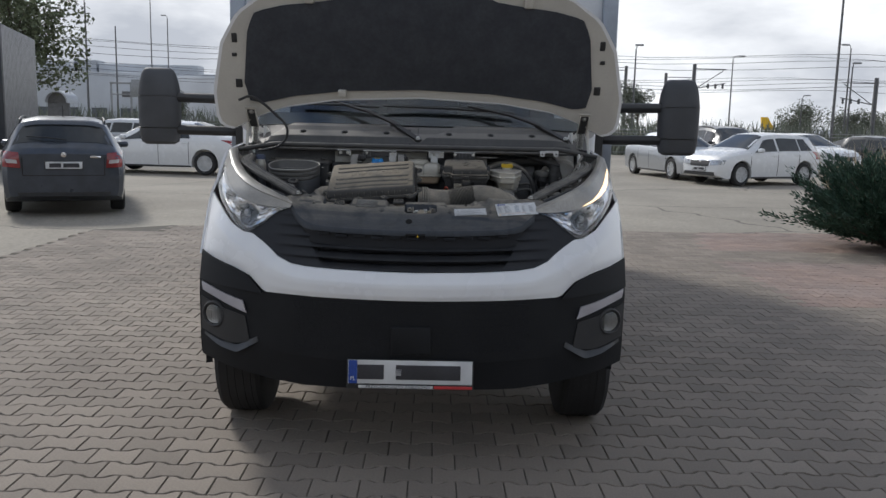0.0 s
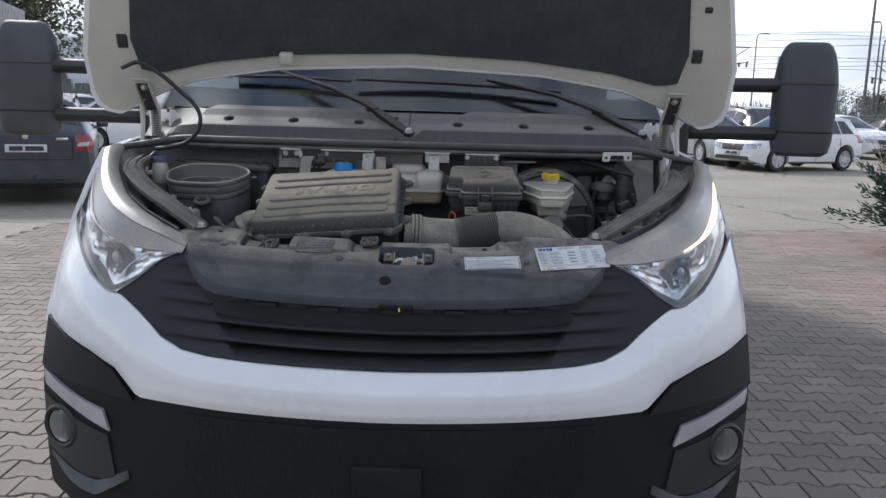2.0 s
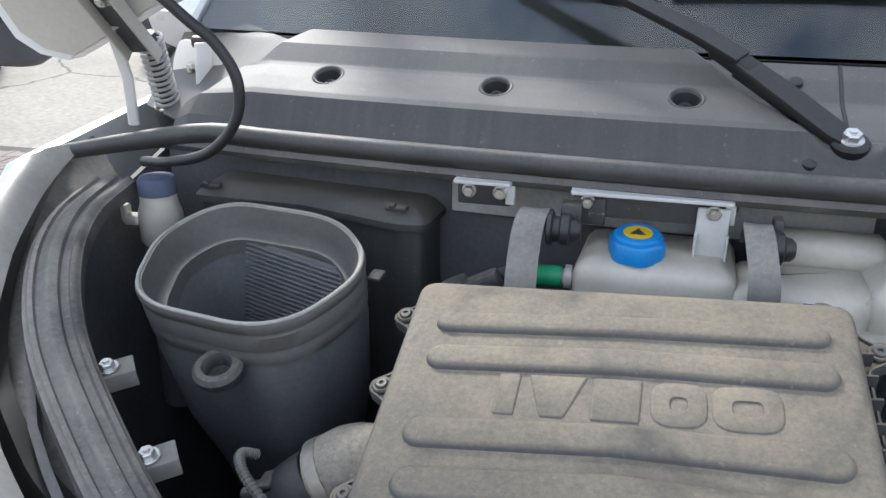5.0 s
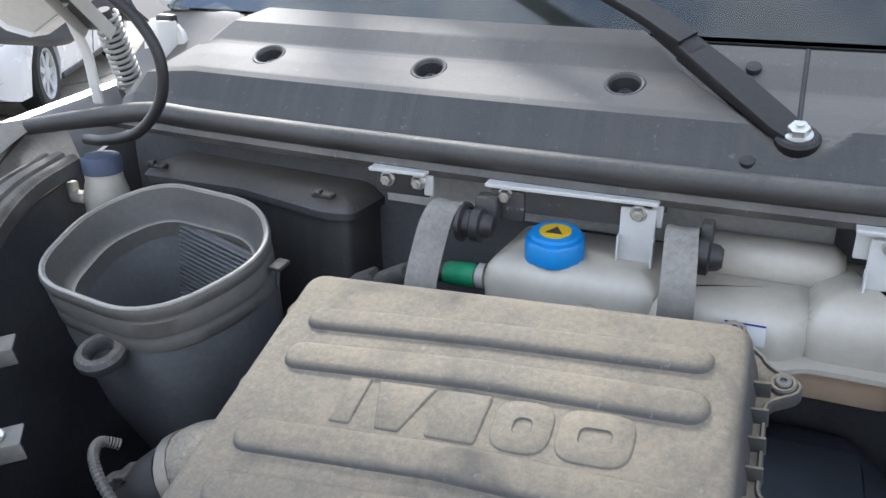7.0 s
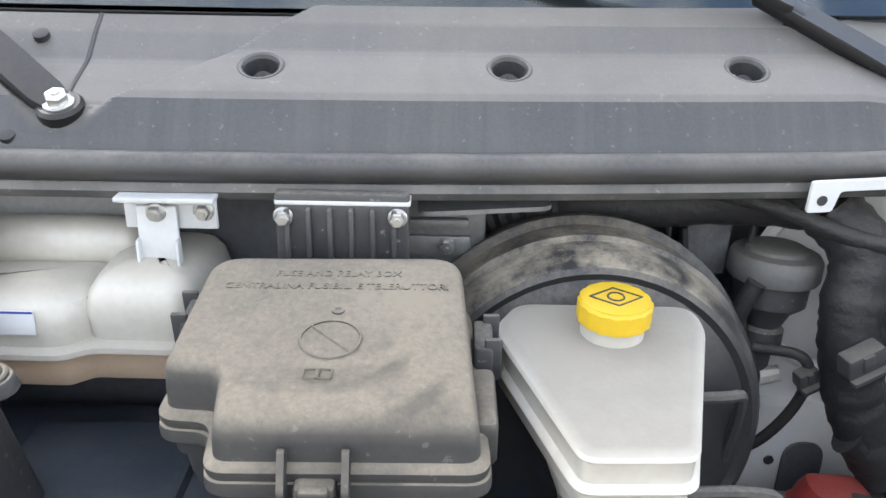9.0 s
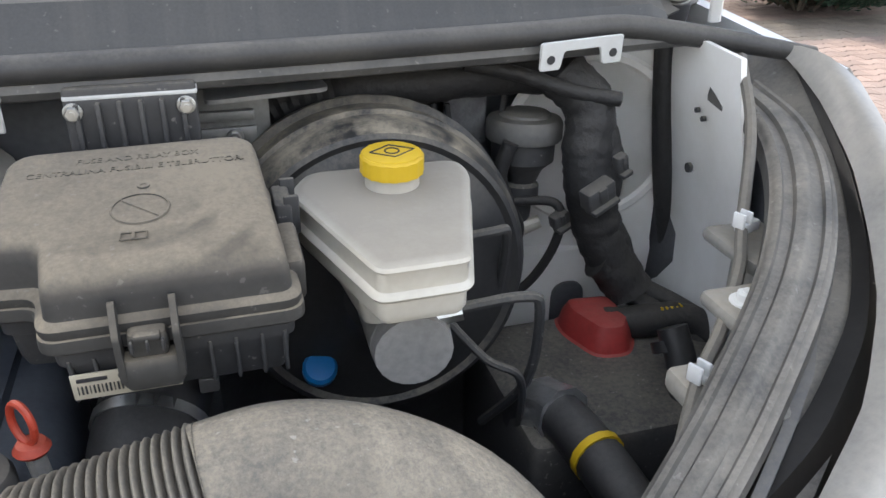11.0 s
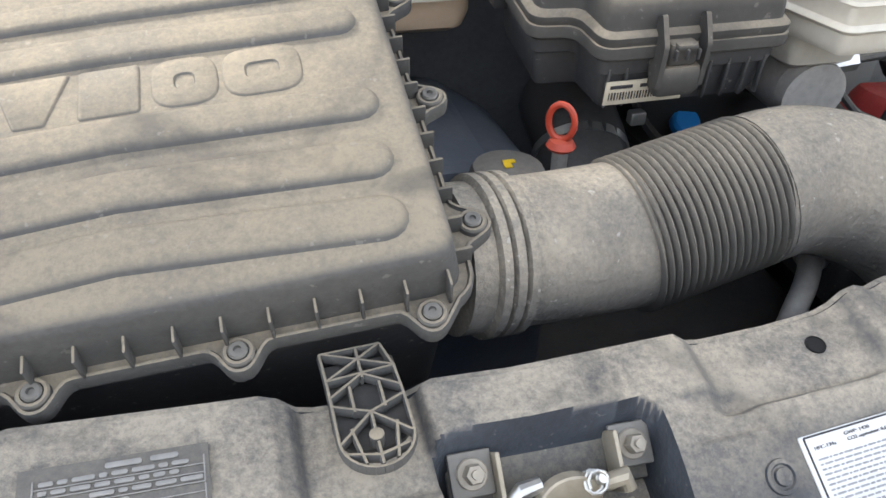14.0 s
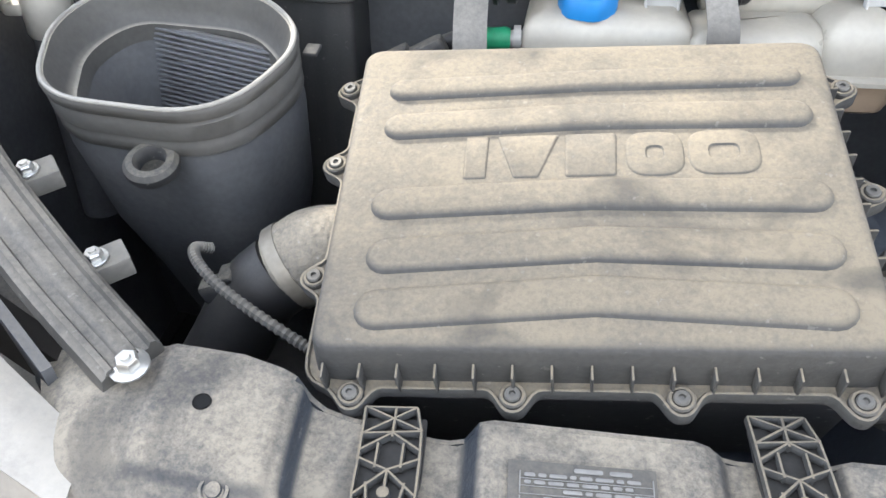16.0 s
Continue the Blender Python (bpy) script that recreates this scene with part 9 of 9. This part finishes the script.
for u, d, h, sd in ((0.231, 80, 7.5, -1), (0.314, 68, 6.9, 1), (0.280, 84, 7.2, 1), (0.538, 62, 5.7, -1)):
    catenary_mast(px(u, d), d, h, sd)
wires = thing("overhead_wires", (0, 70, 0), "thin dark overhead railway wires", "wires")
for k, (y, z) in enumerate(((64, 4.9), (64, 6.4), (68, 5.4), (70, 7.3), (74, 6.0), (78, 5.2), (82, 8.6), (86, 6.8), (72, 8.0))):
    bm = B()
    pts = []
    for j in range(13):
        x = -110 + 220 * j / 12
        pts.append((x, y, z + 0.35 * math.cos(j * math.pi)))
    tube(bm, spline(pts, 3), 0.018, 4)
    part("wire", bm, M_mast, wires)

# warehouse far on the left
ware = thing("warehouse", (-72, 185, 0), "long pale grey warehouse with roof plant", "building")
M_clad = mat("pale_cladding", (0.50, 0.53, 0.57), 0.6, bump=0.0, vscale=0.1)
M_clad2 = mat("white_cladding", (0.62, 0.64, 0.67), 0.6, bump=0.0, vscale=0.1)
bm = B()
rbox(bm, (-74, 200, 5.6), (56, 40, 11.2), 0.1)
part("wall", bm, M_clad, ware)
bm = B()
rbox(bm, (-52, 196, 5.2), (14, 44, 10.4), 0.1)
part("wall_annex", bm, M_clad2, ware)
for x, w, h, z in ((-84, 9, 2.6, 12.4), (-64, 22, 2.4, 12.3), (-78, 5, 3.2, 12.6)):
    bm = B()
    rbox(bm, (x, 190, z), (w, 5, h), 0.1)
    part("roof_plant", bm, M_clad, ware)
for k in range(9):
    bm = B()
    rbox(bm, (-97 + k * 6.2, 179.9, 1.9), (3.2, 0.3, 3.4), 0.05)
    part("dock_door", bm, mat("dock_door", (0.10, 0.11, 0.12), 0.6) if k == 0 else bpy.data.materials["dock_door"], ware)
bm = B()
rbox(bm, (-66, 179.9, 6.6), (2.4, 0.2, 1.2), 0.05)
part("sign", bm, M_mast, ware)
gantry = thing("steel_gantry", (-24.5, 68, 0), "grey steel platform frame by the tracks", "gantry")
for x in (-26.2, -24.6, -22.8):
    bm = B()
    rbox(bm, (x, 68, 2.2), (0.14, 0.14, 4.4), 0.02)
    part("leg", bm, M_galv, gantry)
bm = B()
rbox(bm, (-24.5, 68, 4.3), (3.6, 0.2, 0.14), 0.02)
rbox(bm, (-24.5, 68, 3.4), (3.6, 0.2, 0.10), 0.02)
part("beam", bm, M_galv, gantry)
bm = B()
rbox(bm, (-24.0, 67.8, 3.9), (1.0, 0.06, 1.4), 0.02)
part("panel", bm, M_galv, gantry)
# arched shed end behind the estate car
shed = thing("arched_shelter", (-19.8, 44, 0), "small arched shelter with a pale rim", "shelter")
bm = B()
sheet(bm, lambda u, v: (-19.4 - 0.62 * math.cos(u * math.pi), 43 + 1.4 * v, 2.2 + 0.62 * math.sin(u * math.pi) if 0 < u < 1 else 2.2), 16, 2, 0.08)
part("hood", bm, M_clad, shed)
bm = B()
rings(bm, [[(-19.4 - 0.56 * math.cos(k / 14 * math.pi), y, 2.2 + 0.56 * math.sin(k / 14 * math.pi)) for k in range(15)] for y in (43.3, 43.4)])
rbox(bm, (-19.4, 43.35, 1.1), (1.12, 0.1, 2.2), 0.02)
part("back", bm, M_mast, shed)
# yellow tail fin beyond the fence
fin = thing("yellow_tail_fin", (62, 150, 0), "bright yellow aircraft tail fin far behind the trees", "aircraft")
bm = B()
rings(bm, [[(59.6, y, 2.0), (62.4, y, 2.0), (61.3, y, 2.9), (60.4, y, 4.3), (59.3, y, 4.3)] for y in (149.7, 150.3)])
part("fin", bm, mat("yellow_livery", (0.80, 0.50, 0.02), 0.4, bump=0), fin)
bm = B()
tube(bm, spline([(60, 150, 1.1), (72, 150, 1.1), (84, 150, 1.2)], 4), [0.6, 0.8, 1.0, 1.1, 1.2, 1.2, 1.2, 1.2, 1.1], 10)
part("fuselage", bm, M_clad2, fin)

# ---- paving blocks nearest the truck, one by one ----
for x, y, z, tilt in PAVERS:
    ob = new("paver", paver_mesh)
    ob.parent = pavement
    ob.location = (x, y, z)
    ob.rotation_euler = (tilt, 0, 0)
